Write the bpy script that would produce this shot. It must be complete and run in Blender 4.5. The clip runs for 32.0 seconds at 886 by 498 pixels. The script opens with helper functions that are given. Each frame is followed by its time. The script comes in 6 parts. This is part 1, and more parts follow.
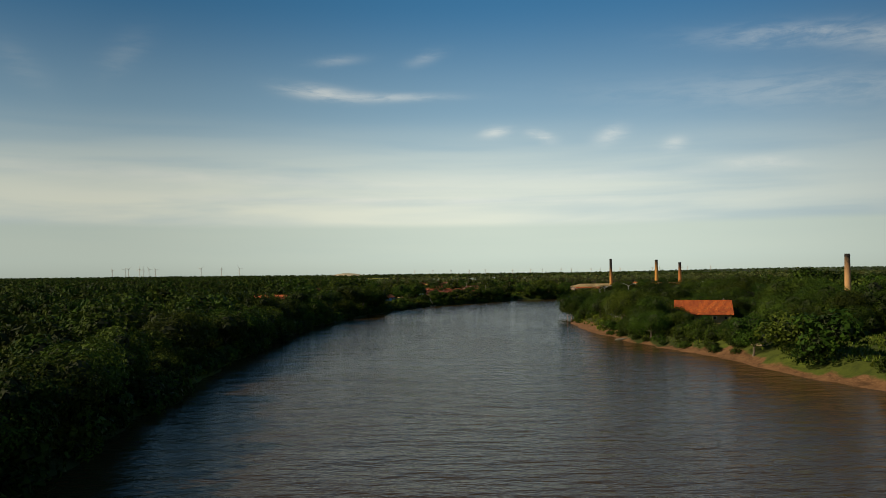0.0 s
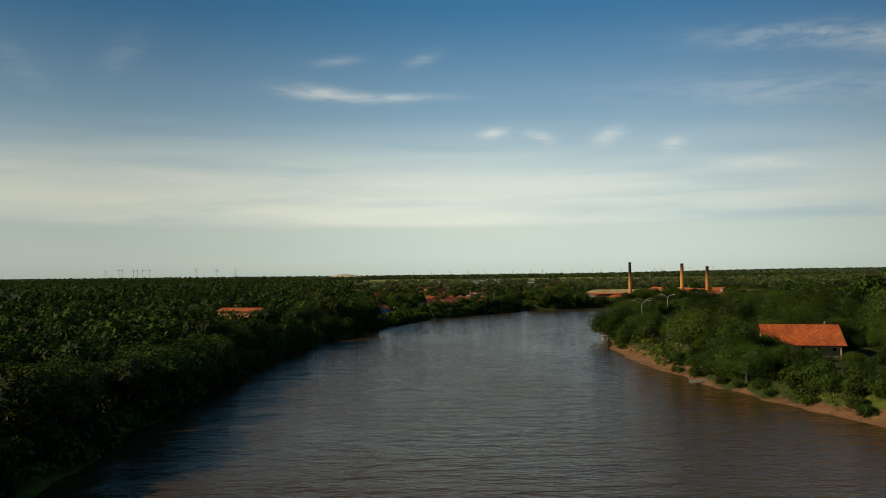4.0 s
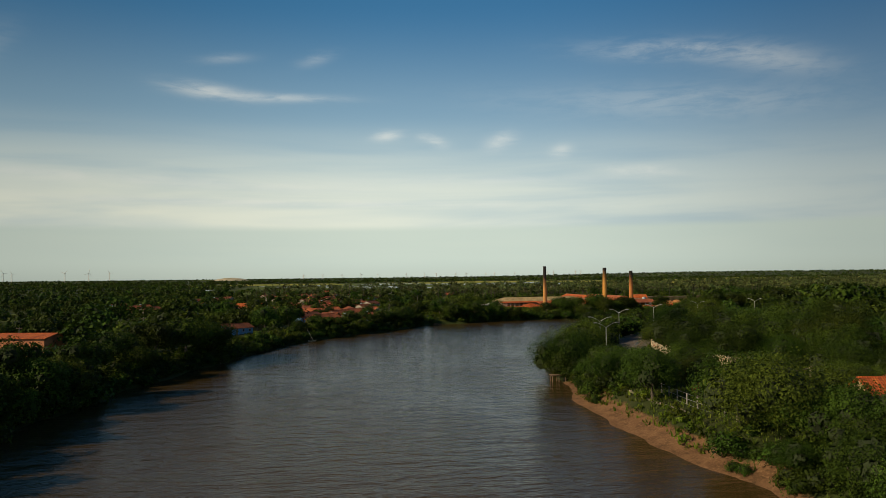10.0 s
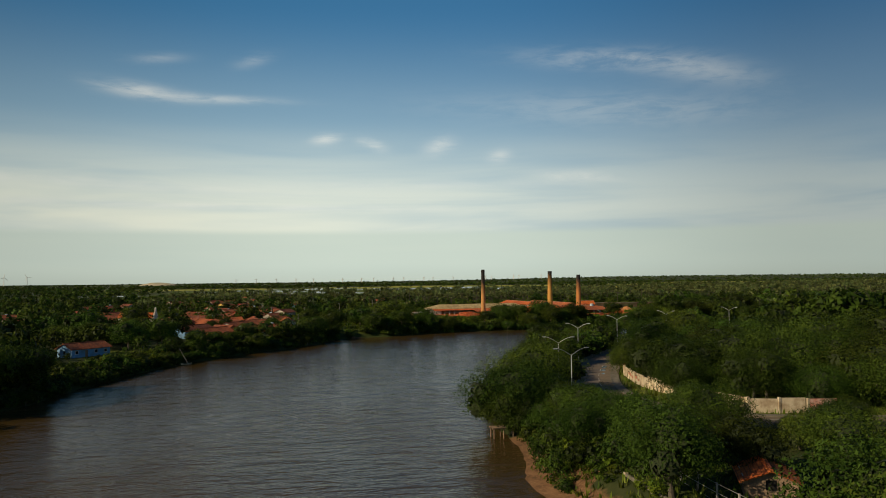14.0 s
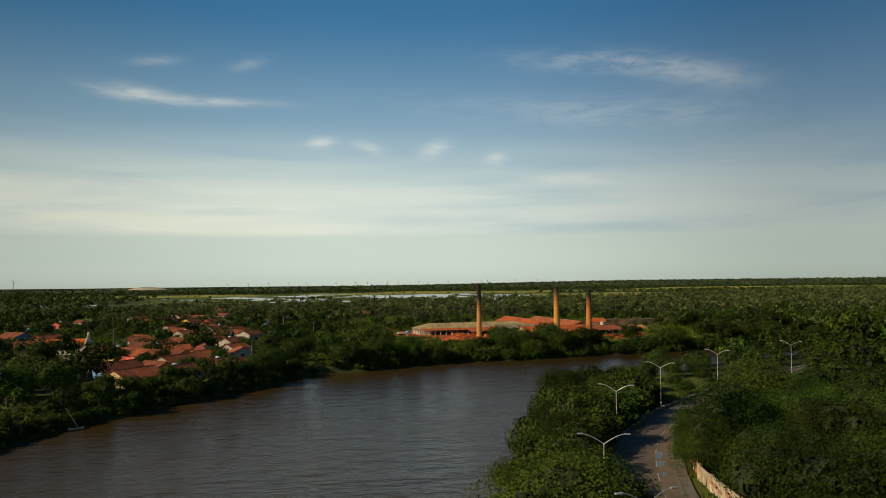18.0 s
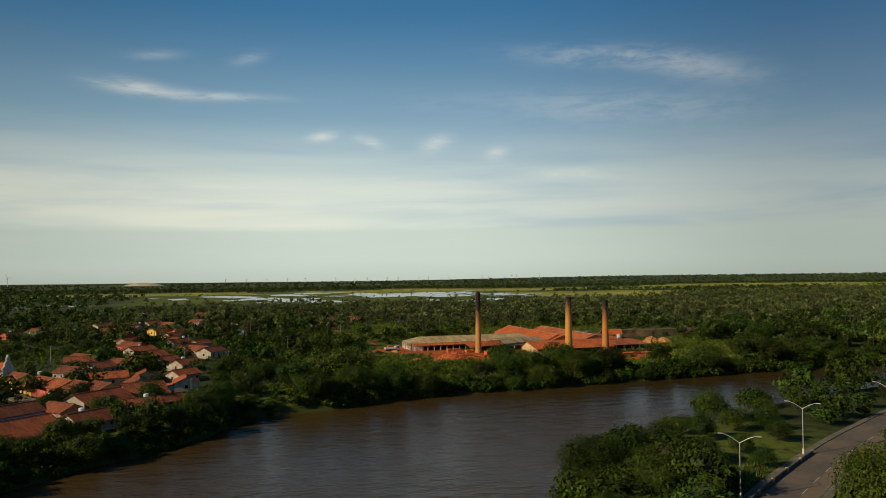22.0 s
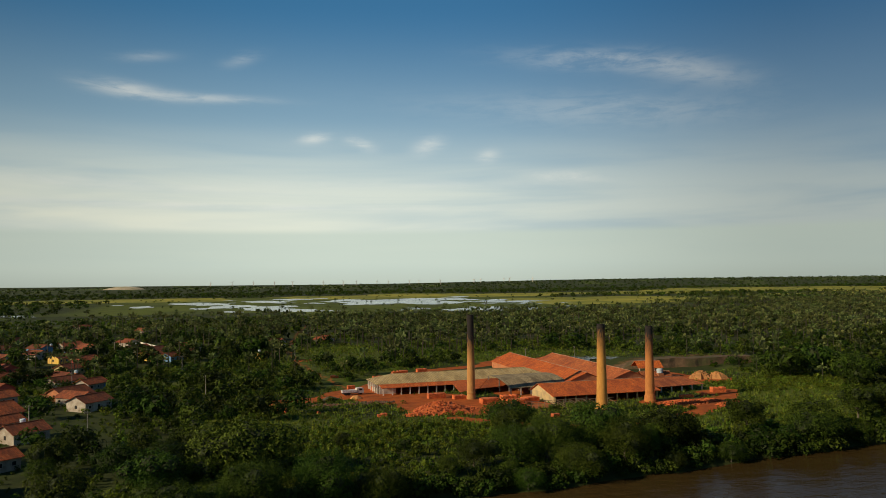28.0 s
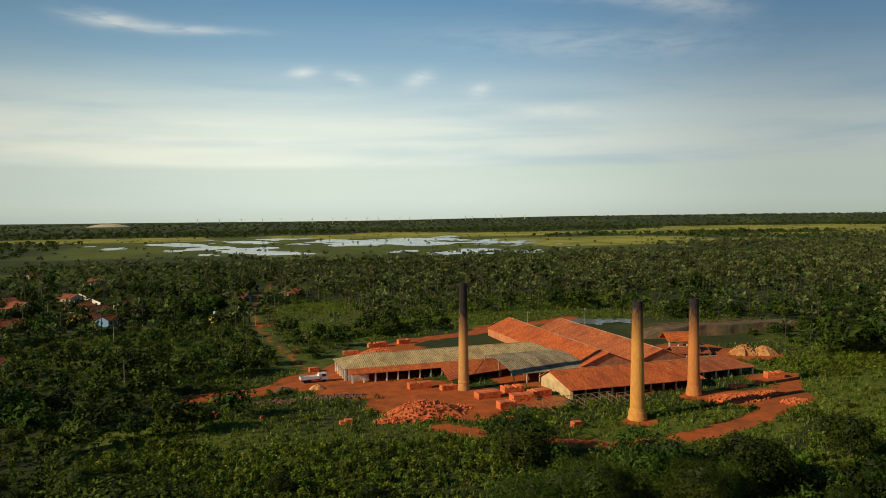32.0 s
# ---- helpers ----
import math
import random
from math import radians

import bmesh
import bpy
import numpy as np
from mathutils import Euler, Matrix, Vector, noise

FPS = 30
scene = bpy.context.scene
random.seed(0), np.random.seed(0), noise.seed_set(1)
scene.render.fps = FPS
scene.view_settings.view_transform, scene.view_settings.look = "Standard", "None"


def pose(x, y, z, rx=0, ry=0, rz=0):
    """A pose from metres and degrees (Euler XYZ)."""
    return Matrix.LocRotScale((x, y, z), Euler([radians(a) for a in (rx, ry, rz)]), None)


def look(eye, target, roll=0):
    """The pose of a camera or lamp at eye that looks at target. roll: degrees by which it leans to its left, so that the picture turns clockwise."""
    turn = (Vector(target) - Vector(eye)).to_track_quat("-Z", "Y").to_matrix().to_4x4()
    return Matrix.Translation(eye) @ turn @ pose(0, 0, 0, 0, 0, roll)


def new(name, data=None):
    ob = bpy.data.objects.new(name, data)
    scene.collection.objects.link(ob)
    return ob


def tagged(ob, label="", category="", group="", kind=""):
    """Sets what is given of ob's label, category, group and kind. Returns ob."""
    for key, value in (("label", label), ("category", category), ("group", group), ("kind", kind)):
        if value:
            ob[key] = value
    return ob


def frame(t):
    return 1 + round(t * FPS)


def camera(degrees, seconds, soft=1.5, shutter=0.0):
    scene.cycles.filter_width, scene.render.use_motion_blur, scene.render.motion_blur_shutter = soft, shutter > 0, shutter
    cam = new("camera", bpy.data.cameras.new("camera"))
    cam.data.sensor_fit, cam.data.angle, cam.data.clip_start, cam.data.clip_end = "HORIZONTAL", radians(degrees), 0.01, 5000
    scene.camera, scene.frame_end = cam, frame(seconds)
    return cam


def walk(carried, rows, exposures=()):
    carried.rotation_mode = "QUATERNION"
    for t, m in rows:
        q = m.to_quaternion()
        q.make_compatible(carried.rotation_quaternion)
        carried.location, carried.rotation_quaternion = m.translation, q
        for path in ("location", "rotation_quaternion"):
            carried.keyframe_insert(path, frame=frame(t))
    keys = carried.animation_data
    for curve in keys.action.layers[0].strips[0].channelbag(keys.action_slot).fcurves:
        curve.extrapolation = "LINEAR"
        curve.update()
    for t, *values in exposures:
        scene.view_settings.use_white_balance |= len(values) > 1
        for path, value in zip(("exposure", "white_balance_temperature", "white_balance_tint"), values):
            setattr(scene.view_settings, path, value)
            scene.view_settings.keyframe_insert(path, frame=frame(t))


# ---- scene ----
# ---- camera ----
cam = camera(59.3, 32.0, 0.7)
PATH = [
    (0, (0.635, 2.597, 21.394), (0.657, 4.597, 21.45), -0.6),
    (1, (-0.908, 18.961, 22.3), (-0.877, 20.96, 22.357), -0.6),
    (2, (-1.273, 35.282, 23.216), (-1.242, 37.281, 23.268), -0.6),
    (3, (-0.73, 51.599, 23.945), (-0.704, 53.599, 23.999), -0.6),
    (6, (-1.619, 99.413, 26.556), (-1.593, 101.412, 26.616), -0.6),
    (6.5, (-1.645, 107.255, 26.703), (-1.609, 109.254, 26.76), -0.6),
    (7, (-1.656, 114.93, 26.711), (-1.562, 116.927, 26.771), -0.6),
    (7.5, (-1.19, 122.522, 26.645), (-1.033, 124.515, 26.705), -0.6),
    (8, (-0.068, 129.946, 26.55), (0.136, 131.934, 26.612), -0.6),
    (8.5, (1.242, 137.193, 26.412), (1.47, 139.179, 26.474), -0.6),
    (9, (2.584, 144.422, 26.209), (2.828, 146.406, 26.274), -0.6),
    (9.5, (3.612, 151.779, 26.239), (3.869, 153.761, 26.303), -0.6),
    (10, (4.734, 159.16, 26.309), (5.033, 161.137, 26.371), -0.6),
    (10.5, (6.304, 166.506, 26.203), (6.649, 168.475, 26.268), -0.6),
    (11, (8.128, 173.691, 25.943), (8.507, 175.654, 26.008), -0.6),
    (11.5, (10.502, 181.188, 25.577), (10.905, 183.146, 25.644), -0.6),
    (12, (12.958, 188.708, 25.15), (13.38, 190.661, 25.219), -0.6),
    (12.5, (15.344, 196.325, 24.862), (15.783, 198.275, 24.931), -0.6),
    (13, (17.649, 204.113, 25.063), (18.097, 206.061, 25.133), -0.6),
    (14, (21.948, 219.014, 25.991), (22.401, 220.961, 26.063), -0.6),
    (17, (34.219, 263.801, 31.026), (34.684, 265.745, 31.101), -0.6),
    (18, (39.017, 278.651, 32.766), (39.481, 280.595, 32.845), -0.6),
    (19, (43.309, 292.25, 34.289), (43.772, 294.194, 34.372), -0.6),
    (20, (47.432, 305.581, 36.208), (47.894, 307.525, 36.295), -0.6),
    (21, (51.114, 318.277, 38.514), (51.578, 320.22, 38.604), -0.6),
    (21.5, (53.301, 324.729, 38.839), (53.761, 326.673, 38.933), -0.6),
    (22, (55.361, 331.912, 38.851), (55.822, 333.857, 38.916), -0.6),
    (23, (59.512, 347.215, 38.515), (59.978, 349.159, 38.578), -0.6),
    (25, (69.13, 381.561, 39.777), (69.601, 383.504, 39.839), -0.6),
    (27.5, (80.881, 422.048, 42.79), (81.36, 423.988, 42.858), -0.6),
    (28, (83.199, 430.143, 43.115), (83.68, 432.083, 43.186), -0.6),
    (28.5, (85.594, 437.94, 43.646), (86.078, 439.881, 43.627), -0.6),
    (29, (88.126, 445.695, 44.206), (88.608, 447.634, 44.103), -0.6),
    (29.5, (90.697, 453.229, 44.837), (91.178, 455.168, 44.735), -0.6),
    (30, (93.326, 461.185, 45.436), (93.807, 463.124, 45.336), -0.6),
    (30.5, (95.684, 469.312, 45.974), (96.166, 471.25, 45.879), -0.6),
    (31, (97.226, 476.565, 46.583), (97.716, 478.502, 46.494), -0.6),
    (32, (99.222, 487.619, 48.617), (99.723, 489.553, 48.523), -0.6),
]
walk(cam, [(t, look(eye, target, roll)) for t, eye, target, roll in PATH], [(0, -0.03), (28.8, -0.04), (30.0, 0.14), (32, 0.14)])

# ---- world, sun ----
SUN_TO = Vector((-0.975, -0.22, 0.0)).normalized()
SUN_EL = radians(26)
world = bpy.data.worlds.new("sky")
scene.world = world
world.use_nodes = True
wn, wl = world.node_tree.nodes, world.node_tree.links
wn.clear()


def wmath(op, a, b=None, clamp=False):
    n = wn.new("ShaderNodeMath")
    n.operation, n.use_clamp = op, clamp
    for i, v in enumerate((a, b)):
        if v is None:
            continue
        if isinstance(v, (int, float)):
            n.inputs[i].default_value = v
        else:
            wl.new(v, n.inputs[i])
    return n.outputs[0]


def wmix(f, a, b):
    n = wn.new("ShaderNodeMix")
    n.data_type = "RGBA"
    for i, v in ((0, f), (6, a), (7, b)):
        if isinstance(v, (int, float)):
            n.inputs[i].default_value = v
        elif isinstance(v, tuple):
            n.inputs[i].default_value = v
        else:
            wl.new(v, n.inputs[i])
    return n.outputs[2]


def wrange(v, a, b, c=0.0, d=1.0):
    n = wn.new("ShaderNodeMapRange")
    n.interpolation_type = "SMOOTHSTEP"
    wl.new(v, n.inputs[0])
    for i, q in enumerate((a, b, c, d)):
        n.inputs[i + 1].default_value = q
    return n.outputs[0]


sky = wn.new("ShaderNodeTexSky")
sky.sky_type, sky.sun_disc = "NISHITA", False
sky.sun_elevation = SUN_EL
sky.sun_rotation = math.atan2(SUN_TO.x, SUN_TO.y)
sky.air_density, sky.dust_density, sky.ozone_density = 1.0, 0.6, 1.6
coord = wn.new("ShaderNodeTexCoord")
sep = wn.new("ShaderNodeSeparateXYZ")
wl.new(coord.outputs["Generated"], sep.inputs[0])
dx, dy, dz = sep.outputs
ysafe = wmath("MAXIMUM", wmath("ABSOLUTE", dy), 0.05)
u = wmath("DIVIDE", dx, ysafe)
v = wmath("DIVIDE", dz, wmath("SQRT", wmath("ADD", wmath("MULTIPLY", dx, dx), wmath("MULTIPLY", dy, dy))))
uv = wn.new("ShaderNodeCombineXYZ")
wl.new(u, uv.inputs[0])
wl.new(v, uv.inputs[1])


def streaks(su, sv, detail=5.0, rough=0.6, warp=0.4, turn=0.0):
    m = wn.new("ShaderNodeMapping")
    m.inputs["Scale"].default_value = (su, sv, 1)
    m.inputs["Rotation"].default_value = (0, 0, turn)
    wl.new(uv.outputs[0], m.inputs[0])
    n = wn.new("ShaderNodeTexNoise")
    n.inputs["Scale"].default_value, n.inputs["Detail"].default_value = 1.0, detail
    n.inputs["Roughness"].default_value, n.inputs["Distortion"].default_value = rough, warp
    wl.new(m.outputs[0], n.inputs[0])
    return n.outputs[0]


fine = streaks(16, 90, 7, 0.62, 0.5, 0.04)
broad = streaks(2.2, 26, 4, 0.5, 0.3)
wisp = streaks(7, 22, 6, 0.65, 0.9, -0.5)
# clear sky at the left end of its scale is bluer towards the zenith
blue = wmix(wrange(v, 0.10, 0.36), (0.38, 0.57, 0.66, 1), (0.036, 0.188, 0.375, 1))
nish = wn.new("ShaderNodeVectorMath")
nish.operation = "SCALE"
nish.inputs[3].default_value = 0.11
wl.new(sky.outputs[0], nish.inputs[0])
clear = wmix(0.85, nish.outputs[0], blue)
clear = wmix(wmath("MULTIPLY", wrange(u, -0.1, 1.0), 0.3), clear, (0.045, 0.15, 0.36, 1))
clear = wmix(wrange(v, 0.30, 0.70), clear, (0.020, 0.062, 0.15, 1))
# low haze and the pale cloud deck
deck_amount = wmath("MULTIPLY", wmath("MULTIPLY", wrange(v, 0.21, 0.07), wrange(broad, 0.25, 0.62, 0.45, 1.0)), wrange(u, 0.9, -0.3, 0.5, 0.93))
colour = wmix(deck_amount, clear, (0.97, 0.985, 0.80, 1))
haze = wmath("MULTIPLY", wrange(v, 0.064, 0.053), 0.88)
colour = wmix(haze, colour, (0.66, 0.76, 0.66, 1))
colour = wmix(wmath("MULTIPLY", wrange(v, 0.02, -0.02), 1.0), colour, (0.56, 0.63, 0.54, 1))

# single clouds: azimuth, height, half-widths, slope, strength, raggedness
CLOUDS = [(-0.145, 0.229, 0.045, 0.0085, -0.10, 0.72), (-0.06, 0.224, 0.075, 0.0055, 0.0, 0.5), (-0.125, 0.270, 0.03, 0.006, 0.1, 0.25),
          (-0.01, 0.275, 0.022, 0.008, 0.3, 0.22), (0.080, 0.178, 0.017, 0.0065, 0.10, 0.75), (0.139, 0.171, 0.017, 0.007, -0.25, 0.62),
          (0.230, 0.169, 0.019, 0.010, 0.2, 0.6), (0.312, 0.154, 0.014, 0.008, 0.1, 0.55), (0.425, 0.126, 0.05, 0.007, -0.05, 0.55),
          (0.47, 0.274, 0.11, 0.012, -0.07, 0.42), (0.62, 0.252, 0.10, 0.016, -0.16, 0.40), (0.50, 0.208, 0.22, 0.020, -0.05, 0.25),
          (-0.53, 0.240, 0.035, 0.02, -0.5, 0.10), (-0.40, 0.262, 0.03, 0.022, 0.6, 0.12), (-0.3, 0.118, 0.34, 0.007, -0.03, 0.4),
          (-0.05, 0.090, 0.30, 0.0045, -0.01, 0.45), (0.2, 0.118, 0.2, 0.006, 0.0, 0.25)]
for cu, cv, ru, rv, slope, strength in CLOUDS:
    a = wmath("DIVIDE", wmath("SUBTRACT", u, cu), ru)
    lift = wmath("MULTIPLY", wmath("SUBTRACT", u, cu), slope)
    b = wmath("DIVIDE", wmath("SUBTRACT", wmath("SUBTRACT", v, cv), lift), rv)
    r2 = wmath("ADD", wmath("MULTIPLY", a, a), wmath("MULTIPLY", b, b))
    body = wmath("POWER", 2.718, wmath("MULTIPLY", r2, -1.0))
    ragged = wrange(wmath("ADD", wmath("MULTIPLY", fine, 0.6), wmath("MULTIPLY", wisp, 0.5)), 0.38, 0.66, 0.15, 1.0)
    front = wrange(dy, 0.0, 0.2)
    colour = wmix(wmath("MULTIPLY", wmath("MULTIPLY", wmath("MULTIPLY", body, ragged), strength * 0.8), front), colour, (0.95, 0.95, 0.86, 1))
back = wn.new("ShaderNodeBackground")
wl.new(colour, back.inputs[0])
# lens vignetting put into the sky: its strength drops to both sides
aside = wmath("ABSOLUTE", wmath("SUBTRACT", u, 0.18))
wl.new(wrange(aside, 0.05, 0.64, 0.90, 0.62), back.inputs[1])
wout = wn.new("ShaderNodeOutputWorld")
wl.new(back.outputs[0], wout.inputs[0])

sun = new("sun", bpy.data.lights.new("sun", "SUN"))
sun.data.energy, sun.data.angle, sun.data.color = 4.3, radians(0.6), (1.0, 0.80, 0.54)
to_sun = Vector((SUN_TO.x * math.cos(SUN_EL), SUN_TO.y * math.cos(SUN_EL), math.sin(SUN_EL)))
sun.matrix_world = Matrix.Translation((0, 0, 200)) @ to_sun.to_track_quat("Z", "Y").to_matrix().to_4x4()


# ---- materials ----
def start_mat(name):
    m = bpy.data.materials.new(name)
    m.use_nodes = True
    n, l = m.node_tree.nodes, m.node_tree.links
    return m, n, l, n["Principled BSDF"]


def mix_nodes(n, l, f, a, b, mode="MIX"):
    q = n.new("ShaderNodeMix")
    q.data_type, q.blend_type = "RGBA", mode
    for i, val in ((0, f), (6, a), (7, b)):
        if isinstance(val, (int, float)):
            q.inputs[i].default_value = val
        elif isinstance(val, tuple):
            q.inputs[i].default_value = (*val[:3], 1)
        else:
            l.new(val, q.inputs[i])
    return q.outputs[2]


def noise_out(n, l, scale, detail=4.0, rough=0.55, where="Object", stretch=None):
    c = n.new("ShaderNodeTexCoord")
    src = c.outputs[where]
    if where == "World":
        src = None
    if stretch:
        mp = n.new("ShaderNodeMapping")
        mp.inputs["Scale"].default_value = stretch
        l.new(src, mp.inputs[0])
        src = mp.outputs[0]
    t = n.new("ShaderNodeTexNoise")
    t.inputs["Scale"].default_value, t.inputs["Detail"].default_value, t.inputs["Roughness"].default_value = scale, detail, rough
    l.new(src, t.inputs[0])
    return t.outputs[0]


def ranged(n, l, v, a, b, c=0.0, d=1.0):
    q = n.new("ShaderNodeMapRange")
    l.new(v, q.inputs[0])
    for i, val in enumerate((a, b, c, d)):
        q.inputs[i + 1].default_value = val
    return q.outputs[0]


def bumped(n, l, p, h, strength, dist):
    b = n.new("ShaderNodeBump")
    b.inputs["Strength"].default_value, b.inputs["Distance"].default_value = strength, dist
    l.new(h, b.inputs["Height"])
    l.new(b.outputs[0], p.inputs["Normal"])


def surface(name, c1, c2, scale, rough=0.85, stain=None, stain_scale=0.3, bump=0.3, dist=0.03, vary=0.2, metal=0.0, stretch=None, where="Object"):
    m, n, l, p = start_mat(name)
    f = noise_out(n, l, scale, 5, 0.6, where, stretch)
    col = mix_nodes(n, l, ranged(n, l, f, 0.3, 0.7), c1, c2)
    if stain:
        g = noise_out(n, l, stain_scale, 4, 0.65, where)
        col = mix_nodes(n, l, ranged(n, l, g, 0.42, 0.68), col, stain)
    if vary:
        info = n.new("ShaderNodeObjectInfo")
        hs = n.new("ShaderNodeHueSaturation")
        l.new(ranged(n, l, info.outputs["Random"], 0, 1, 1 - vary, 1 + vary), hs.inputs["Value"])
        l.new(col, hs.inputs["Color"])
        col = hs.outputs[0]
    l.new(col, p.inputs["Base Color"])
    p.inputs["Roughness"].default_value, p.inputs["Metallic"].default_value = rough, metal
    if bump:
        bumped(n, l, p, f, bump, dist)
    return m


def foliage(name, dark, light, by_tint=True, gloss=0.45, clear=0.3):
    m, n, l, p = start_mat(name)
    geo = n.new("ShaderNodeNewGeometry")
    # noise puts clump light and shade into the colour, single leaves a little apart
    patch = ranged(n, l, noise_out(n, l, 0.42, 3, 0.6), 0.36, 0.66)
    blend = n.new("ShaderNodeMix")
    blend.inputs[0].default_value = 0.62
    l.new(geo.outputs["Random Per Island"], blend.inputs[2])
    l.new(patch, blend.inputs[3])
    col = mix_nodes(n, l, blend.outputs[0], dark, light)
    hs = n.new("ShaderNodeHueSaturation")
    if by_tint:
        at = n.new("ShaderNodeAttribute")
        at.attribute_name = "tint"
        r = at.outputs["Fac"]
    else:
        r = n.new("ShaderNodeObjectInfo").outputs["Random"]
    l.new(ranged(n, l, r, 0, 1, 0.5, 1.6), hs.inputs["Value"])
    mul = n.new("ShaderNodeMath")
    mul.operation, mul.inputs[1].default_value = "MULTIPLY", 7.31
    l.new(r, mul.inputs[0])
    fr = n.new("ShaderNodeMath")
    fr.operation = "FRACT"
    l.new(mul.outputs[0], fr.inputs[0])
    l.new(ranged(n, l, fr.outputs[0], 0, 1, 0.475, 0.525), hs.inputs["Hue"])
    l.new(col, hs.inputs["Color"])
    l.new(hs.outputs[0], p.inputs["Base Color"])
    p.inputs["Roughness"].default_value = gloss
    p.inputs["Specular IOR Level"].default_value = 0.06
    tr = n.new("ShaderNodeBsdfTranslucent")
    l.new(hs.outputs[0], tr.inputs[0])
    mx = n.new("ShaderNodeMixShader")
    mx.inputs[0].default_value = clear
    l.new(p.outputs[0], mx.inputs[1])
    l.new(tr.outputs[0], mx.inputs[2])
    l.new(mx.outputs[0], n["Material Output"].inputs[0])
    return m


LEAF = foliage("broad_leaves", (0.008, 0.020, 0.003), (0.066, 0.104, 0.012), False, 0.6, 0.12)
LEAF_STUFF = foliage("wood_leaves", (0.008, 0.019, 0.003), (0.059, 0.095, 0.011), True, 0.6, 0.12)
# fills crowns from within; their inner shade is put into this dark colour
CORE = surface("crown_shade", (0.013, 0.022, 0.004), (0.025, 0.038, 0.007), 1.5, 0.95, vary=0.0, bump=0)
PALM = foliage("palm_fronds", (0.042, 0.060, 0.016), (0.165, 0.195, 0.066))
WEED = foliage("weed_leaves", (0.060, 0.105, 0.010), (0.19, 0.24, 0.030))
SCRUB_LEAF = foliage("scrub_leaves", (0.030, 0.058, 0.006), (0.115, 0.165, 0.016))
SHRUB = foliage("shrub_leaves", (0.040, 0.068, 0.006), (0.14, 0.185, 0.018))
GRASS = foliage("tall_grass", (0.050, 0.085, 0.010), (0.15, 0.20, 0.030))
BARK = surface("bark", (0.09, 0.075, 0.055), (0.17, 0.145, 0.11), 5, 0.95, bump=0.5, dist=0.05, stretch=(1, 1, 0.25))
PALM_BARK = surface("palm_trunk", (0.045, 0.038, 0.028), (0.085, 0.072, 0.054), 3, 0.95, vary=0)


# ---- the lie of the land ----
LEFT_BANK = [(-60, -700), (-45, -100), (-40, 40), (-40, 86), (-44, 117), (-48, 171), (-48, 204), (-49, 247), (-48, 306), (-42, 342), (-34, 376),
             (-27, 400), (-19, 428), (-10, 456), (0, 477), (10, 488), (20, 504), (30, 512), (43, 530), (52, 552), (66, 558), (84, 563),
             (103, 573), (123, 577), (150, 580), (187, 588), (228, 595), (295, 600), (420, 596), (700, 560), (1400, 420)]
RIGHT_BANK = [(1400, 370), (700, 510), (420, 548), (300, 553), (222, 536), (182, 518), (150, 500), (127, 484), (116, 472), (100, 446), (86, 415),
              (75, 385), (66, 360), (61, 340), (57, 320), (54, 294), (54, 272), (57, 241), (61, 214), (67, 200), (70, 174), (72, 153), (77, 138),
              (86, 115), (92, 60), (90, -100), (80, -700)]
RIVER = np.array(LEFT_BANK + RIGHT_BANK, float)
ROAD = np.array([(260, 505), (220, 497), (189, 479), (161, 459.5), (132, 436), (118, 421), (106.5, 406), (95.5, 386), (87, 366), (83.5, 350), (85, 338), (91, 328), (101, 321.5), (115, 317), (140, 312), (190, 308)], float)
YARD_Z = 2.4


def to_line(px, py, line, closed=False):
    """Distance of many points from a polyline."""
    best = np.full(px.shape, 1e9)
    pts = np.vstack([line, line[:1]]) if closed else line
    for (ax, ay), (bx, by) in zip(pts[:-1], pts[1:]):
        ex, ey = bx - ax, by - ay
        t = np.clip(((px - ax) * ex + (py - ay) * ey) / (ex * ex + ey * ey), 0, 1)
        best = np.minimum(best, np.hypot(px - ax - t * ex, py - ay - t * ey))
    return best


def within(px, py, ring):
    odd = np.zeros(px.shape, bool)
    for (ax, ay), (bx, by) in zip(ring, np.roll(ring, -1, 0)):
        odd ^= ((ay > py) != (by > py)) & (px < (bx - ax) * (py - ay) / (by - ay + 1e-12) + ax)
    return odd


def smooth(v, a, b):
    t = np.clip((v - a) / (b - a), 0, 1)
    return t * t * (3 - 2 * t)


def waves(x, y, size, seed=0.0):
    """Cheap smooth noise, about -1 to 1."""
    a = np.sin(x / size + 1.7 * np.sin(y / size * 0.83 + seed)) + np.sin(y / size * 1.13 + 1.4 * np.sin(x / size * 0.71 + 2 * seed + 1.3))
    b = np.sin(x / size * 2.3 + y / size * 1.9 + seed) * 0.5 + np.sin(x / size * 4.1 - y / size * 3.7 + seed * 3) * 0.25
    return (a + b) / 2.4


def shore(px, py):
    """Metres from the water's edge, positive on land."""
    px, py = np.asarray(px, float), np.asarray(py, float)
    d = to_line(px, py, RIVER, True)
    d = np.where(within(px, py, RIVER), -d, d)
    return d + 1.1 * waves(px, py, 7, 0.4) + 0.8 * waves(px, py, 2.7, 2.0)


EDGE_X = np.array([61, 66, 75, 86, 100, 116, 127, 150, 182, 222, 300, 420, 700, 1400], float)
EDGE_Y = np.array([340, 360, 385, 415, 446, 472, 484, 500, 518, 536, 553, 548, 510, 370], float)


def on_right(px, py):
    return (px > 48) & (py < np.interp(px, EDGE_X, EDGE_Y) + 15)


YARD = np.array([(84, 690), (100, 702), (118, 722), (128, 735), (140, 765), (175, 770), (186, 790), (262, 790), (272, 740), (268, 690), (250, 655), (228, 640),
                 (205, 630), (180, 622), (158, 630), (140, 645), (118, 650), (104, 672)], float)


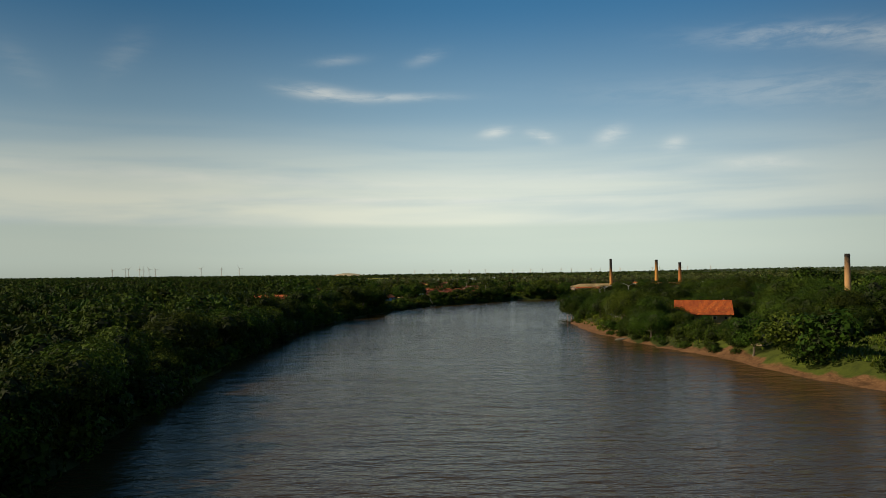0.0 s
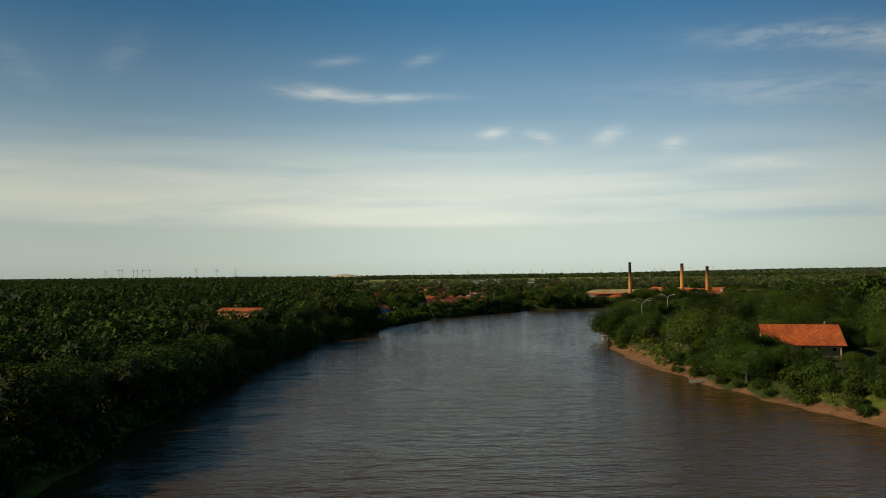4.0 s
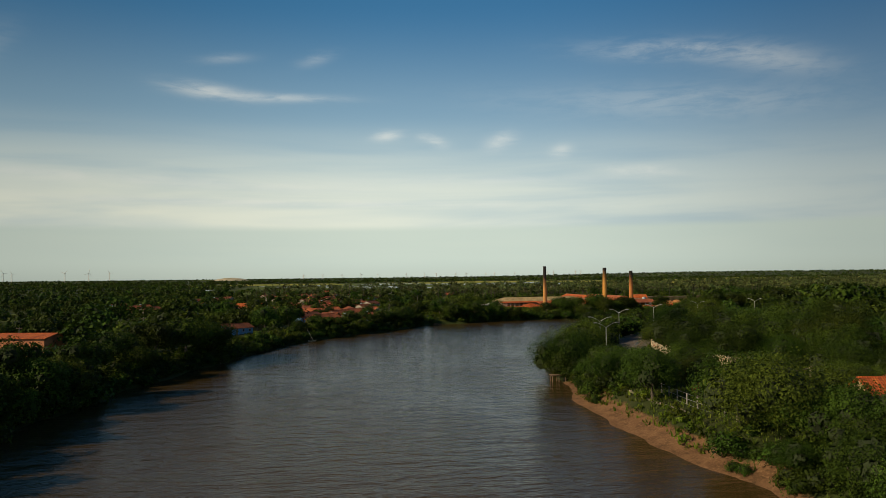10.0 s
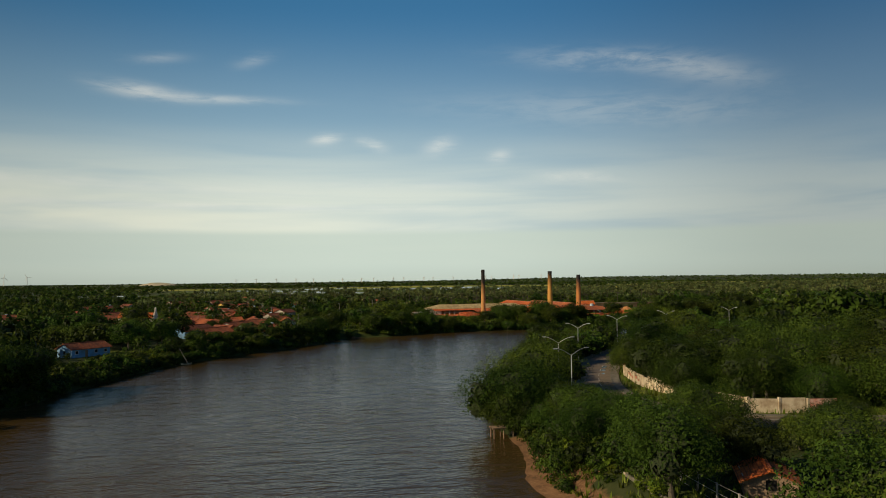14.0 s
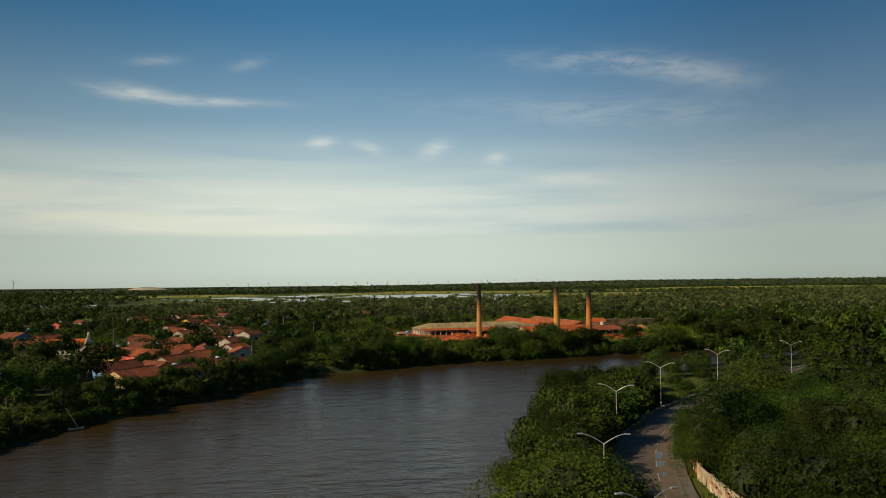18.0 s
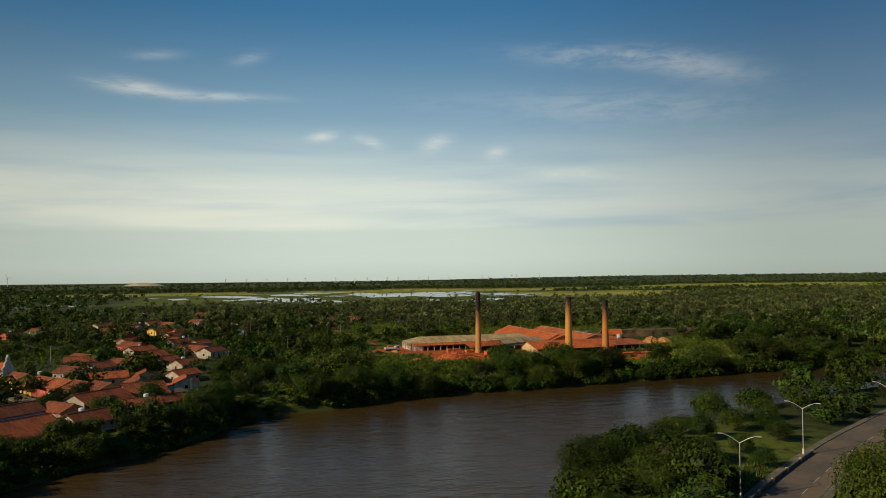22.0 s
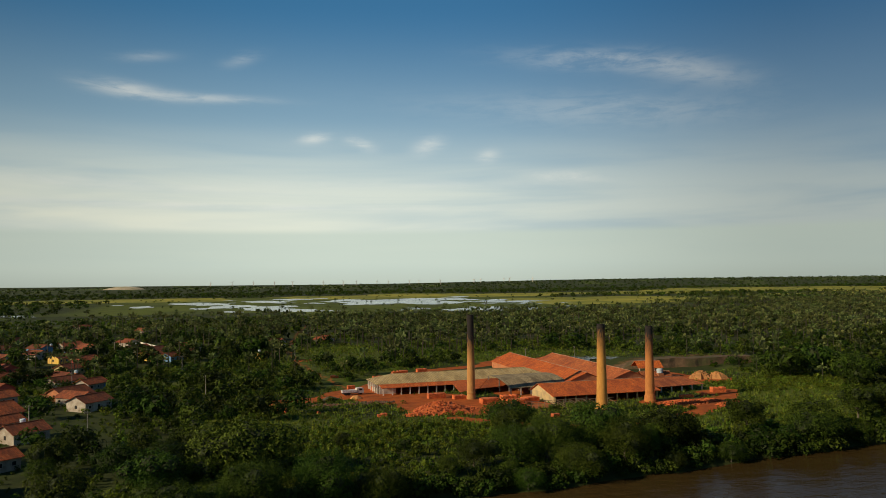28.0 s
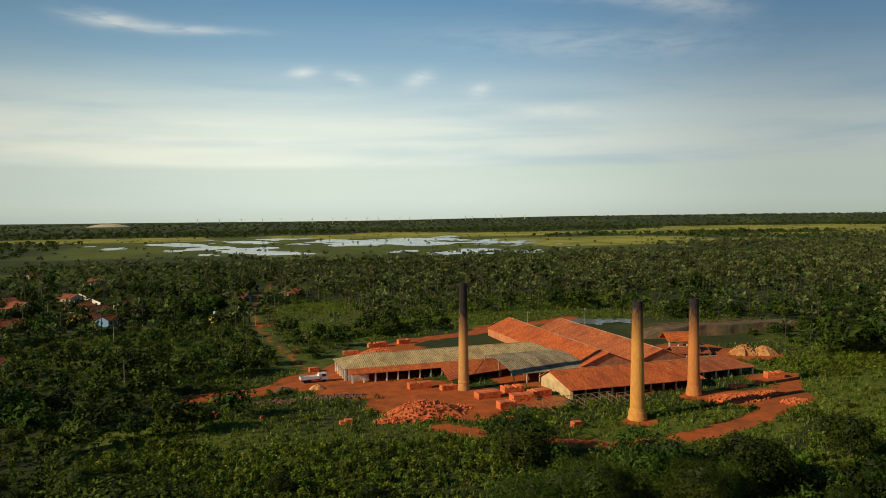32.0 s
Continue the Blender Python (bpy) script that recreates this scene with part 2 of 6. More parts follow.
def height(px, py):
    px, py = np.asarray(px, float), np.asarray(py, float)
    d = shore(px, py)
    right = on_right(px, py)
    wide = np.where(right, 9.0, 7.0)
    top = np.where(right, 3.7, 3.2)
    land = top * smooth(d, -0.5, wide) * (0.75 + 0.25 * smooth(d, 0, 3))
    bed = -2.2 * smooth(-d, 0, 9)
    h = np.where(d > 0, land + 0.25 * waves(px, py, 23, 1.0) * smooth(d, 12, 40), bed)
    yd = to_line(px, py, YARD, True)
    yd = np.where(within(px, py, YARD), 0, yd)
    keep = smooth(yd, 0, 14)
    h = np.where(d > 10, YARD_Z * (1 - keep) + h * keep, h)
    rd = to_line(px, py, ROAD)
    flat = smooth(rd, 6.5, 14)
    h = np.where(right & (d > 4), 3.5 * (1 - flat) + h * flat, h)
    # bank of earth behind the works
    h += 2.6 * smooth(py, 738, 746) * smooth(py, 775, 762) * smooth(px, 238, 252) * smooth(px, 330, 300)
    far = np.hypot(px, py - 300)
    h += 2.0 * smooth(far, 3000, 4700) * waves(px, py, 420, 3.0) - 3.0 * smooth(far, 2200, 4300)
    h += 17 * smooth(px, 700, 2300) * smooth(py, 2300, 4300)
    return h


def axis(lo, dense_lo, dense_hi, hi, step, grow=1.11):
    mid = list(np.arange(dense_lo, dense_hi + 0.1, step))
    out, s, v0 = [], step, dense_hi
    while v0 < hi:
        s *= grow
        v0 += s
        out.append(min(v0, hi))
    ins, s, v0 = [], step, dense_lo
    while v0 > lo:
        s *= grow
        v0 -= s
        ins.append(max(v0, lo))
    return np.array(ins[::-1] + mid + out)


def mesh_of(name, verts, faces, mats, smooth_it=False, mat_index=None, attr=None):
    """A mesh from arrays: verts (n, 3), faces (m, 3 or 4)."""
    me = bpy.data.meshes.new(name)
    verts, faces = np.asarray(verts, np.float32), np.asarray(faces, np.int32)
    k = faces.shape[1]
    me.vertices.add(len(verts))
    me.vertices.foreach_set("co", verts.ravel())
    me.loops.add(faces.size)
    me.loops.foreach_set("vertex_index", faces.ravel())
    me.polygons.add(len(faces))
    me.polygons.foreach_set("loop_start", np.arange(0, faces.size, k, dtype=np.int32))
    if mat_index is not None:
        me.polygons.foreach_set("material_index", np.asarray(mat_index, np.int32))
    if smooth_it:
        me.polygons.foreach_set("use_smooth", np.ones(len(faces), bool))
    for m in mats:
        me.materials.append(m)
    if attr is not None:
        a = me.attributes.new("tint", "FLOAT", "FACE")
        a.data.foreach_set("value", np.asarray(attr, np.float32))
    me.update()
    me.validate()
    return me


TRACKS = [np.array([(84, 690), (103, 694), (121, 700), (135, 688), (150, 676), (165, 668)], float),
          np.array([(121, 700), (116, 722), (109.5, 766), (105, 805), (103.5, 866), (109.5, 935), (120, 1030), (141, 1184)], float),
          np.array([(122, 712), (139, 742), (160, 762), (185, 772), (205, 785), (235, 795)], float),
          np.array([(140, 648), (156, 632), (171, 625), (189, 627), (207, 634), (224, 645), (237, 660), (246, 672)], float)]
DIRT = [(118, 703, 11), (128, 690, 12), (142, 684, 13), (155, 672, 11), (137, 670, 10), (168, 664, 8), (150, 660, 9), (216, 652, 9), (228, 652, 8), (238, 668, 7),
        (255, 702, 11), (243, 716, 12), (232, 705, 10), (150, 745, 9), (108, 815, 6), (183, 640, 4), (208, 656, 5), (196, 780, 9), (140, 708, 12), (155, 712, 12), (170, 708, 13), (186, 706, 12), (178, 690, 13), (192, 676, 14), (205, 676, 12), (200, 700, 14), (204, 720, 14), (204, 738, 14), (208, 756, 13), (224, 690, 12), (222, 712, 12)]


FIELDS = [(670, 1600, 200, 170), (1420, 2150, 430, 260), (1130, 1690, 150, 80), (420, 2050, 330, 170), (900, 2050, 220, 130), (560, 1480, 70, 60), (1500, 1780, 240, 90), (-150, 2000, 260, 130)]


def field_zone(px, py):
    out = np.zeros(px.shape)
    for cx, cy, rx, ry in FIELDS:
        out = np.maximum(out, smooth(np.hypot((px - cx) / rx, (py - cy) / ry) + 0.22 * waves(px, py, 40, 7.0), 1.1, 0.85))
    return out


def ground():
    xs, ys = axis(-8500, -150, 330, 9500, 3.0), axis(-1000, 60, 800, 9000, 3.0)
    gx, gy = np.meshgrid(xs, ys)
    h = height(gx, gy)
    nx, ny = len(xs), len(ys)
    idx = np.arange(nx * ny).reshape(ny, nx)
    faces = np.stack([idx[:-1, :-1], idx[:-1, 1:], idx[1:, 1:], idx[1:, :-1]], -1).reshape(-1, 4)
    me = mesh_of("ground", np.stack([gx, gy, h], -1).reshape(-1, 3), faces, [GROUND_MAT], True)
    d = shore(gx, gy)
    right = on_right(gx, gy)
    dirt = np.zeros(gx.shape)
    for line, w in zip(TRACKS, (4.2, 1.6, 3.2, 2.4)):
        dirt = np.maximum(dirt, (0.52 if w == 1.6 else 1.0) * smooth(to_line(gx, gy, line), w + 2.5, w - 1.0))
    for cx, cy, r in DIRT:
        dirt = np.maximum(dirt, smooth(np.hypot(gx - cx, gy - cy), r + 3, r - 3))
    sand = smooth(d + 2.2 * waves(gx, gy, 9, 6.0), 1.3 + 1.6 * smooth(gy, 185, 195) * smooth(gy, 270, 258) + 2.4 * smooth(gy, 215, 190) + 4.6 * smooth(gy, 258, 268) * smooth(gy, 342, 318), 0.4 + 1.4 * smooth(gy, 185, 195) * smooth(gy, 270, 258) + 1.8 * smooth(gy, 215, 190) + 4.2 * smooth(gy, 258, 268) * smooth(gy, 342, 318)) * smooth(d, -6, -1) * right * smooth(gy, 350, 330)
    sand = np.maximum(sand, smooth(np.hypot((gx - 72) / 15, (gy - 554) / 3.5), 1.2, 0.7))
    grass = smooth(waves(gx, gy, 60, 5.0), 0.0, 0.5) * 0.6
    for cx, cy, rx, ry in ((-195, 640, 84, 46), (-150, 540, 46, 28), (120, 640, 32, 18), (190, 632, 26, 16), (262, 672, 30, 26), (250, 640, 32, 30), (112, 170, 40, 38), (130, 830, 30, 60), (215, 800, 60, 22), (-58, 358, 9, 16), (60, 568, 16, 8),
                           (-27, 483, 8, 10), (84, 580, 30, 7), (90, 655, 22, 16)):
        grass = np.maximum(grass, smooth(np.hypot((gx - cx) / rx, (gy - cy) / ry), 1.15, 0.75))
    wet = smooth(gy, 1310, 1400) * smooth(gy, 2200, 2000) * smooth(gx, 760, 520) * smooth(gx, -220, -60)
    grass = np.maximum(grass, wet * 0.9)
    field = field_zone(gx, gy)
    sand = np.maximum(sand, 0.5 * smooth(np.hypot((gx - 268) / 34, (gy - 748) / 12), 1.1, 0.8))
    zone = np.stack([dirt, grass, sand, field], -1).reshape(-1, 4).astype(np.float32)
    a = me.attributes.new("zone", "FLOAT_COLOR", "POINT")
    a.data.foreach_set("color", zone.ravel())
    return tagged(new("ground", me), "flat river plain of dark soil, grass and red earth", "ground", kind="structure")


def ground_material():
    m, n, l, p = start_mat("plain_soil")
    at = n.new("ShaderNodeAttribute")
    at.attribute_name = "zone"
    sp = n.new("ShaderNodeSeparateColor")
    l.new(at.outputs["Color"], sp.inputs[0])
    big = noise_out(n, l, 0.035, 5, 0.6)
    mid = noise_out(n, l, 0.33, 6, 0.65)
    tiny = noise_out(n, l, 2.4, 4, 0.7)

    def edge(v, wob=0.9):
        q = n.new("ShaderNodeMath")
        q.operation = "MULTIPLY_ADD"
        q.inputs[1].default_value, q.inputs[2].default_value = wob, -wob / 2
        l.new(mid, q.inputs[0])
        r = n.new("ShaderNodeMath")
        r.operation = "ADD"
        l.new(v, r.inputs[0])
        l.new(q.outputs[0], r.inputs[1])
        return ranged(n, l, r.outputs[0], 0.38, 0.62)

    soil = mix_nodes(n, l, ranged(n, l, mid, 0.35, 0.65), (0.022, 0.034, 0.009), (0.050, 0.058, 0.018))
    soil = mix_nodes(n, l, ranged(n, l, big, 0.4, 0.65), soil, (0.042, 0.060, 0.013))
    green = mix_nodes(n, l, ranged(n, l, tiny, 0.3, 0.7), (0.065, 0.100, 0.010), (0.15, 0.185, 0.022))
    green = mix_nodes(n, l, ranged(n, l, big, 0.42, 0.66), green, (0.10, 0.125, 0.022))
    vast = noise_out(n, l, 0.011, 5, 0.7, "Object", (1.0, 0.5, 1))
    green = mix_nodes(n, l, ranged(n, l, vast, 0.42, 0.58, 0, 0.6), green, (0.045, 0.062, 0.014))
    col = mix_nodes(n, l, edge(sp.outputs[1]), soil, green)
    gold = mix_nodes(n, l, ranged(n, l, vast, 0.38, 0.62), (0.36, 0.34, 0.05), (0.15, 0.18, 0.03))
    col = mix_nodes(n, l, edge(at.outputs["Alpha"]), col, gold)
    beach = mix_nodes(n, l, ranged(n, l, mid, 0.3, 0.7), (0.11, 0.058, 0.028), (0.22, 0.122, 0.058))
    beach = mix_nodes(n, l, ranged(n, l, tiny, 0.5, 0.72, 0, 0.8), beach, (0.30, 0.175, 0.085))
    beach = mix_nodes(n, l, ranged(n, l, noise_out(n, l, 0.5, 5, 0.75, "Object", (1, 0.5, 1)), 0.5, 0.66, 0, 0.85), beach, (0.065, 0.038, 0.018))
    col = mix_nodes(n, l, edge(sp.outputs[2], 0.9), col, beach)
    red = mix_nodes(n, l, ranged(n, l, mid, 0.32, 0.68), (0.31, 0.068, 0.014), (0.50, 0.128, 0.027))
    red = mix_nodes(n, l, ranged(n, l, tiny, 0.5, 0.75), red, (0.36, 0.135, 0.045))
    red = mix_nodes(n, l, ranged(n, l, noise_out(n, l, 0.13, 5, 0.7), 0.5, 0.68, 0, 0.7), red, (0.15, 0.055, 0.022))
    col = mix_nodes(n, l, edge(sp.outputs[0], 0.8), col, red)
    l.new(col, p.inputs["Base Color"])
    p.inputs["Roughness"].default_value = 0.95
    p.inputs["Specular IOR Level"].default_value = 0.15
    bumped(n, l, p, tiny, 0.5, 0.12)
    return m


GROUND_MAT = ground_material()
ground()


def water_material(name, deep, ripple, rough, gloss):
    m, n, l, p = start_mat(name)
    f1 = noise_out(n, l, 0.62, 4, 0.66, "Object", (0.42, 1.0, 1))
    f2 = noise_out(n, l, 0.2, 3, 0.55, "Object", (0.5, 1.0, 1))
    f3 = noise_out(n, l, 0.012, 4, 0.6, "Object", (1, 0.5, 1))
    add = n.new("ShaderNodeMath")
    add.operation = "MULTIPLY_ADD"
    add.inputs[1].default_value = 2.3
    l.new(f2, add.inputs[0])
    l.new(f1, add.inputs[2])
    col = mix_nodes(n, l, ranged(n, l, f3, 0.35, 0.65), deep, tuple(c * 1.35 for c in deep))
    l.new(col, p.inputs["Base Color"])
    l.new(ranged(n, l, f3, 0.3, 0.7, rough * 0.8, rough * 1.6), p.inputs["Roughness"])
    p.inputs["IOR"].default_value = 1.33
    p.inputs["Specular IOR Level"].default_value = gloss
    p.inputs["Specular Tint"].default_value = (1.0, 0.85, 0.50, 1)
    b = n.new("ShaderNodeBump")
    b.inputs["Distance"].default_value = 0.5
    l.new(ranged(n, l, f3, 0.35, 0.65, ripple * 0.55, ripple * 1.25), b.inputs["Strength"])
    l.new(add.outputs[0], b.inputs["Height"])
    l.new(b.outputs[0], p.inputs["Normal"])
    return m


RIVER_MAT = water_material("river_water", (0.049, 0.032, 0.0105), 0.56, 0.06, 0.23)
POND_MAT = water_material("still_water", (0.11, 0.125, 0.12), 0.03, 0.12, 0.12)


def sheet(name, x0, x1, y0, y1, z, m, label):
    me = mesh_of(name, [(x0, y0, z), (x1, y0, z), (x1, y1, z), (x0, y1, z)], [(0, 1, 2, 3)], [m])
    return tagged(new(name, me), label, "water", kind="structure")


sheet("water", -420, 1500, -720, 640, 0.0, RIVER_MAT, "wide brown river with small wind ripples")


def lagoon(name, cx, cy, rx, ry, seed, z_up, cell=9.0, cut=0.15):
    """Shallow flood water: the cells of a grid where a ragged blob covers them."""
    gx, gy = np.meshgrid(np.arange(cx - rx * 1.3, cx + rx * 1.3, cell), np.arange(cy - ry * 1.3, cy + ry * 1.3, cell))
    ny, nx = gx.shape
    zz = height(gx, gy) + z_up
    idx = np.arange(nx * ny).reshape(ny, nx)
    f = np.stack([idx[:-1, :-1], idx[:-1, 1:], idx[1:, 1:], idx[1:, :-1]], -1)
    mx, my = gx[:-1, :-1] + cell / 2, gy[:-1, :-1] + cell / 2
    r = np.hypot((mx - cx) / rx, (my - cy) / ry)
    ok = (1.0 - r + 0.75 * waves(mx * 0.8, my * 0.42, rx * 0.14, seed) + 0.4 * waves(mx, my * 0.5, rx * 0.055, seed + 2)) > cut
    me = mesh_of(name, np.stack([gx, gy, zz], -1).reshape(-1, 3), f[ok], [POND_MAT])
    return tagged(new(name, me), "shallow flood water among low grass", "water", kind="structure")


lagoon("water_lagoon", 215, 1660, 310, 230, 1.0, 0.35, 8.0, 0.38)
lagoon("water_marsh", 350, 1345, 75, 55, 2.2, 0.35, 5.0)
lagoon("water_shallows", 470, 1600, 60, 110, 3.1, 0.35, 6.0, 0.3)
lagoon("water_pool", -210, 1400, 60, 40, 4.4, 0.35, 6.0, 0.3)
lagoon("water_pond", 241, 783, 15, 8, 0.7, 0.25, 1.2, 0.1)


def ridge(name, cx, cy, rx, ry, tall, seed, material, label):
    """A long low rise on the horizon with an uneven crest."""
    gx, gy = np.meshgrid(np.linspace(-1, 1, 61), np.linspace(-1, 1, 13))
    x, y = cx + gx * rx, cy + gy * ry
    lift = np.clip(1 - gx ** 2, 0, 1) ** 0.7 * np.clip(1 - gy ** 2, 0, 1) ** 0.8
    z = -12 + (tall + 12) * lift * (0.94 + 0.06 * waves(x, y, rx * 0.09, seed))
    idx = np.arange(gx.size).reshape(gx.shape)
    f = np.stack([idx[:-1, :-1], idx[:-1, 1:], idx[1:, 1:], idx[1:, :-1]], -1).reshape(-1, 4)
    return tagged(new(name, mesh_of(name, np.stack([x, y, z], -1).reshape(-1, 3), f, [material], True)), label, "hill", kind="structure")


DUNE_SAND = surface("pale_dune_sand", (0.50, 0.42, 0.27), (0.62, 0.53, 0.36), 0.01, 0.95, (0.34, 0.31, 0.18), 0.02, 0.3, 2.0, vary=0)
FAR_WOOD = surface("far_wooded_slope", (0.020, 0.034, 0.016), (0.042, 0.060, 0.024), 0.03, 0.95, (0.06, 0.075, 0.03), 0.008, 0.6, 6.0, vary=0)
ridge("dune", -462, 4150, 108, 130, 15, 0.4, DUNE_SAND, "pale bare sand dune rising out of the far woods")
ridge("hill_east", 2500, 4650, 1700, 260, 18, 1.1, FAR_WOOD, "long dark wooded ridge along the horizon")


# ---- trees ----
def bm_mesh(name, bm, mats, flat=True):
    me = bpy.data.meshes.new(name)
    bm.normal_update()
    bm.to_mesh(me)
    bm.free()
    for m in mats:
        me.materials.append(m)
    return me


def part(name, bm, material, parent, label=""):
    """Links a bmesh as one mesh object under a thing or a part."""
    me = bm_mesh(name, bm, [material] if not isinstance(material, (list, tuple)) else material)
    ob = new(name, me)
    ob.parent = parent
    if label:
        tagged(ob, label)
    return ob


def leaves(rng, blobs, count, size, up=0.32, lo=0.84, hi=1.08, tilt=0.34):
    """Small pointed leaf sprays over the skins of several blobs: verts (3n, 3), faces (n, 3)."""
    blobs = np.asarray(blobs, float)
    w = blobs[:, 3] * blobs[:, 4]
    pick = rng.choice(len(blobs), count, p=w / w.sum())
    b = blobs[pick]
    n = rng.normal(size=(count, 3))
    n[:, 2] = n[:, 2] + up
    n /= np.linalg.norm(n, axis=1, keepdims=True)
    p = b[:, :3] + n * b[:, 3:6] * rng.uniform(lo, hi, (count, 1))
    nn = n + rng.normal(size=(count, 3)) * tilt + np.array([0, 0, 0.12])
    nn /= np.linalg.norm(nn, axis=1, keepdims=True)
    t = np.cross(nn, rng.normal(size=(count, 3)))
    t /= np.linalg.norm(t, axis=1, keepdims=True) + 1e-9
    s = np.cross(nn, t)
    k = size * rng.uniform(0.6, 1.35, (count, 1)) if np.isscalar(size) else size[pick][:, None] * rng.uniform(0.8, 1.2, (count, 1))
    verts = np.stack([p - t * k * 0.45 - s * k * 0.4, p - t * k * 0.45 + s * k * 0.4, p + t * k * 0.75], 1)
    return verts.reshape(-1, 3), np.arange(count * 3).reshape(-1, 3)


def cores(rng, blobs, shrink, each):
    """The inner shade of a crown as dark colour: ragged shells of large dull sprays."""
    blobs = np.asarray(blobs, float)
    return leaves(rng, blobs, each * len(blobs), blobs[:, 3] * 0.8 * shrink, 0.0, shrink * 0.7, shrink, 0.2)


def crown_blobs(rng, radius, high, base, many):
    """Clumps of one crown: a few large ones inside, smaller ones round them."""
    out = [(0, 0, base + high * 0.5, radius * 0.62, radius * 0.62, high * 0.42)]
    for i in range(many):
        a = i * 2.4 + rng.uniform(-0.5, 0.5)
        q = rng.uniform(0.35, 0.95)
        z = base + high * (0.18 + 0.72 * rng.uniform(0, 1) * (1 - 0.45 * q))
        s = radius * rng.uniform(0.26, 0.46)
        out.append((math.cos(a) * radius * q * 0.85, math.sin(a) * radius * q * 0.85, z, s, s * rng.uniform(0.8, 1.2), s * rng.uniform(0.68, 0.92)))
    return out


def tris_and_quads(name, lv, lf, cv, cf, mats):
    """Leaves and dark inner shells as one mesh."""
    faces = np.vstack([lf, cf + len(lv)])
    idx = np.r_[np.zeros(len(lf), int), np.ones(len(cf), int)]
    return mesh_of(name, np.vstack([lv, cv]), faces, mats, False, idx)


def limb(bm, a, b, r0, r1, sides=6):
    a, b = Vector(a), Vector(b)
    q = (b - a).to_track_quat("Z", "Y").to_matrix()
    ring = []
    for p, r in ((a, r0), (b, r1)):
        ring.append([bm.verts.new(p + q @ Vector((math.cos(k * math.tau / sides) * r, math.sin(k * math.tau / sides) * r, 0))) for k in range(sides)])
    for k in range(sides):
        bm.faces.new((ring[0][k], ring[0][(k + 1) % sides], ring[1][(k + 1) % sides], ring[1][k]))
    bm.faces.new(ring[1])


def trunk_bm(rng, blobs, base, r):
    bm = bmesh.new()
    bend = Vector((rng.uniform(-0.4, 0.4), rng.uniform(-0.4, 0.4), base * 0.6))
    top = Vector((bend.x * 1.5, bend.y * 1.5, base + 0.8))
    limb(bm, (0, 0, -0.5), bend, r, r * 0.78, 7)
    limb(bm, bend, top, r * 0.78, r * 0.6, 7)
    for b in blobs[1:6]:
        mid = top.lerp(Vector(b[:3]), 0.55) + Vector((0, 0, -0.3))
        limb(bm, top, mid, r * 0.5, r * 0.3, 5)
        limb(bm, mid, b[:3], r * 0.3, r * 0.1, 5)
    return bm


RNG = np.random.default_rng(11)
TREE_KINDS = []


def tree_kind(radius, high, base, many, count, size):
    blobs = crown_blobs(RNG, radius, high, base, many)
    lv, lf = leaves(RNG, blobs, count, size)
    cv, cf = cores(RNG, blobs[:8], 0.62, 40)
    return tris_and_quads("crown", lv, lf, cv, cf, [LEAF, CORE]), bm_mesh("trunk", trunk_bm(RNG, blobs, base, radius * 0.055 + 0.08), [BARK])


for args in ((4.6, 6.0, 1.4, 28, 4200, 0.32), (5.4, 6.6, 1.8, 32, 5200, 0.33), (3.8, 5.2, 1.2, 24, 3400, 0.30), (4.2, 7.4, 1.8, 28, 4400, 0.32),
             (3.0, 4.2, 0.6, 18, 2600, 0.26), (6.0, 5.8, 1.6, 34, 6000, 0.33)):
    TREE_KINDS.append(tree_kind(*args))
NEAR_KINDS = [tree_kind(*a) for a in ((4.8, 6.2, 1.2, 50, 14000, 0.17), (5.6, 6.6, 1.6, 58, 16500, 0.175), (4.0, 5.4, 0.8, 42, 11000, 0.165), (6.4, 6.0, 1.4, 64, 19000, 0.18), (4.4, 7.2, 1.0, 50, 14000, 0.17))]


def tree(kind, x, y, turn, size, label="", group=""):
    top = new("tree")
    for me, nm in zip(kind, ("crown", "trunk")):
        o = new(nm, me)
        o.parent = top
    z = float(height(np.array([x]), np.array([y]))[0])
    top.matrix_world = Matrix.LocRotScale((x, y, max(z, 0.1) - 0.15), Euler((0, 0, turn)), (size, size, size * RNG.uniform(0.9, 1.1)))
    return tagged(top, label or "leafy green broadleaf tree with a rounded crown", "tree", group)


def scatter(x0, x1, y0, y1, step, keep, seed):
    r = np.random.default_rng(seed)
    gx, gy = np.meshgrid(np.arange(x0, x1, step), np.arange(y0, y1, step))
    px = (gx + r.uniform(-0.45, 0.45, gx.shape) * step).ravel()
    py = (gy + r.uniform(-0.45, 0.45, gy.shape) * step).ravel()
    ok = keep(px, py, r)
    return px[ok], py[ok]


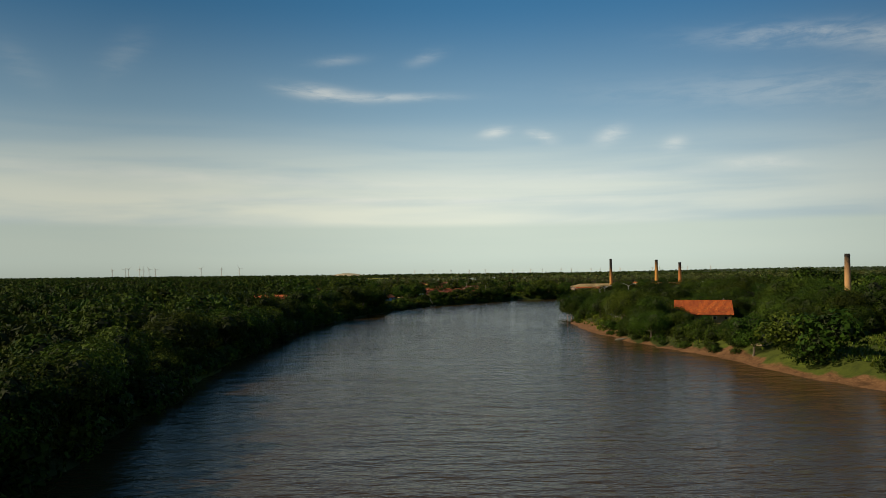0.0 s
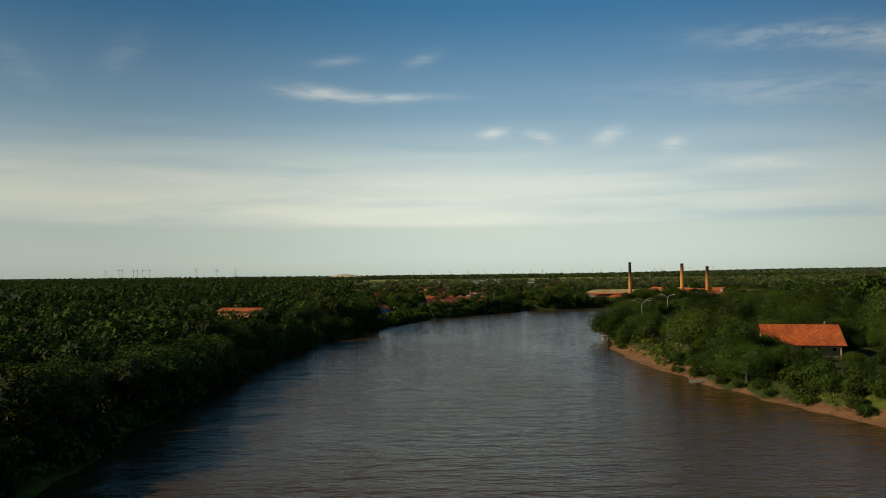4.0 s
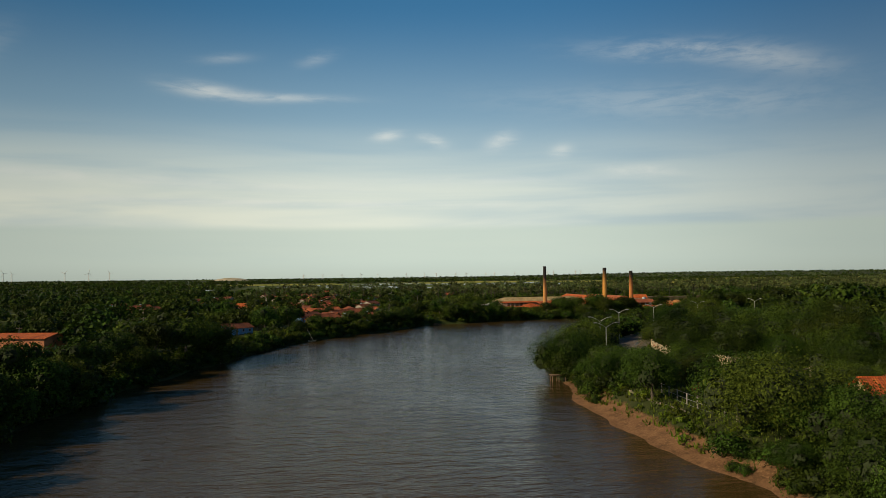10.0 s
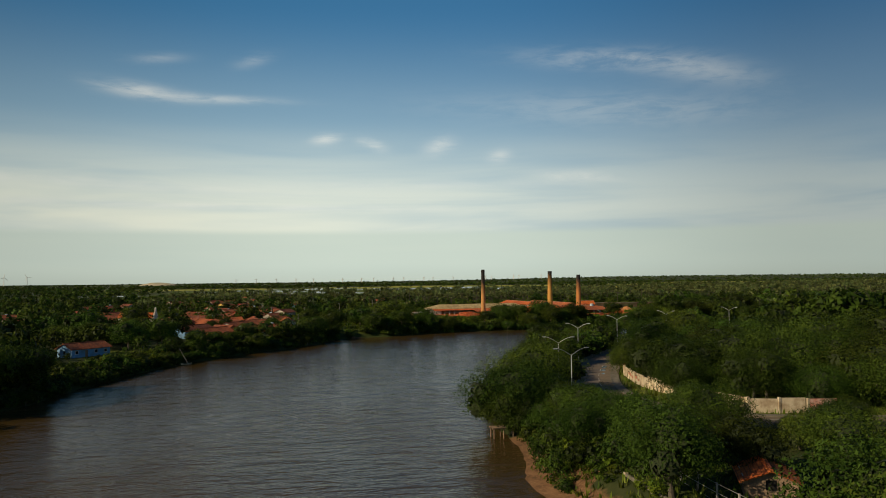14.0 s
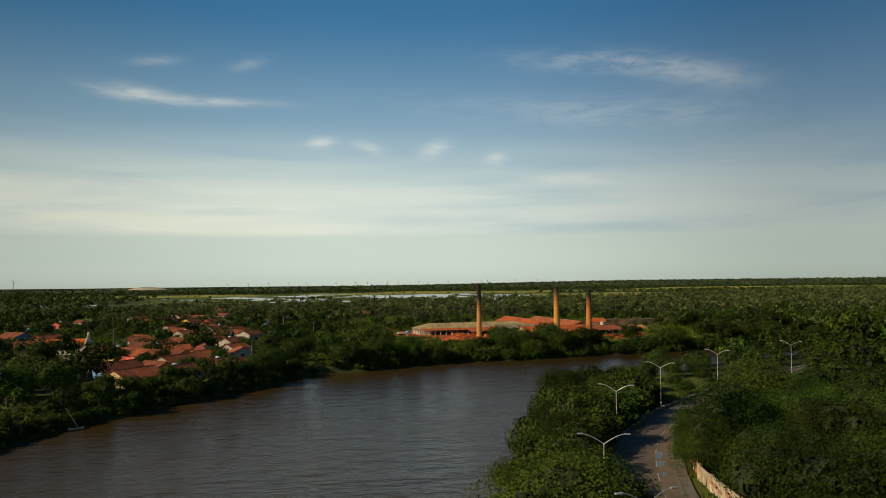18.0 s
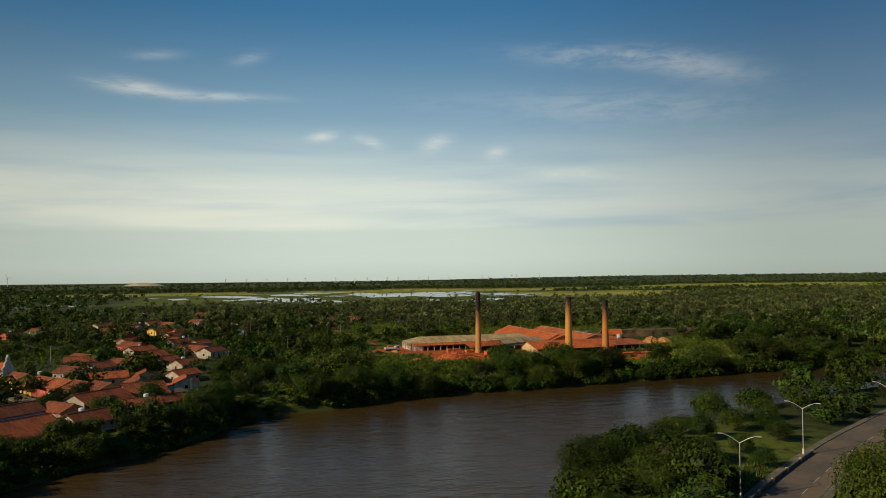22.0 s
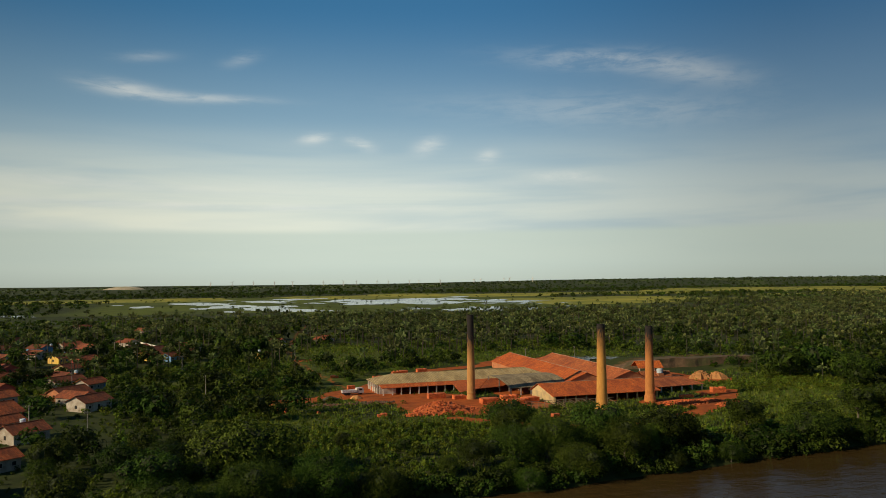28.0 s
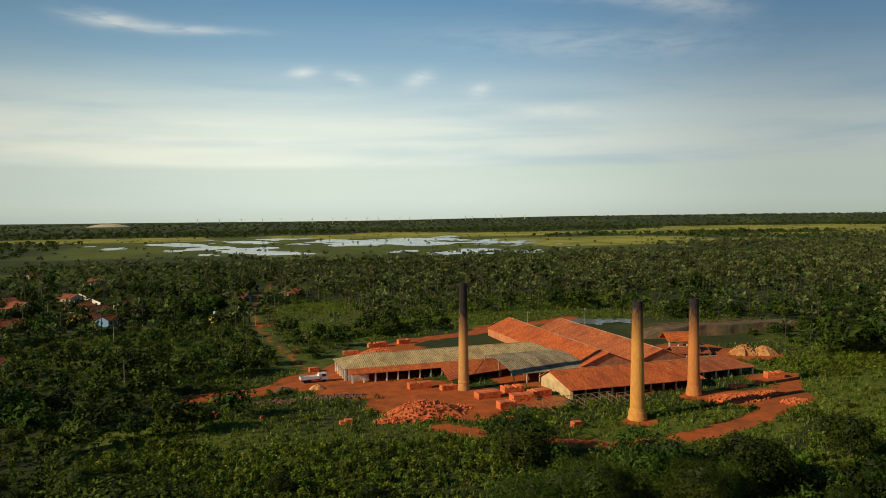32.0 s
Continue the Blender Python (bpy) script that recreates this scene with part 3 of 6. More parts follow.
def planted(name, tmpl_list, px, py, sizes, mats, label, category, seed, sink=0.1, kind="stuff"):
    """Many small plants as one object. Each template: verts, tris, material index."""
    r = np.random.default_rng(seed)
    zs = height(px, py)
    which = r.integers(0, len(tmpl_list), len(px))
    vs, fs, ms, ts, off = [], [], [], [], 0
    for k, (tv, tf, tm) in enumerate(tmpl_list):
        sel = which == k
        m = int(sel.sum())
        if not m:
            continue
        a = r.uniform(0, math.tau, m)
        c, s = np.cos(a)[:, None], np.sin(a)[:, None]
        sc = sizes[sel][:, None]
        x = (tv[None, :, 0] * c - tv[None, :, 1] * s) * sc + px[sel][:, None]
        y = (tv[None, :, 0] * s + tv[None, :, 1] * c) * sc + py[sel][:, None]
        z = tv[None, :, 2] * sc * r.uniform(0.85, 1.15, (m, 1)) + zs[sel][:, None] - sink
        vs.append(np.stack([x, y, z], -1).reshape(-1, 3))
        fs.append((tf[None] + (np.arange(m) * len(tv))[:, None, None]).reshape(-1, 3) + off)
        ms.append(np.tile(tm, m))
        ts.append(np.repeat(r.uniform(0, 1, m), len(tf)))
        off += m * len(tv)
    me = mesh_of(name, np.vstack(vs), np.vstack(fs), mats, False, np.concatenate(ms), np.concatenate(ts))
    return tagged(new(name, me), label, category, kind=kind)


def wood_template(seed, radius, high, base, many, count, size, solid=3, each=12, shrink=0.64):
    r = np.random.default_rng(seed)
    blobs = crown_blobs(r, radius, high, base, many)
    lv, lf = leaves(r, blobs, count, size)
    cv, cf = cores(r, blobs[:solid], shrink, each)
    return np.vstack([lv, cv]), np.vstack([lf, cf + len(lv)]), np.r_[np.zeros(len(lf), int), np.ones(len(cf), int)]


MID = [wood_template(40 + i, *a) for i, a in enumerate(((4.4, 6.2, 0.8, 18, 900, 0.52, 7, 14), (5.0, 6.6, 1.0, 20, 1050, 0.54, 7, 14), (3.6, 5.0, 0.7, 15, 700, 0.48, 6, 14), (4.2, 7.6, 0.9, 18, 950, 0.50, 7, 14)))]
NEAR_MID = [wood_template(45 + i, *a) for i, a in enumerate(((4.4, 6.2, 0.8, 30, 4600, 0.24, 9, 22), (5.0, 6.6, 1.0, 34, 5400, 0.25, 9, 22), (3.8, 5.2, 0.7, 28, 3700, 0.23, 9, 22)))]
MID_FAR = [wood_template(50 + i, *a) for i, a in enumerate(((4.6, 6.2, 0.8, 13, 290, 0.82, 3, 10), (5.2, 6.6, 0.9, 14, 330, 0.84, 3, 10), (3.8, 5.0, 0.8, 11, 220, 0.76, 3, 8)))]
MID_BACK = [wood_template(55 + i, *a) for i, a in enumerate(((4.6, 6.2, 0.8, 16, 300, 0.84, 5, 12), (5.2, 6.8, 0.9, 17, 340, 0.86, 5, 12), (3.8, 5.2, 0.8, 13, 240, 0.78, 5, 12)))]
FAR = [wood_template(60 + i, *a) for i, a in enumerate(((5.0, 6.0, 0.0, 6, 20, 2.5, 1, 8), (4.2, 5.2, 0.0, 5, 17, 2.3, 1, 8), (6.0, 6.4, 0.0, 7, 22, 2.7, 1, 8)))]
BUSH = [wood_template(80 + i, *a) for i, a in enumerate(((1.1, 1.5, 0.0, 6, 66, 0.36, 1, 8), (1.4, 1.3, 0.0, 7, 76, 0.38, 1, 8), (0.8, 1.9, 0.0, 5, 54, 0.34, 1, 8)))]
THICKET = [wood_template(70 + i, *a) for i, a in enumerate(((3.6, 4.6, -0.4, 15, 360, 0.62, 6, 12), (4.2, 4.0, -0.4, 16, 400, 0.64, 6, 12), (3.0, 5.4, -0.4, 14, 320, 0.6, 5, 12)))]


def palm_template(seed, fans=28):
    """A carnauba palm: a thin stem and a ball of stiff fan leaves."""
    r = np.random.default_rng(seed)
    hgt = r.uniform(4.5, 8.0)
    ring = [(math.cos(k * math.tau / 3) * 0.17, math.sin(k * math.tau / 3) * 0.17) for k in range(3)]
    v0 = [(x, y, -0.3) for x, y in ring] + [(x * 0.7, y * 0.7, hgt) for x, y in ring]
    f0 = [q for k in range(3) for q in ((k, (k + 1) % 3, 3 + (k + 1) % 3), (k, 3 + (k + 1) % 3, 3 + k))]
    m0 = [1] * 6
    for i in range(fans):
        d0 = r.normal(size=3)
        d0[2] = abs(d0[2]) * 0.9 - 0.35
        d0 /= np.linalg.norm(d0)
        side = np.cross(d0, r.normal(size=3))
        side /= np.linalg.norm(side)
        c0, ln, wd = np.array((0, 0, hgt)), r.uniform(1.5, 2.4), r.uniform(0.3, 0.55)
        k = len(v0)
        v0 += [tuple(c0 + d0 * 0.25), tuple(c0 + d0 * ln * 0.8 + side * wd), tuple(c0 + d0 * ln), tuple(c0 + d0 * ln * 0.8 - side * wd)]
        f0 += [(k, k + 1, k + 2), (k, k + 2, k + 3)]
        m0 += [0, 0]
    return np.array(v0), np.array(f0), np.array(m0)


PALMS = [palm_template(90 + i) for i in range(6)]

HOUSES = [(4, 521, 14, 10, 2.7, 49), (16, 530, 10, 9, 2.5, 49), (-5, 541, 16, 9, 2.7, 50), (-18, 534, 12, 8, 2.5, 49), (12, 563, 15, 8, 2.8, 52), (7, 546, 9, 7, 2.6, -42), (25, 550, 9, 7, 2.5, 20),
          (31, 560, 8, 6, 1.9, 49), (22, 577, 11, 8, 2.8, 20), (19, 591, 11, 8, 2.8, 100), (33, 590, 9, 7, 2.9, 97), (-21, 615, 10, 8, 3.0, -52), (-10, 601, 10, 9, 2.9, -52), (-3, 593, 9, 9, 2.8, -52),
          (3, 587, 9, 9, 2.8, -52), (10, 583, 9, 8, 2.8, -52), (-38, 578, 13, 8, 2.8, 20), (-55, 648, 14, 8, 3.0, 10), (-14, 668, 11, 8, 2.8, 12), (6, 612, 12, 8, 2.8, 15), (18, 613, 10, 8, 2.8, 100),
          (-8, 630, 12, 8, 2.8, 15), (30, 614, 9, 7, 2.8, 10), (-3, 645, 10, 8, 2.8, 80), (4, 654, 10, 8, 2.8, 15), (19, 659, 10, 7, 2.8, 20), (28, 646, 9, 8, 2.8, 100), (-15, 678, 11, 8, 2.8, 12), (11, 681, 11, 8, 2.8, 16),
          (35, 691, 10, 8, 3.0, 12), (29, 702, 10, 7, 2.8, 14), (3, 708, 12, 8, 2.8, 15), (24, 716, 11, 7, 2.8, 14), (-4, 734, 12, 8, 2.8, 15), (27, 737, 9, 7, 2.8, 14), (16, 748, 12, 7, 2.8, 14),
          (12, 762, 9, 7, 2.8, 100), (-9, 765, 13, 8, 2.8, 15), (9, 795, 12, 8, 2.8, 16), (-19, 799, 12, 8, 2.8, 15), (-30, 822, 11, 8, 2.8, 14), (-5, 845, 12, 8, 2.8, 20), (-35, 852, 11, 8, 2.8, 14),
          (8, 828, 10, 8, 2.8, 100), (35, 842, 10, 8, 2.8, 40), (-23, 868, 11, 8, 2.8, 12), (24, 886, 10, 8, 2.8, 30), (34, 870, 11, 8, 2.8, 60), (-4, 898, 12, 8, 2.8, 15), (45, 890, 10, 8, 2.8, 20),
          (-49, 904, 12, 8, 2.8, 16), (-30, 904, 11, 8, 2.8, 14), (-18, 920, 12, 8, 2.8, 12), (-59, 969, 11, 8, 2.8, 15), (8, 1036, 11, 8, 2.8, 15), (-48, 1110, 12, 8, 2.8, 20), (-87, 840, 10, 7, 2.8, 10),
          (-80, 866, 10, 7, 2.8, 12), (-94, 803, 12, 8, 2.8, 20), (-134, 716, 13, 8, 2.8, 15), (-84, 726, 13, 8, 2.8, 15), (-113, 680, 14, 8, 2.8, 18), (-31, 476, 13, 7, 2.6, 25), (-70, 640, 12, 8, 2.8, 10),
          (-62, 700, 12, 8, 2.8, 20), (-100, 650, 11, 8, 2.8, 30), (-95, 430, 10, 6, 2.6, 20), (-104, 395, 10, 7, 2.6, 15), (-60, 586, 12, 7, 2.8, 14), (98, 905, 9, 7, 2.8, 60),
          (93, 920, 8, 6, 2.8, 15), (89, 828, 6, 5, 2.4, 30), (128, 925, 8, 6, 2.6, 20), (46, 832, 9, 7, 2.8, 30), (52, 855, 8, 6, 2.8, 15), (12, 930, 11, 8, 2.8, 20)]
HOUSE_XY = np.array([(h[0], h[1], max(h[2], h[3]) * 0.5 + 0.6) for h in HOUSES] + [(-83, 408, 14), (-38, 634, 11), (89, 259, 10), (72.2, 289.5, 4.5), (107, 310.5, 4)], float)


def clear_of_houses(px, py, more=0.0):
    ok = np.ones(px.shape, bool)
    for hx, hy, r in HOUSE_XY:
        # a little more room towards the river and the road, where yards lie
        ok &= np.hypot(px - hx, py - hy + 1.5) > r + more
    return ok


OPEN = [(-195, 640, 78, 40), (-150, 540, 42, 24), (112, 650, 22, 24), (135, 632, 18, 16), (112, 168, 34, 34), (130, 830, 20, 55), (262, 672, 24, 24), (250, 640, 26, 24), (215, 800, 55, 20), (-58, 358, 8, 14), (60, 566, 8, 4), (-27, 483, 7, 9),
        (112, 960, 9, 60), (-72, 374, 15, 32), (93, 326, 5, 6), (150, 640, 32, 12), (200, 622, 46, 15), (272, 744, 38, 10)]


def open_ground(px, py):
    bad = within(px, py, YARD) | (to_line(px, py, YARD, True) < 5)
    for cx, cy, rx, ry in OPEN:
        bad |= np.hypot((px - cx) / rx, (py - cy) / ry) < 1
    for line in TRACKS:
        bad |= to_line(px, py, line) < 5
    return bad


def keep_wood(px, py, r):
    d = shore(px, py)
    right = on_right(px, py)
    ok = d > np.where(right & (py < 330), np.where((py > 262) & (py < 296), 5.5, 2.6), np.where(right, 1.2, 0.2))
    ok &= ~(right & (to_line(px, py, ROAD) < 7.2))
    ok &= ~open_ground(px, py) & clear_of_houses(px, py)
    village = (px < 62) & (px > -150) & (py > 500) & (py < 1000) & (d > 12)
    front = (px > 80) & (px < 290) & (py > 560) & (py < 650)
    ok &= ~(front & (d > 13) & (r.uniform(0, 1, px.shape) < 0.9))
    ok &= ~(village & (r.uniform(0, 1, px.shape) < np.where(py < 645, 0.62, np.where((py < 770) & (px < 48), 0.62, 0.35))))
    ok &= ~(right & (px < 66) & (py > 268) & (py < 303))
    return ok


# single trees that stand nearest to the flight, the rest of the woods as stuff
NX, NY = scatter(-95, 330, 15, 640, 9.4, keep_wood, 5)
sd = shore(NX, NY)
rightside = on_right(NX, NY)
rank = np.where(rightside, np.hypot((NX - 95) / 1.0, (NY - 320) / 2.4), np.where(NY > 560, 20 + sd * 2.2 + np.abs(NX - 150) * 0.12, 30 + sd * 2.5 + np.abs(NY - 330) * 0.08))
order = np.argsort(rank)
single = order[:285]
rest = np.setdiff1d(np.arange(len(NX)), single)
TREE_RNG = random.Random(4)
FLIGHT = np.array([(0, 0), (0, 130), (20, 210), (60, 350), (100, 490)], float)
from_flight = to_line(NX, NY, FLIGHT)
from_road = np.where(rightside, to_line(NX, NY, ROAD), 99.0)
VISTA = np.array([(69, 205), (88, 205), (101, 250), (82, 254), (73, 232)], float)
GAPS = [np.array([(80, 298), (96, 306), (103, 322), (92, 328), (80, 314)], float), np.array([(62, 274), (70, 274), (75, 287), (68, 290)], float),
        np.array([(79, 276), (96, 282), (113, 303), (104, 311), (92, 306)], float)]
LOW = np.array([(58, 285), (86, 285), (104, 318), (102, 349), (84, 346), (71, 347), (60, 335)], float)
for q, i in enumerate(single):
    x, y = float(NX[i]), float(NY[i])
    near = bool(rightside[i]) and from_flight[i] < 95 and y > 190 or y > 540 and math.hypot(x - 100, y - 488) < 135
    kinds = NEAR_KINDS if near else TREE_KINDS
    north = y > 560 and x > 75
    size = TREE_RNG.choice((0.75, 0.9, 1.1, 1.3, 1.5, 1.75)) * TREE_RNG.uniform(0.9, 1.1) * (0.85 if sd[i] < 12 else 1.0) * (0.85 if north else 1.0)
    if within(NX[i:i + 1], NY[i:i + 1], LOW)[0]:
        size = min(size, 0.98)
    if rightside[i] and y > 385 and sd[i] < 26 and from_road[i] < 26:
        size = min(size, 0.85)
    if -34 < x < -6 and 425 < y < 480:
        size = min(size, 0.45)
    if -8 < x < 50 and 470 < y < 570:
        size = min(size, 0.9)
    if 68 < x < 102 and 238 < y < 288:
        size = min(size, 0.95)
    if x < -30 and y < 330 and sd[i] < 16:
        size = max(size, TREE_RNG.uniform(0.9, 1.3))
    if within(NX[i:i + 1], NY[i:i + 1], VISTA)[0]:
        size = min(size, 0.42)
    if any(within(NX[i:i + 1], NY[i:i + 1], g)[0] for g in GAPS):
        size = min(size, 0.38)
    # crowns stop short of the carriageway
    size = min(size, max(0.42, (from_road[i] - 3.8) / 5.2), max(0.5, (sd[i] + 2.5) / 4.8))
    tree(kinds[TREE_RNG.randrange(len(kinds))], x, y, TREE_RNG.uniform(0, 6.28), size, group="trees along the river banks")
sizes = 1.18 * np.random.default_rng(8).uniform(0.75, 1.28, len(rest)) ** 2 * np.where((NY[rest] > 560) & (NX[rest] > 75), 0.7, 1.0)
sizes = np.minimum(np.minimum(sizes, np.maximum(0.42, (from_road[rest] - 3.8) / 5.2)), np.maximum(0.5, (sd[rest] + 2.5) / 4.8))
nearest = (from_flight[rest] < 80) & rightside[rest] & (NY[rest] > 190) | (NY[rest] > 540) & (np.hypot(NX[rest] - 100, NY[rest] - 488) < 135)
close = ~nearest & (from_flight[rest] < 105) | ~nearest & ((NY[rest] > 540) & (NX[rest] > 40))
sizes[nearest] = np.minimum(sizes[nearest], 1.35)
sizes[within(NX[rest], NY[rest], LOW)] *= 0.7
sizes[within(NX[rest], NY[rest], VISTA)] *= 0.42
for g in GAPS:
    sizes[within(NX[rest], NY[rest], g)] *= 0.32
mild = (NX[rest] > 66) & (NX[rest] < 102) & (NY[rest] > 236) & (NY[rest] < 288)
sizes[mild] = np.minimum(sizes[mild], 0.9)
inlet = (NX[rest] > -40) & (NX[rest] < -6) & (NY[rest] > 425) & (NY[rest] < 480)
sizes[inlet] = np.minimum(sizes[inlet], 0.45)
waterfront = (NX[rest] > -8) & (NX[rest] < 50) & (NY[rest] > 470) & (NY[rest] < 570)
sizes[waterfront] = np.minimum(sizes[waterfront], 0.9)
sizes *= 0.72 + 0.4 * smooth(waves(NX[rest], NY[rest], 30, 2.2), -0.6, 0.6)
riverside = rightside[rest] & (NY[rest] > 385) & (sd[rest] < 26) & (from_road[rest] < 26)
sizes[riverside] = np.minimum(sizes[riverside], 0.85)
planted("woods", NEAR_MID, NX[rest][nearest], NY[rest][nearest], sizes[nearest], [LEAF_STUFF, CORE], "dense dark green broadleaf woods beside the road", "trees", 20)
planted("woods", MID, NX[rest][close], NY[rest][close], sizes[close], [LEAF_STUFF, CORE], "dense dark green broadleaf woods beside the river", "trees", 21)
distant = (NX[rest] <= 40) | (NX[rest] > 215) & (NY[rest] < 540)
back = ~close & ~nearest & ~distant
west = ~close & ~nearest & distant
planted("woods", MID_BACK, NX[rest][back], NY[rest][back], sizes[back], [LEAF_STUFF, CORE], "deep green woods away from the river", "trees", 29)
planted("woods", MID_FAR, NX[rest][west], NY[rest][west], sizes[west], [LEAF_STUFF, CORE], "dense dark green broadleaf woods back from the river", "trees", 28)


def keep_thicket(px, py, r):
    d = shore(px, py)
    return (d > 0.3) & (d < np.where(py > 560, 8.0, 11.0)) & ~on_right(px, py) & (np.hypot((px - 72) / 12, (py - 556) / 5) > 1) & clear_of_houses(px, py, 0.5) & (np.hypot(px - 2, py - 470) > 5)


HX, HY = scatter(-70, 440, 30, 625, 4.6, keep_thicket, 41)
WX, WY = scatter(-70, 440, 40, 625, 2.9, lambda px, py, r: keep_thicket(px, py, r) & (shore(px, py) < 3.4), 44)
HX, HY = np.r_[HX, WX], np.r_[HY, WY]
planted("thicket", THICKET, HX, HY, np.random.default_rng(42).uniform(0.42, 0.85, len(HX)) * np.where((HY > 465) & (HY < 560), 0.85, 1.0) * np.where((HX < -30) & (HY < 335), 1.55, 1.0) * np.where((HX > 200) & (HY > 560), 1.35, np.where((HX > 60) & (HY > 560), 1.1, 1.0)), [LEAF_STUFF, CORE],
        "dark tangled thicket hanging over the water's edge", "shrubs", 43)


KX, KY = scatter(54, 130, 322, 480, 3.4, lambda px, py, r: (shore(px, py) > 0.3) & (shore(px, py) < np.where(py > 370, 24, 6.5)) & on_right(px, py) & (to_line(px, py, ROAD) > 7.0), 62)
planted("thicket", MID, KX, KY, np.random.default_rng(63).uniform(0.42, 0.72, len(KX)) * np.where(KY > 370, 1.45, 1.0), [LEAF_STUFF, CORE], "dark leafy thicket between the road and the water", "shrubs", 64, 0.4)
LX, LY = scatter(50, 90, 186, 338, 3.3, lambda px, py, r: (shore(px, py) > 1.3) & ~((py > 262) & (py < 303)) & (shore(px, py) < np.where(py < 245, 14, 10)) & on_right(px, py) & clear_of_houses(px, py, -2), 52)
planted("thicket", MID, LX, LY, np.random.default_rng(53).uniform(0.3, 0.6, len(LX)), [LEAF_STUFF, CORE], "leafy green thicket above the beach", "shrubs", 54, 0.5)


def keep_mid(px, py, r):
    inner = (px > -95) & (px < 330) & (py > 15) & (py < 640)
    return keep_wood(px, py, r) & ~inner & ~((py > 790) & (px > 120) & (r.uniform(0, 1, px.shape) < 0.75))


MX, MY = scatter(-330, 520, 20, 1000, 10.6, keep_mid, 6)
MS = np.random.default_rng(9).uniform(0.75, 1.15, len(MX)) ** 2 * (0.7 + 0.45 * smooth(waves(MX, MY, 34, 1.2), -0.6, 0.6)) * np.where((MX > 250) & (MY < 720), 1.25, 1.0)
outer = (MX < -110) | (MY > 830) | (MX > 430)
MID_THIN = [wood_template(58 + i, *a) for i, a in enumerate(((4.6, 6.2, 0.6, 10, 85, 1.5, 3, 8), (5.2, 6.6, 0.7, 11, 95, 1.55, 3, 8), (3.8, 5.0, 0.6, 9, 66, 1.4, 3, 7)))]
planted("woods", MID_FAR, MX[~outer], MY[~outer], MS[~outer], [LEAF_STUFF, CORE], "mixed green woods between the village and the brickworks", "trees", 22)
planted("woods", MID_THIN, MX[outer], MY[outer], MS[outer], [LEAF_STUFF, CORE], "green woods on the plain around the village", "trees", 30)


def keep_palm(px, py, r):
    thin = smooth(py, 700, 860) * (0.35 + 0.65 * smooth(waves(px, py, 55, 4.0), -0.7, 0.1))
    ok = r.uniform(0, 1, px.shape) < thin * np.where(px < 90, 0.45, 1.0)
    ok &= ~((py > 1190) & (px < 600) & (r.uniform(0, 1, px.shape) < 0.97)) & ~((py > 1330) & (r.uniform(0, 1, px.shape) < 0.9 * smooth(px, 1150, 900)))
    ok &= ~((field_zone(px, py) > 0.3) & (r.uniform(0, 1, px.shape) < 0.9))
    return ok & ~open_ground(px, py) & (shore(px, py) > 4) & clear_of_houses(px, py)


PX, PY = scatter(-60, 1150, 690, 1550, 9.0, keep_palm, 7)
planted("palm_grove", PALMS, PX, PY, np.random.default_rng(10).uniform(0.9, 1.45, len(PX)), [PALM, PALM_BARK], "grey-green carnauba palms with round fan crowns", "palms", 23)
QX, QY = scatter(262, 700, 600, 760, 17.0, lambda px, py, r: (shore(px, py) > 3) & ~open_ground(px, py) & (px + py > 900), 17)
planted("palm_grove", PALMS, QX, QY, np.random.default_rng(12).uniform(0.8, 1.2, len(QX)), [PALM, PALM_BARK], "grey-green carnauba palms on the far river bank", "palms", 24)


def keep_far(px, py, r):
    far = np.hypot(px - 60, py - 300)
    ok = (far > 640) & (r.uniform(0, 1, px.shape) < 0.85)
    inner = (px > -330) & (px < 520) & (py < 1000)
    wet = (py > 1190) & (py < 2050) & (px > -140) & (px < 620)
    gold = field_zone(px, py) > 0.3
    ok &= ~inner & ~((wet | gold) & (r.uniform(0, 1, px.shape) < 0.90)) & (shore(px, py) > 5)
    return ok & (np.abs(px) < 700 + py * 0.75)


FX, FY = scatter(-1500, 2200, 560, 2600, 22, keep_far, 13)
lonely = ((FY > 1190) & (FY < 2050) & (FX > -140) & (FX < 620)) | (field_zone(FX, FY) > 0.3)
planted("far_woods", FAR, FX, FY, np.random.default_rng(14).uniform(0.7, 1.2, len(FX)) * np.where(lonely, 0.45, 1.0), [LEAF_STUFF, CORE], "dark green woods on the far plain", "trees", 25)
GX, GY = scatter(-3200, 4200, 2600, 4800, 68, lambda px, py, r: (np.abs(px) < 400 + py * 0.8) & ~((px > -640) & (px < -280) & (py > 3300) & (py < 4300)), 15)
planted("far_woods", FAR, GX, GY, np.random.default_rng(16).uniform(0.8, 1.35, len(GX)), [LEAF_STUFF, CORE], "dark wooded belt along the horizon", "trees", 26)


def meadow(px, py):
    """Short grass round the brick yard."""
    return (np.hypot((px - 250) / 27, (py - 640) / 27) < 1) | (np.hypot((px - 104) / 30, (py - 665) / 24) < 1) | (np.hypot((px - 190) / 34, (py - 628) / 11) < 1) | (np.hypot((px - 134) / 22, (py - 650) / 13) < 1)


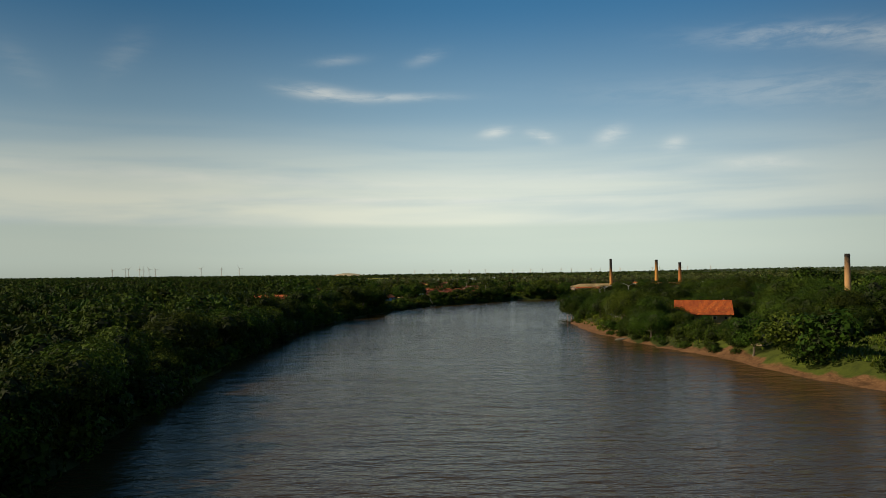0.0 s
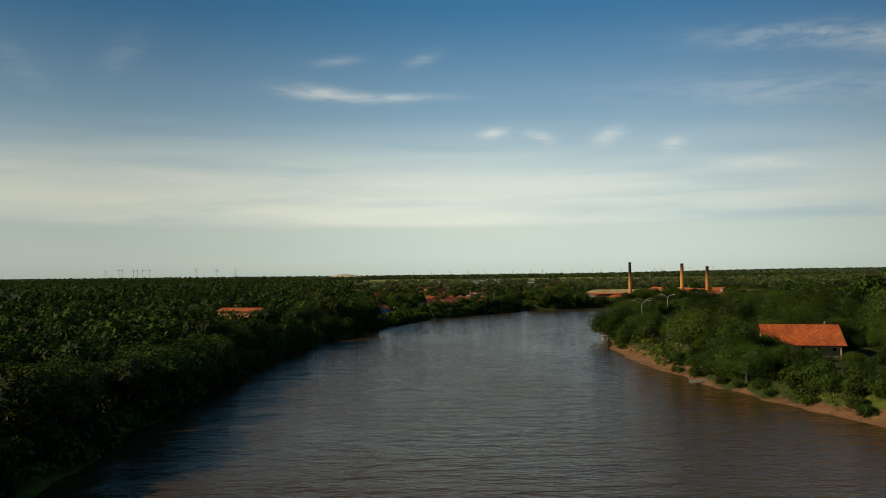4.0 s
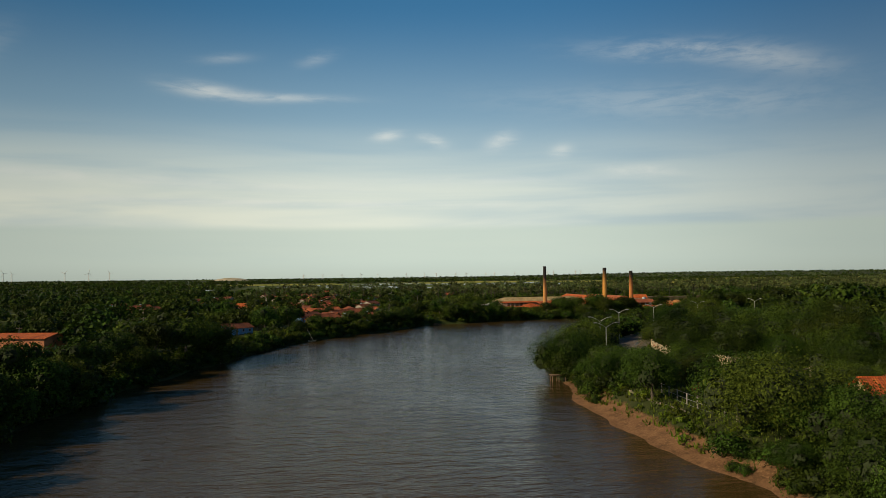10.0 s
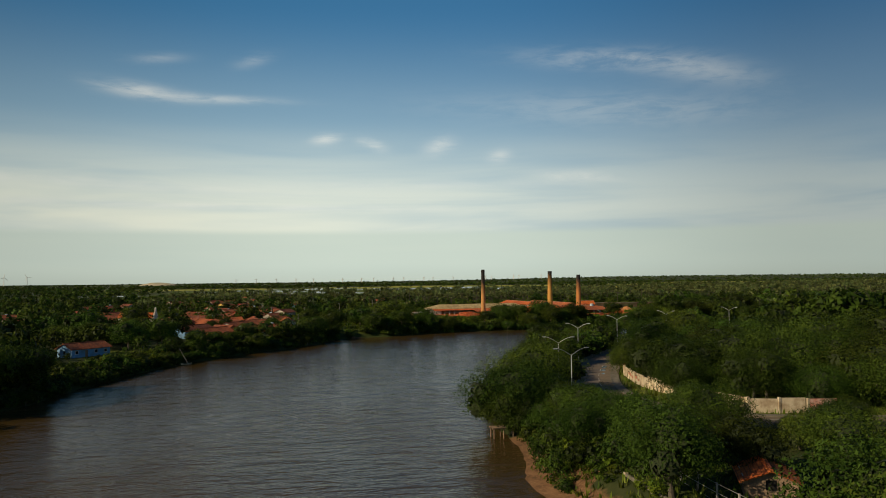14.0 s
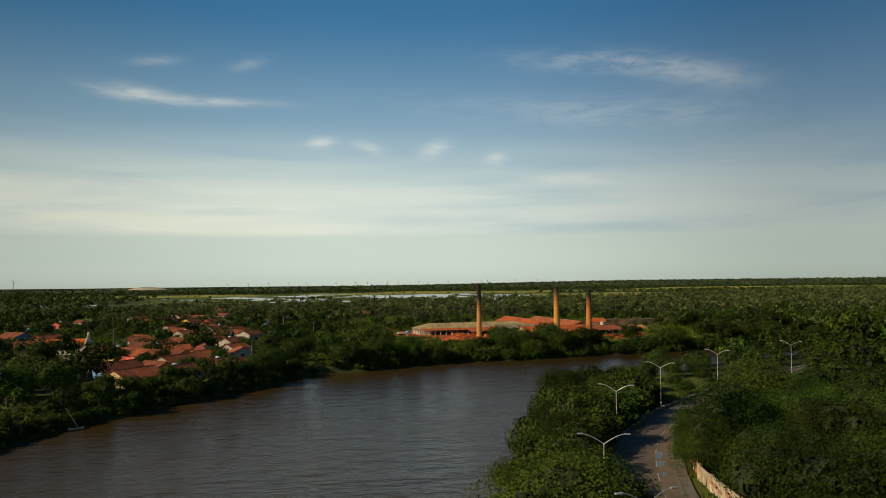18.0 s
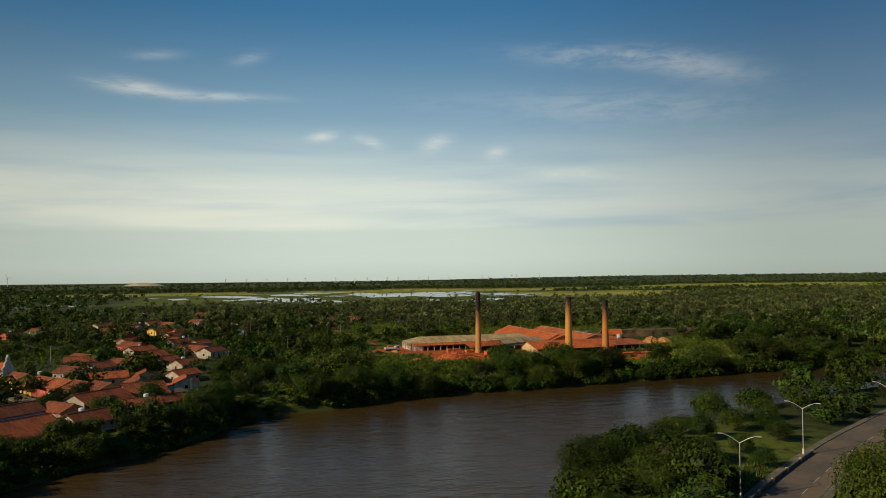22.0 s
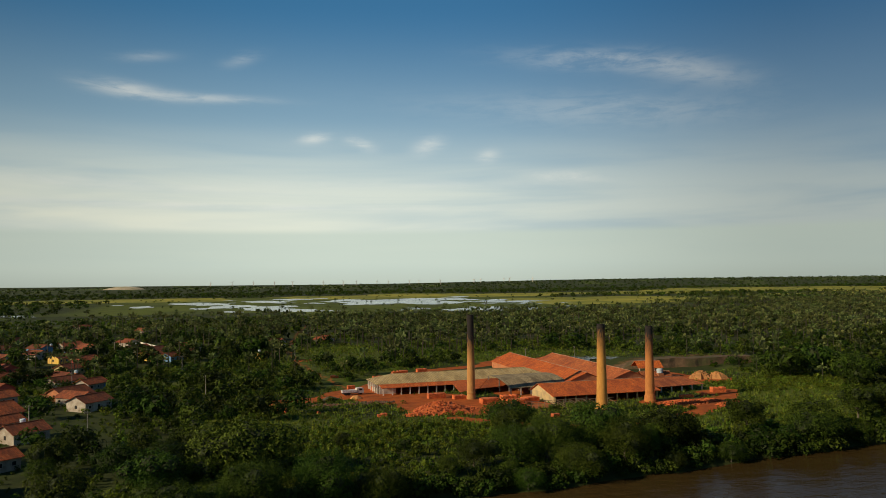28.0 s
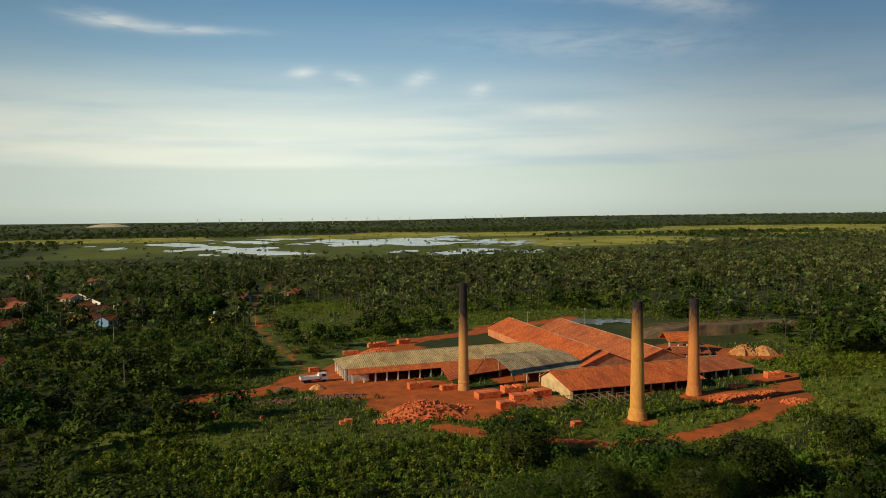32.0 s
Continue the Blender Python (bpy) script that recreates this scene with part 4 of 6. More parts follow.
def keep_bush(px, py, r):
    d = shore(px, py)
    right = on_right(px, py)
    dirt = np.zeros(px.shape, bool)
    for line, w in zip(TRACKS, (4.2, 1.6, 3.2, 2.4)):
        dirt |= to_line(px, py, line) < w + 0.8
    for cx, cy, rr in DIRT:
        dirt |= np.hypot(px - cx, py - cy) < rr + 0.5
    built = within(px, py, np.array([(122, 690), (150, 680), (175, 658), (240, 660), (262, 720), (225, 775), (185, 780), (122, 730)], float))
    beach = right & (py < 335) & ((d < 1.5) | ((d < 4.5) & (py > 270) & (py < 300)) | ((py < 205) & (d < 10)))
    sunny = (np.hypot((px - 112) / 42, (py - 640) / 32) < 1) | ((py > 560) & (py < 700) & (px > 80) & (px < 300) & (waves(px, py, 12, 8.0) > 0.1)) | (right & (py < 480) & (py > 262) & (d < 8)) | ((px < 48) & (d < 14))
    return (d > 1.2) & ~dirt & ~built & ~beach & sunny & ~(meadow(px, py) & (r.uniform(0, 1, px.shape) < 0.93)) & ~(right & (to_line(px, py, ROAD) < 6.3)) & ~((py < 200) & (px > 84)) & clear_of_houses(px, py, -3) & (r.uniform(0, 1, px.shape) < 0.8)


BX, BY = scatter(-75, 300, 110, 702, 2.3, keep_bush, 18)
planted("shrubs", BUSH, BX, BY, np.random.default_rng(19).uniform(0.55, 1.35, len(BX)), [SHRUB, CORE], "bright green low shrubs and weeds", "shrubs", 27)


WEED_KINDS = [wood_template(150 + i, *a) for i, a in enumerate(((0.6, 1.3, 0.0, 4, 24, 0.34, 1, 4), (0.8, 1.0, 0.0, 5, 28, 0.34, 1, 4), (0.5, 1.7, 0.0, 4, 22, 0.32, 1, 4)))]


def keep_weed(px, py, r):
    d = shore(px, py)
    dirt = np.zeros(px.shape, bool)
    for line, w in zip(TRACKS, (4.2, 1.6, 3.2, 2.4)):
        dirt |= to_line(px, py, line) < w + 0.4
    for cx, cy, rr in DIRT:
        dirt |= np.hypot(px - cx, py - cy) < rr - 0.5
    zone = ((px < 160) & (py > 604) & (py < 690)) | ((px >= 160) & (py < 655)) | ((px > 246) & (py < 700))
    return zone & (d > 9) & ~dirt & ~(meadow(px, py) & (r.uniform(0, 1, px.shape) < 0.72)) & ~((px > 150) & (py > 657) & (px < 246)) & (r.uniform(0, 1, px.shape) < 0.75 + 0.25 * waves(px, py, 8, 2.0))


VX, VY = scatter(84, 310, 590, 700, 1.55, keep_weed, 45)
YX, YY = scatter(70, 290, 765, 900, 2.4, lambda px, py, r: ~((px > 180) & (py < 790)) & (np.hypot((px - 241) / 19, (py - 783) / 11) > 1) & (to_line(px, py, TRACKS[1]) > 4) & (to_line(px, py, TRACKS[2]) > 4.5) & clear_of_houses(px, py) & (waves(px, py, 14, 3.0) + r.uniform(-0.6, 0.6, px.shape) > -0.35), 51)
VX, VY = np.r_[VX, YX], np.r_[VY, YY]
planted("weeds", WEED_KINDS, VX, VY, np.random.default_rng(46).uniform(0.55, 1.3, len(VX)), [WEED, CORE], "bright green weeds standing in the field", "weeds", 47)


def keep_undergrowth(px, py, r):
    return (shore(px, py) > 3) & ~open_ground(px, py) & clear_of_houses(px, py, -2.5) & (waves(px, py, 18, 5.0) + r.uniform(-0.6, 0.6, px.shape) > -0.75)


UX, UY = scatter(-60, 128, 560, 800, 3.7, keep_undergrowth, 48)
planted("scrub", BUSH, UX, UY, np.random.default_rng(49).uniform(0.7, 1.7, len(UX)) * np.where((UX < 46) & (UY < 680), 0.55, 1.0), [SCRUB_LEAF, CORE], "tangled green undergrowth between the houses and the works", "shrubs", 50)


# low scrub between the palms and the houses
SCRUB = [wood_template(120 + i, *a) for i, a in enumerate(((1.5, 1.9, 0.0, 4, 22, 0.9, 1, 6), (1.9, 1.6, 0.0, 5, 25, 0.95, 1, 6), (1.2, 2.3, 0.0, 4, 19, 0.85, 1, 6)))]


def keep_scrub(px, py, r):
    ok = (shore(px, py) > 2) & ~open_ground(px, py) & clear_of_houses(px, py, -2) & ~((px > -60) & (px < 128) & (py < 800))
    return ok & (waves(px, py, 26, 9.0) + r.uniform(-0.5, 0.5, px.shape) > -0.45)


SX, SY = scatter(-170, 640, 590, 1260, 7.0, keep_scrub, 31)
planted("scrub", SCRUB, SX, SY, np.random.default_rng(32).uniform(0.6, 1.5, len(SX)), [SCRUB_LEAF, CORE], "low green scrub under the palms", "shrubs", 33)


def tuft(seed):
    """A clump of blades."""
    r = np.random.default_rng(seed)
    v0, f0 = [], []
    for i in range(6):
        a, ln, q = r.uniform(0, math.tau), r.uniform(0.5, 1.1), r.uniform(0.1, 0.5)
        c0 = np.array((math.cos(a) * q, math.sin(a) * q, 0))
        tip = c0 + np.array((math.cos(a) * 0.35, math.sin(a) * 0.35, ln))
        s = np.array((-math.sin(a), math.cos(a), 0)) * 0.16
        k = len(v0)
        v0 += [c0 - s, c0 + s, tip]
        f0.append((k, k + 1, k + 2))
    return np.array(v0), np.array(f0), np.zeros(6, int)


def keep_grass(px, py, r):
    d = shore(px, py)
    right = on_right(px, py)
    dirt = np.zeros(px.shape, bool)
    for line, w in zip(TRACKS, (4.2, 1.6, 3.2, 2.4)):
        dirt |= to_line(px, py, line) < w + 0.3
    for cx, cy, rr in DIRT:
        dirt |= np.hypot(px - cx, py - cy) < rr - 0.5
    zone = ((py > 575) & (px > 78)) | (right & (px < 150))
    return zone & ~dirt & (d > np.where(right & (py > 200), 2.5, 6)) & ~(right & (to_line(px, py, ROAD) < 6.2)) & (r.uniform(0, 1, px.shape) < 0.85)


TX, TY = scatter(54, 290, 105, 720, 1.45, lambda px, py, r: keep_grass(px, py, r) & ((py > 575) | (py < 215) | ((px < 75) & (py < 335)) | ((to_line(px, py, ROAD) < 12) & (py > 320) & (py < 480))), 34)
DX, DY = scatter(68, 300, 745, 900, 2.0, lambda px, py, r: ~within(px, py, YARD) & (np.hypot((px - 241) / 17, (py - 783) / 10) > 1) & (to_line(px, py, TRACKS[1]) > 2.2) & (to_line(px, py, TRACKS[2]) > 3.4) & clear_of_houses(px, py, -1) & (r.uniform(0, 1, px.shape) < 0.8), 61)
TX, TY = np.r_[TX, DX], np.r_[TY, DY]
planted("tall_grass", [tuft(140 + i) for i in range(5)], TX, TY, np.random.default_rng(35).uniform(0.5, 1.3, len(TX)), [GRASS], "tall bright green grass and weeds", "grass", 36)


# ---- brickworks ----

def tile_material(name, c1, c2, c3, pitch=0.9, pale=(0.68, 0.29, 0.085)):
    """Rows of tiles: troughs down the slope, courses across it, single tiles of other firings, dark lichen."""
    m, n, l, p = start_mat(name)
    c = n.new("ShaderNodeTexCoord")
    w = n.new("ShaderNodeTexWave")
    w.wave_type, w.bands_direction = "BANDS", "X"
    w.inputs["Scale"].default_value, w.inputs["Distortion"].default_value = pitch, 0.5
    w.inputs["Detail"].default_value = 2
    l.new(c.outputs["Object"], w.inputs[0])
    h = n.new("ShaderNodeTexWave")
    h.wave_type, h.bands_direction = "BANDS", "Y"
    h.inputs["Scale"].default_value, h.inputs["Distortion"].default_value = 0.75, 1.2
    h.inputs["Detail"].default_value = 2
    l.new(c.outputs["Object"], h.inputs[0])
    mp = n.new("ShaderNodeMapping")
    mp.inputs["Scale"].default_value = (2.9, 1.5, 0.1)
    l.new(c.outputs["Object"], mp.inputs[0])
    cell = n.new("ShaderNodeTexVoronoi")
    cell.inputs["Scale"].default_value, cell.inputs["Randomness"].default_value = 1.0, 0.35
    l.new(mp.outputs[0], cell.inputs[0])
    sc = n.new("ShaderNodeSeparateColor")
    l.new(cell.outputs["Color"], sc.inputs[0])
    f = noise_out(n, l, 1.7, 7, 0.85)
    g = noise_out(n, l, 0.28, 6, 0.72, "Object", (1.0, 0.45, 1))
    col = mix_nodes(n, l, ranged(n, l, f, 0.38, 0.62), c1, c2)
    col = mix_nodes(n, l, ranged(n, l, sc.outputs[0], 0.78, 0.95, 0, 0.75), col, pale)
    col = mix_nodes(n, l, ranged(n, l, sc.outputs[1], 0.72, 0.95, 0, 0.8), col, c3)
    col = mix_nodes(n, l, ranged(n, l, g, 0.46, 0.64, 0, 0.9), col, c3)
    col = mix_nodes(n, l, ranged(n, l, w.outputs[0], 0.0, 0.5, 0.72, 0.0), col, tuple(q * 0.5 for q in c3))
    col = mix_nodes(n, l, ranged(n, l, h.outputs[0], 0.0, 0.3, 0.6, 0.0), col, tuple(q * 0.5 for q in c3))
    info = n.new("ShaderNodeObjectInfo")
    hs = n.new("ShaderNodeHueSaturation")
    l.new(ranged(n, l, info.outputs["Random"], 0, 1, 0.72, 1.2), hs.inputs["Value"])
    l.new(col, hs.inputs["Color"])
    l.new(hs.outputs[0], p.inputs["Base Color"])
    p.inputs["Roughness"].default_value = 0.9
    bumped(n, l, p, w.outputs[0], 0.5, 0.05)
    return m


ROOF = tile_material("clay_tiles", (0.48, 0.085, 0.010), (0.80, 0.195, 0.024), (0.30, 0.058, 0.012), 0.9, (0.72, 0.25, 0.05))
ROOF_OLD = tile_material("old_clay_tiles", (0.42, 0.09, 0.02), (0.66, 0.20, 0.045), (0.25, 0.06, 0.02))
VILLAGE_ROOF = tile_material("village_clay_tiles", (0.40, 0.078, 0.018), (0.64, 0.165, 0.040), (0.17, 0.045, 0.016), 0.9, (0.52, 0.20, 0.07))
VILLAGE_ROOF_OLD = tile_material("sooty_village_tiles", (0.26, 0.055, 0.018), (0.43, 0.115, 0.034), (0.12, 0.036, 0.016), 0.9, (0.40, 0.16, 0.06))
SHEETING = tile_material("fibre_cement_sheets", (0.50, 0.375, 0.16), (0.66, 0.51, 0.245), (0.27, 0.195, 0.085), 0.55, (0.56, 0.50, 0.35))
SHEET_DARK = tile_material("weathered_grey_sheets", (0.40, 0.32, 0.17), (0.58, 0.48, 0.28), (0.17, 0.13, 0.07), 0.55, (0.50, 0.44, 0.29))
CAPS = surface("pale_mortared_ridge", (0.42, 0.26, 0.15), (0.60, 0.42, 0.27), 1.4, 0.9, (0.36, 0.12, 0.05), 0.5, 0.2)
VILLAGE_WHITE = surface("weathered_whitewash", (0.36, 0.325, 0.265), (0.50, 0.46, 0.385), 1.5, 0.92, (0.24, 0.19, 0.14), 0.4, 0.15)
PLASTER = surface("white_plaster", (0.62, 0.58, 0.50), (0.75, 0.72, 0.64), 2, 0.9, (0.45, 0.38, 0.30), 0.5, 0.1)
CREAM = surface("cream_plaster", (0.48, 0.35, 0.155), (0.58, 0.44, 0.22), 2, 0.9, (0.34, 0.26, 0.15), 0.5, 0.1)
YELLOW = surface("yellow_paint", (0.65, 0.42, 0.06), (0.75, 0.50, 0.10), 2, 0.85, (0.50, 0.33, 0.12), 0.5, 0.1)
BLUE = surface("blue_paint", (0.10, 0.25, 0.45), (0.16, 0.33, 0.55), 2, 0.85, (0.12, 0.2, 0.3), 0.5, 0.1)
REDPAINT = surface("red_paint", (0.45, 0.06, 0.04), (0.55, 0.10, 0.06), 2, 0.85, (0.35, 0.1, 0.07), 0.5, 0.1)
RAWBRICK = surface("bare_brick", (0.42, 0.15, 0.06), (0.55, 0.23, 0.10), 3, 0.92, (0.30, 0.12, 0.06), 0.6, 0.3)
BRICKS = surface("new_bricks", (0.56, 0.12, 0.025), (0.74, 0.20, 0.05), 4, 0.9, (0.40, 0.10, 0.04), 1.2, 0.3, vary=0.25)
DARKGAP = surface("dark_opening", (0.012, 0.011, 0.010), (0.02, 0.018, 0.015), 2, 0.9, bump=0, vary=0)
WOOD = surface("grey_timber", (0.16, 0.11, 0.07), (0.27, 0.19, 0.12), 6, 0.9, bump=0.3, stretch=(1, 1, 0.2))
SANDHEAP = surface("heaped_clay", (0.52, 0.235, 0.070), (0.64, 0.33, 0.115), 1.5, 0.95, (0.42, 0.2, 0.07), 0.7, 0.5, 0.2)
CONCRETE = surface("concrete", (0.30, 0.28, 0.25), (0.42, 0.40, 0.36), 3, 0.9, (0.22, 0.2, 0.18), 0.7, 0.2)
RUBBLE = surface("dirty_rubble", (0.09, 0.065, 0.045), (0.20, 0.15, 0.105), 2, 0.95, (0.24, 0.10, 0.05), 0.8, 0.3)
STEEL = surface("galvanised_steel", (0.42, 0.43, 0.43), (0.55, 0.56, 0.55), 6, 0.45, bump=0, metal=0.6)
WHITEPAINT = surface("white_vehicle_paint", (0.70, 0.70, 0.68), (0.80, 0.80, 0.78), 2, 0.4, (0.55, 0.45, 0.35), 1.5, 0)
RUBBER = surface("tyre_rubber", (0.02, 0.02, 0.02), (0.035, 0.033, 0.03), 5, 0.8, bump=0)
GLASSY = surface("dark_glass", (0.02, 0.025, 0.03), (0.03, 0.035, 0.04), 1, 0.08, bump=0, vary=0)


def box(bm, x0, x1, y0, y1, z0, z1):
    vs = [bm.verts.new((x, y, z)) for z in (z0, z1) for x, y in ((x0, y0), (x1, y0), (x1, y1), (x0, y1))]
    for f in ((3, 2, 1, 0), (4, 5, 6, 7), (0, 1, 5, 4), (1, 2, 6, 5), (2, 3, 7, 6), (3, 0, 4, 7)):
        bm.faces.new([vs[i] for i in f])
    return bm


def slab(bm, corners, thick):
    """A sloping slab over four corners."""
    lo = [bm.verts.new(Vector(c) - Vector((0, 0, thick))) for c in corners]
    hi = [bm.verts.new(c) for c in corners]
    bm.faces.new(hi)
    bm.faces.new(lo[::-1])
    for k in range(4):
        bm.faces.new((lo[k], lo[(k + 1) % 4], hi[(k + 1) % 4], hi[k]))
    return bm


def thing(name, m, label, category, group="", kind=""):
    top = new(name)
    top.matrix_world = m
    return tagged(top, label, category, group, kind)


def chimney(x, y, z, top_z, r_top, r_bot, plinth, label, soot):
    ob = thing("chimney", pose(x, y, z - 0.2), label, "chimney", "brickworks chimneys")
    hgt = top_z - z + 0.2
    prof = [(plinth, -0.3), (plinth, 0.7), (plinth * 0.96, 0.9), (plinth * 0.9, 1.9), (r_bot * 1.08, 2.15), (r_bot * 1.06, 2.5), (r_bot, 2.7)]
    n_steps = 14
    for k in range(1, n_steps + 1):
        t = k / n_steps
        prof.append((r_bot + (r_top - r_bot) * t ** 0.9, 2.7 + (hgt - 4.0) * t))
    sides = 28

    def lathe(points, closed_top=False):
        bm = bmesh.new()
        rings = [[bm.verts.new((math.cos(a * math.tau / sides) * r, math.sin(a * math.tau / sides) * r, zz)) for a in range(sides)] for r, zz in points]
        for lo, hi in zip(rings[:-1], rings[1:]):
            for a in range(sides):
                bm.faces.new((lo[a], lo[(a + 1) % sides], hi[(a + 1) % sides], hi[a]))
        return bm
    part("base", lathe(prof[:7]), soot, ob, "wider round brick plinth")
    shaft = part("shaft", lathe(prof[6:]), soot, ob)
    z1 = prof[-1][1]
    rim = [(r_top, z1), (r_top * 1.07, z1 + 0.1), (r_top * 1.09, z1 + 0.5), (r_top * 1.02, z1 + 0.6), (r_top * 1.02, z1 + 1.1), (r_top * 1.06, z1 + 1.3), (r_top * 0.78, z1 + 1.3), (r_top * 0.75, z1 - 3)]
    part("rim", lathe(rim), soot, ob, "soot-black rim")
    return ob


def chimney_material(name, c1, c2, hgt, black_from):
    m, n, l, p = start_mat(name)
    c = n.new("ShaderNodeTexCoord")
    s = n.new("ShaderNodeSeparateXYZ")
    l.new(c.outputs["Object"], s.inputs[0])
    br = n.new("ShaderNodeTexNoise")
    br.inputs["Scale"].default_value, br.inputs["Detail"].default_value = 2.2, 6
    mp = n.new("ShaderNodeMapping")
    mp.inputs["Scale"].default_value = (1, 1, 0.35)
    l.new(c.outputs["Object"], mp.inputs[0])
    l.new(mp.outputs[0], br.inputs[0])
    rows = n.new("ShaderNodeTexWave")
    rows.wave_type, rows.bands_direction = "BANDS", "Z"
    rows.inputs["Scale"].default_value, rows.inputs["Distortion"].default_value = 2.6, 0.4
    l.new(c.outputs["Object"], rows.inputs[0])
    col = mix_nodes(n, l, ranged(n, l, br.outputs[0], 0.3, 0.7), c1, c2)
    col = mix_nodes(n, l, ranged(n, l, rows.outputs[0], 0, 0.3, 0.35, 0), col, tuple(q * 0.5 for q in c1))
    ad = n.new("ShaderNodeMath")
    ad.operation = "MULTIPLY_ADD"
    ad.inputs[1].default_value = 9.0
    l.new(br.outputs[0], ad.inputs[0])
    l.new(s.outputs[2], ad.inputs[2])
    col = mix_nodes(n, l, ranged(n, l, ad.outputs[0], black_from - 5 + 4.5, black_from + 4 + 4.5), col, (0.016, 0.013, 0.012))
    l.new(col, p.inputs["Base Color"])
    p.inputs["Roughness"].default_value = 0.93
    bumped(n, l, p, rows.outputs[0], 0.35, 0.04)
    return m


chimney(154.5, 680.9, YARD_Z, 30.3, 1.05, 1.4, 1.55, "tall round brick chimney, black with soot over its upper half", chimney_material("sooty_brick", (0.42, 0.20, 0.06), (0.55, 0.29, 0.09), 28, 17))
chimney(183.3, 642.0, YARD_Z, 28.7, 1.15, 1.65, 2.15, "tall round ochre brick chimney with a wide base and sooty top", chimney_material("ochre_brick", (0.48, 0.225, 0.045), (0.62, 0.31, 0.07), 26, 21.5))
chimney(207.9, 658.6, YARD_Z, 26.6, 1.12, 1.55, 1.95, "tall round reddish brick chimney with a sooty top", chimney_material("red_sooty_brick", (0.42, 0.155, 0.04), (0.55, 0.225, 0.06), 24, 18))
chimney(179.5, 338, 3.5, 27.0, 1.1, 1.5, 1.9, "tall round pale brick chimney standing among trees", chimney_material("pale_brick", (0.45, 0.25, 0.10), (0.55, 0.33, 0.15), 24, 19))


def gable(m, w, dep, eave, ridge, roof_mat, wall_mat, label, over=0.6, posts=0, hip=0.0, ridge_at=0.5, z0=0.0, category="shed", walls="back ends"):
    """An open shed: ridge along local x, eaves along y = 0 and y = dep."""
    ob = thing("shed", m, label, category, "brickworks sheds")
    bm = bmesh.new()
    o = over
    rx0, rx1 = -o + hip, w + o - hip
    ry = dep * ridge_at
    k = (ridge - eave) / ry
    el = eave - k * o
    eb = eave - (ridge - eave) / (dep - ry) * o
    slab(bm, [(-o, -o, el), (w + o, -o, el), (rx1, ry, ridge), (rx0, ry, ridge)], 0.14)
    part("roof", bm, roof_mat, ob)
    bm = bmesh.new()
    slab(bm, [(w + o, dep + o, eb), (-o, dep + o, eb), (rx0, ry, ridge + 0.002), (rx1, ry, ridge + 0.002)], 0.14)
    part("roof", bm, roof_mat, ob)
    if hip:
        for a, b, q in ((-o, rx0, 1), (w + o, rx1, -1)):
            bm = bmesh.new()
            pts = [Vector((a, dep + o, eb)), Vector((a, -o, el)), Vector((b, ry, ridge))]
            if q < 0:
                pts = pts[::-1]
            hi = [bm.verts.new(v0) for v0 in pts]
            lo = [bm.verts.new(v0 - Vector((0, 0, 0.14))) for v0 in pts]
            bm.faces.new(hi)
            bm.faces.new(lo[::-1])
            for i in range(3):
                bm.faces.new((lo[i], lo[(i + 1) % 3], hi[(i + 1) % 3], hi[i]))
            part("roof", bm, roof_mat, ob)
    cap = bmesh.new()
    box(cap, rx0, rx1, ry - 0.22, ry + 0.22, ridge - 0.02, ridge + 0.1)
    part("ridge_cap", cap, CAPS if roof_mat in (ROOF, ROOF_OLD) else roof_mat, ob)
    if "back" in walls:
        part("wall", box(bmesh.new(), 0, w, dep - 0.25, dep, z0, eave - 0.05), wall_mat, ob)
    if "ends" in walls:
        for x in (0.0, w - 0.25):
            part("wall", box(bmesh.new(), x, x + 0.25, 0.3, dep - 0.26, z0, eave - 0.05), wall_mat, ob)
            if not hip:
                bm = bmesh.new()
                pts = [(0.3, eave - 0.05), (dep - 0.26, eave - 0.05), (ry, ridge - 0.25)]
                a = [bm.verts.new((x + 0.02, yy, zz)) for yy, zz in pts]
                b = [bm.verts.new((x + 0.23, yy, zz)) for yy, zz in pts]
                bm.faces.new(a[::-1])
                bm.faces.new(b)
                for i in range(3):
                    bm.faces.new((a[i], a[(i + 1) % 3], b[(i + 1) % 3], b[i]))
                part("gable_wall", bm, wall_mat, ob)
    for i in range(posts):
        x = w * i / max(1, posts - 1) * 0.985
        part("post", box(bmesh.new(), x, x + 0.38, 0.0, 0.38, z0, eave - 0.05), PLASTER, ob)
    return ob


# long front shed with pale sheets, its tiled lean-to and white columns
A = pose(126.2, 700.5, YARD_Z, 0, 0, 4.5)
gable(A, 66, 15, 3.6, 5.9, SHEETING, PLASTER, "long brick drying shed with pale fibre-cement roof", 0.5, 0, 7.0, walls="back")
lean = thing("lean_to", A, "clay-tiled lean-to roof on white columns in front of the long shed", "shed", "brickworks sheds")
part("roof", slab(bmesh.new(), [(0.5, -4.2, 2.55), (27, -4.2, 2.55), (27, -0.45, 3.35), (0.5, -0.45, 3.35)], 0.12), ROOF, lean)
for i in range(9):
    part("column", box(bmesh.new(), 1.0 + i * 3.2, 1.38 + i * 3.2, -3.9, -3.52, 0, 2.45), PLASTER, lean, "white column")
part("wall", box(bmesh.new(), 0.6, 6.5, -0.6, -0.35, 0, 3.2), PLASTER, lean)
for yy in (0.3, 3.6, 7.0, 10.4, 13.8):
    part("column", box(bmesh.new(), -0.1, 0.4, yy, yy + 0.5, 0, 3.4), PLASTER, lean, "white pillar")
part("wall", box(bmesh.new(), 0.5, 0.7, 0.6, 14.0, 0, 1.6), PLASTER, lean)
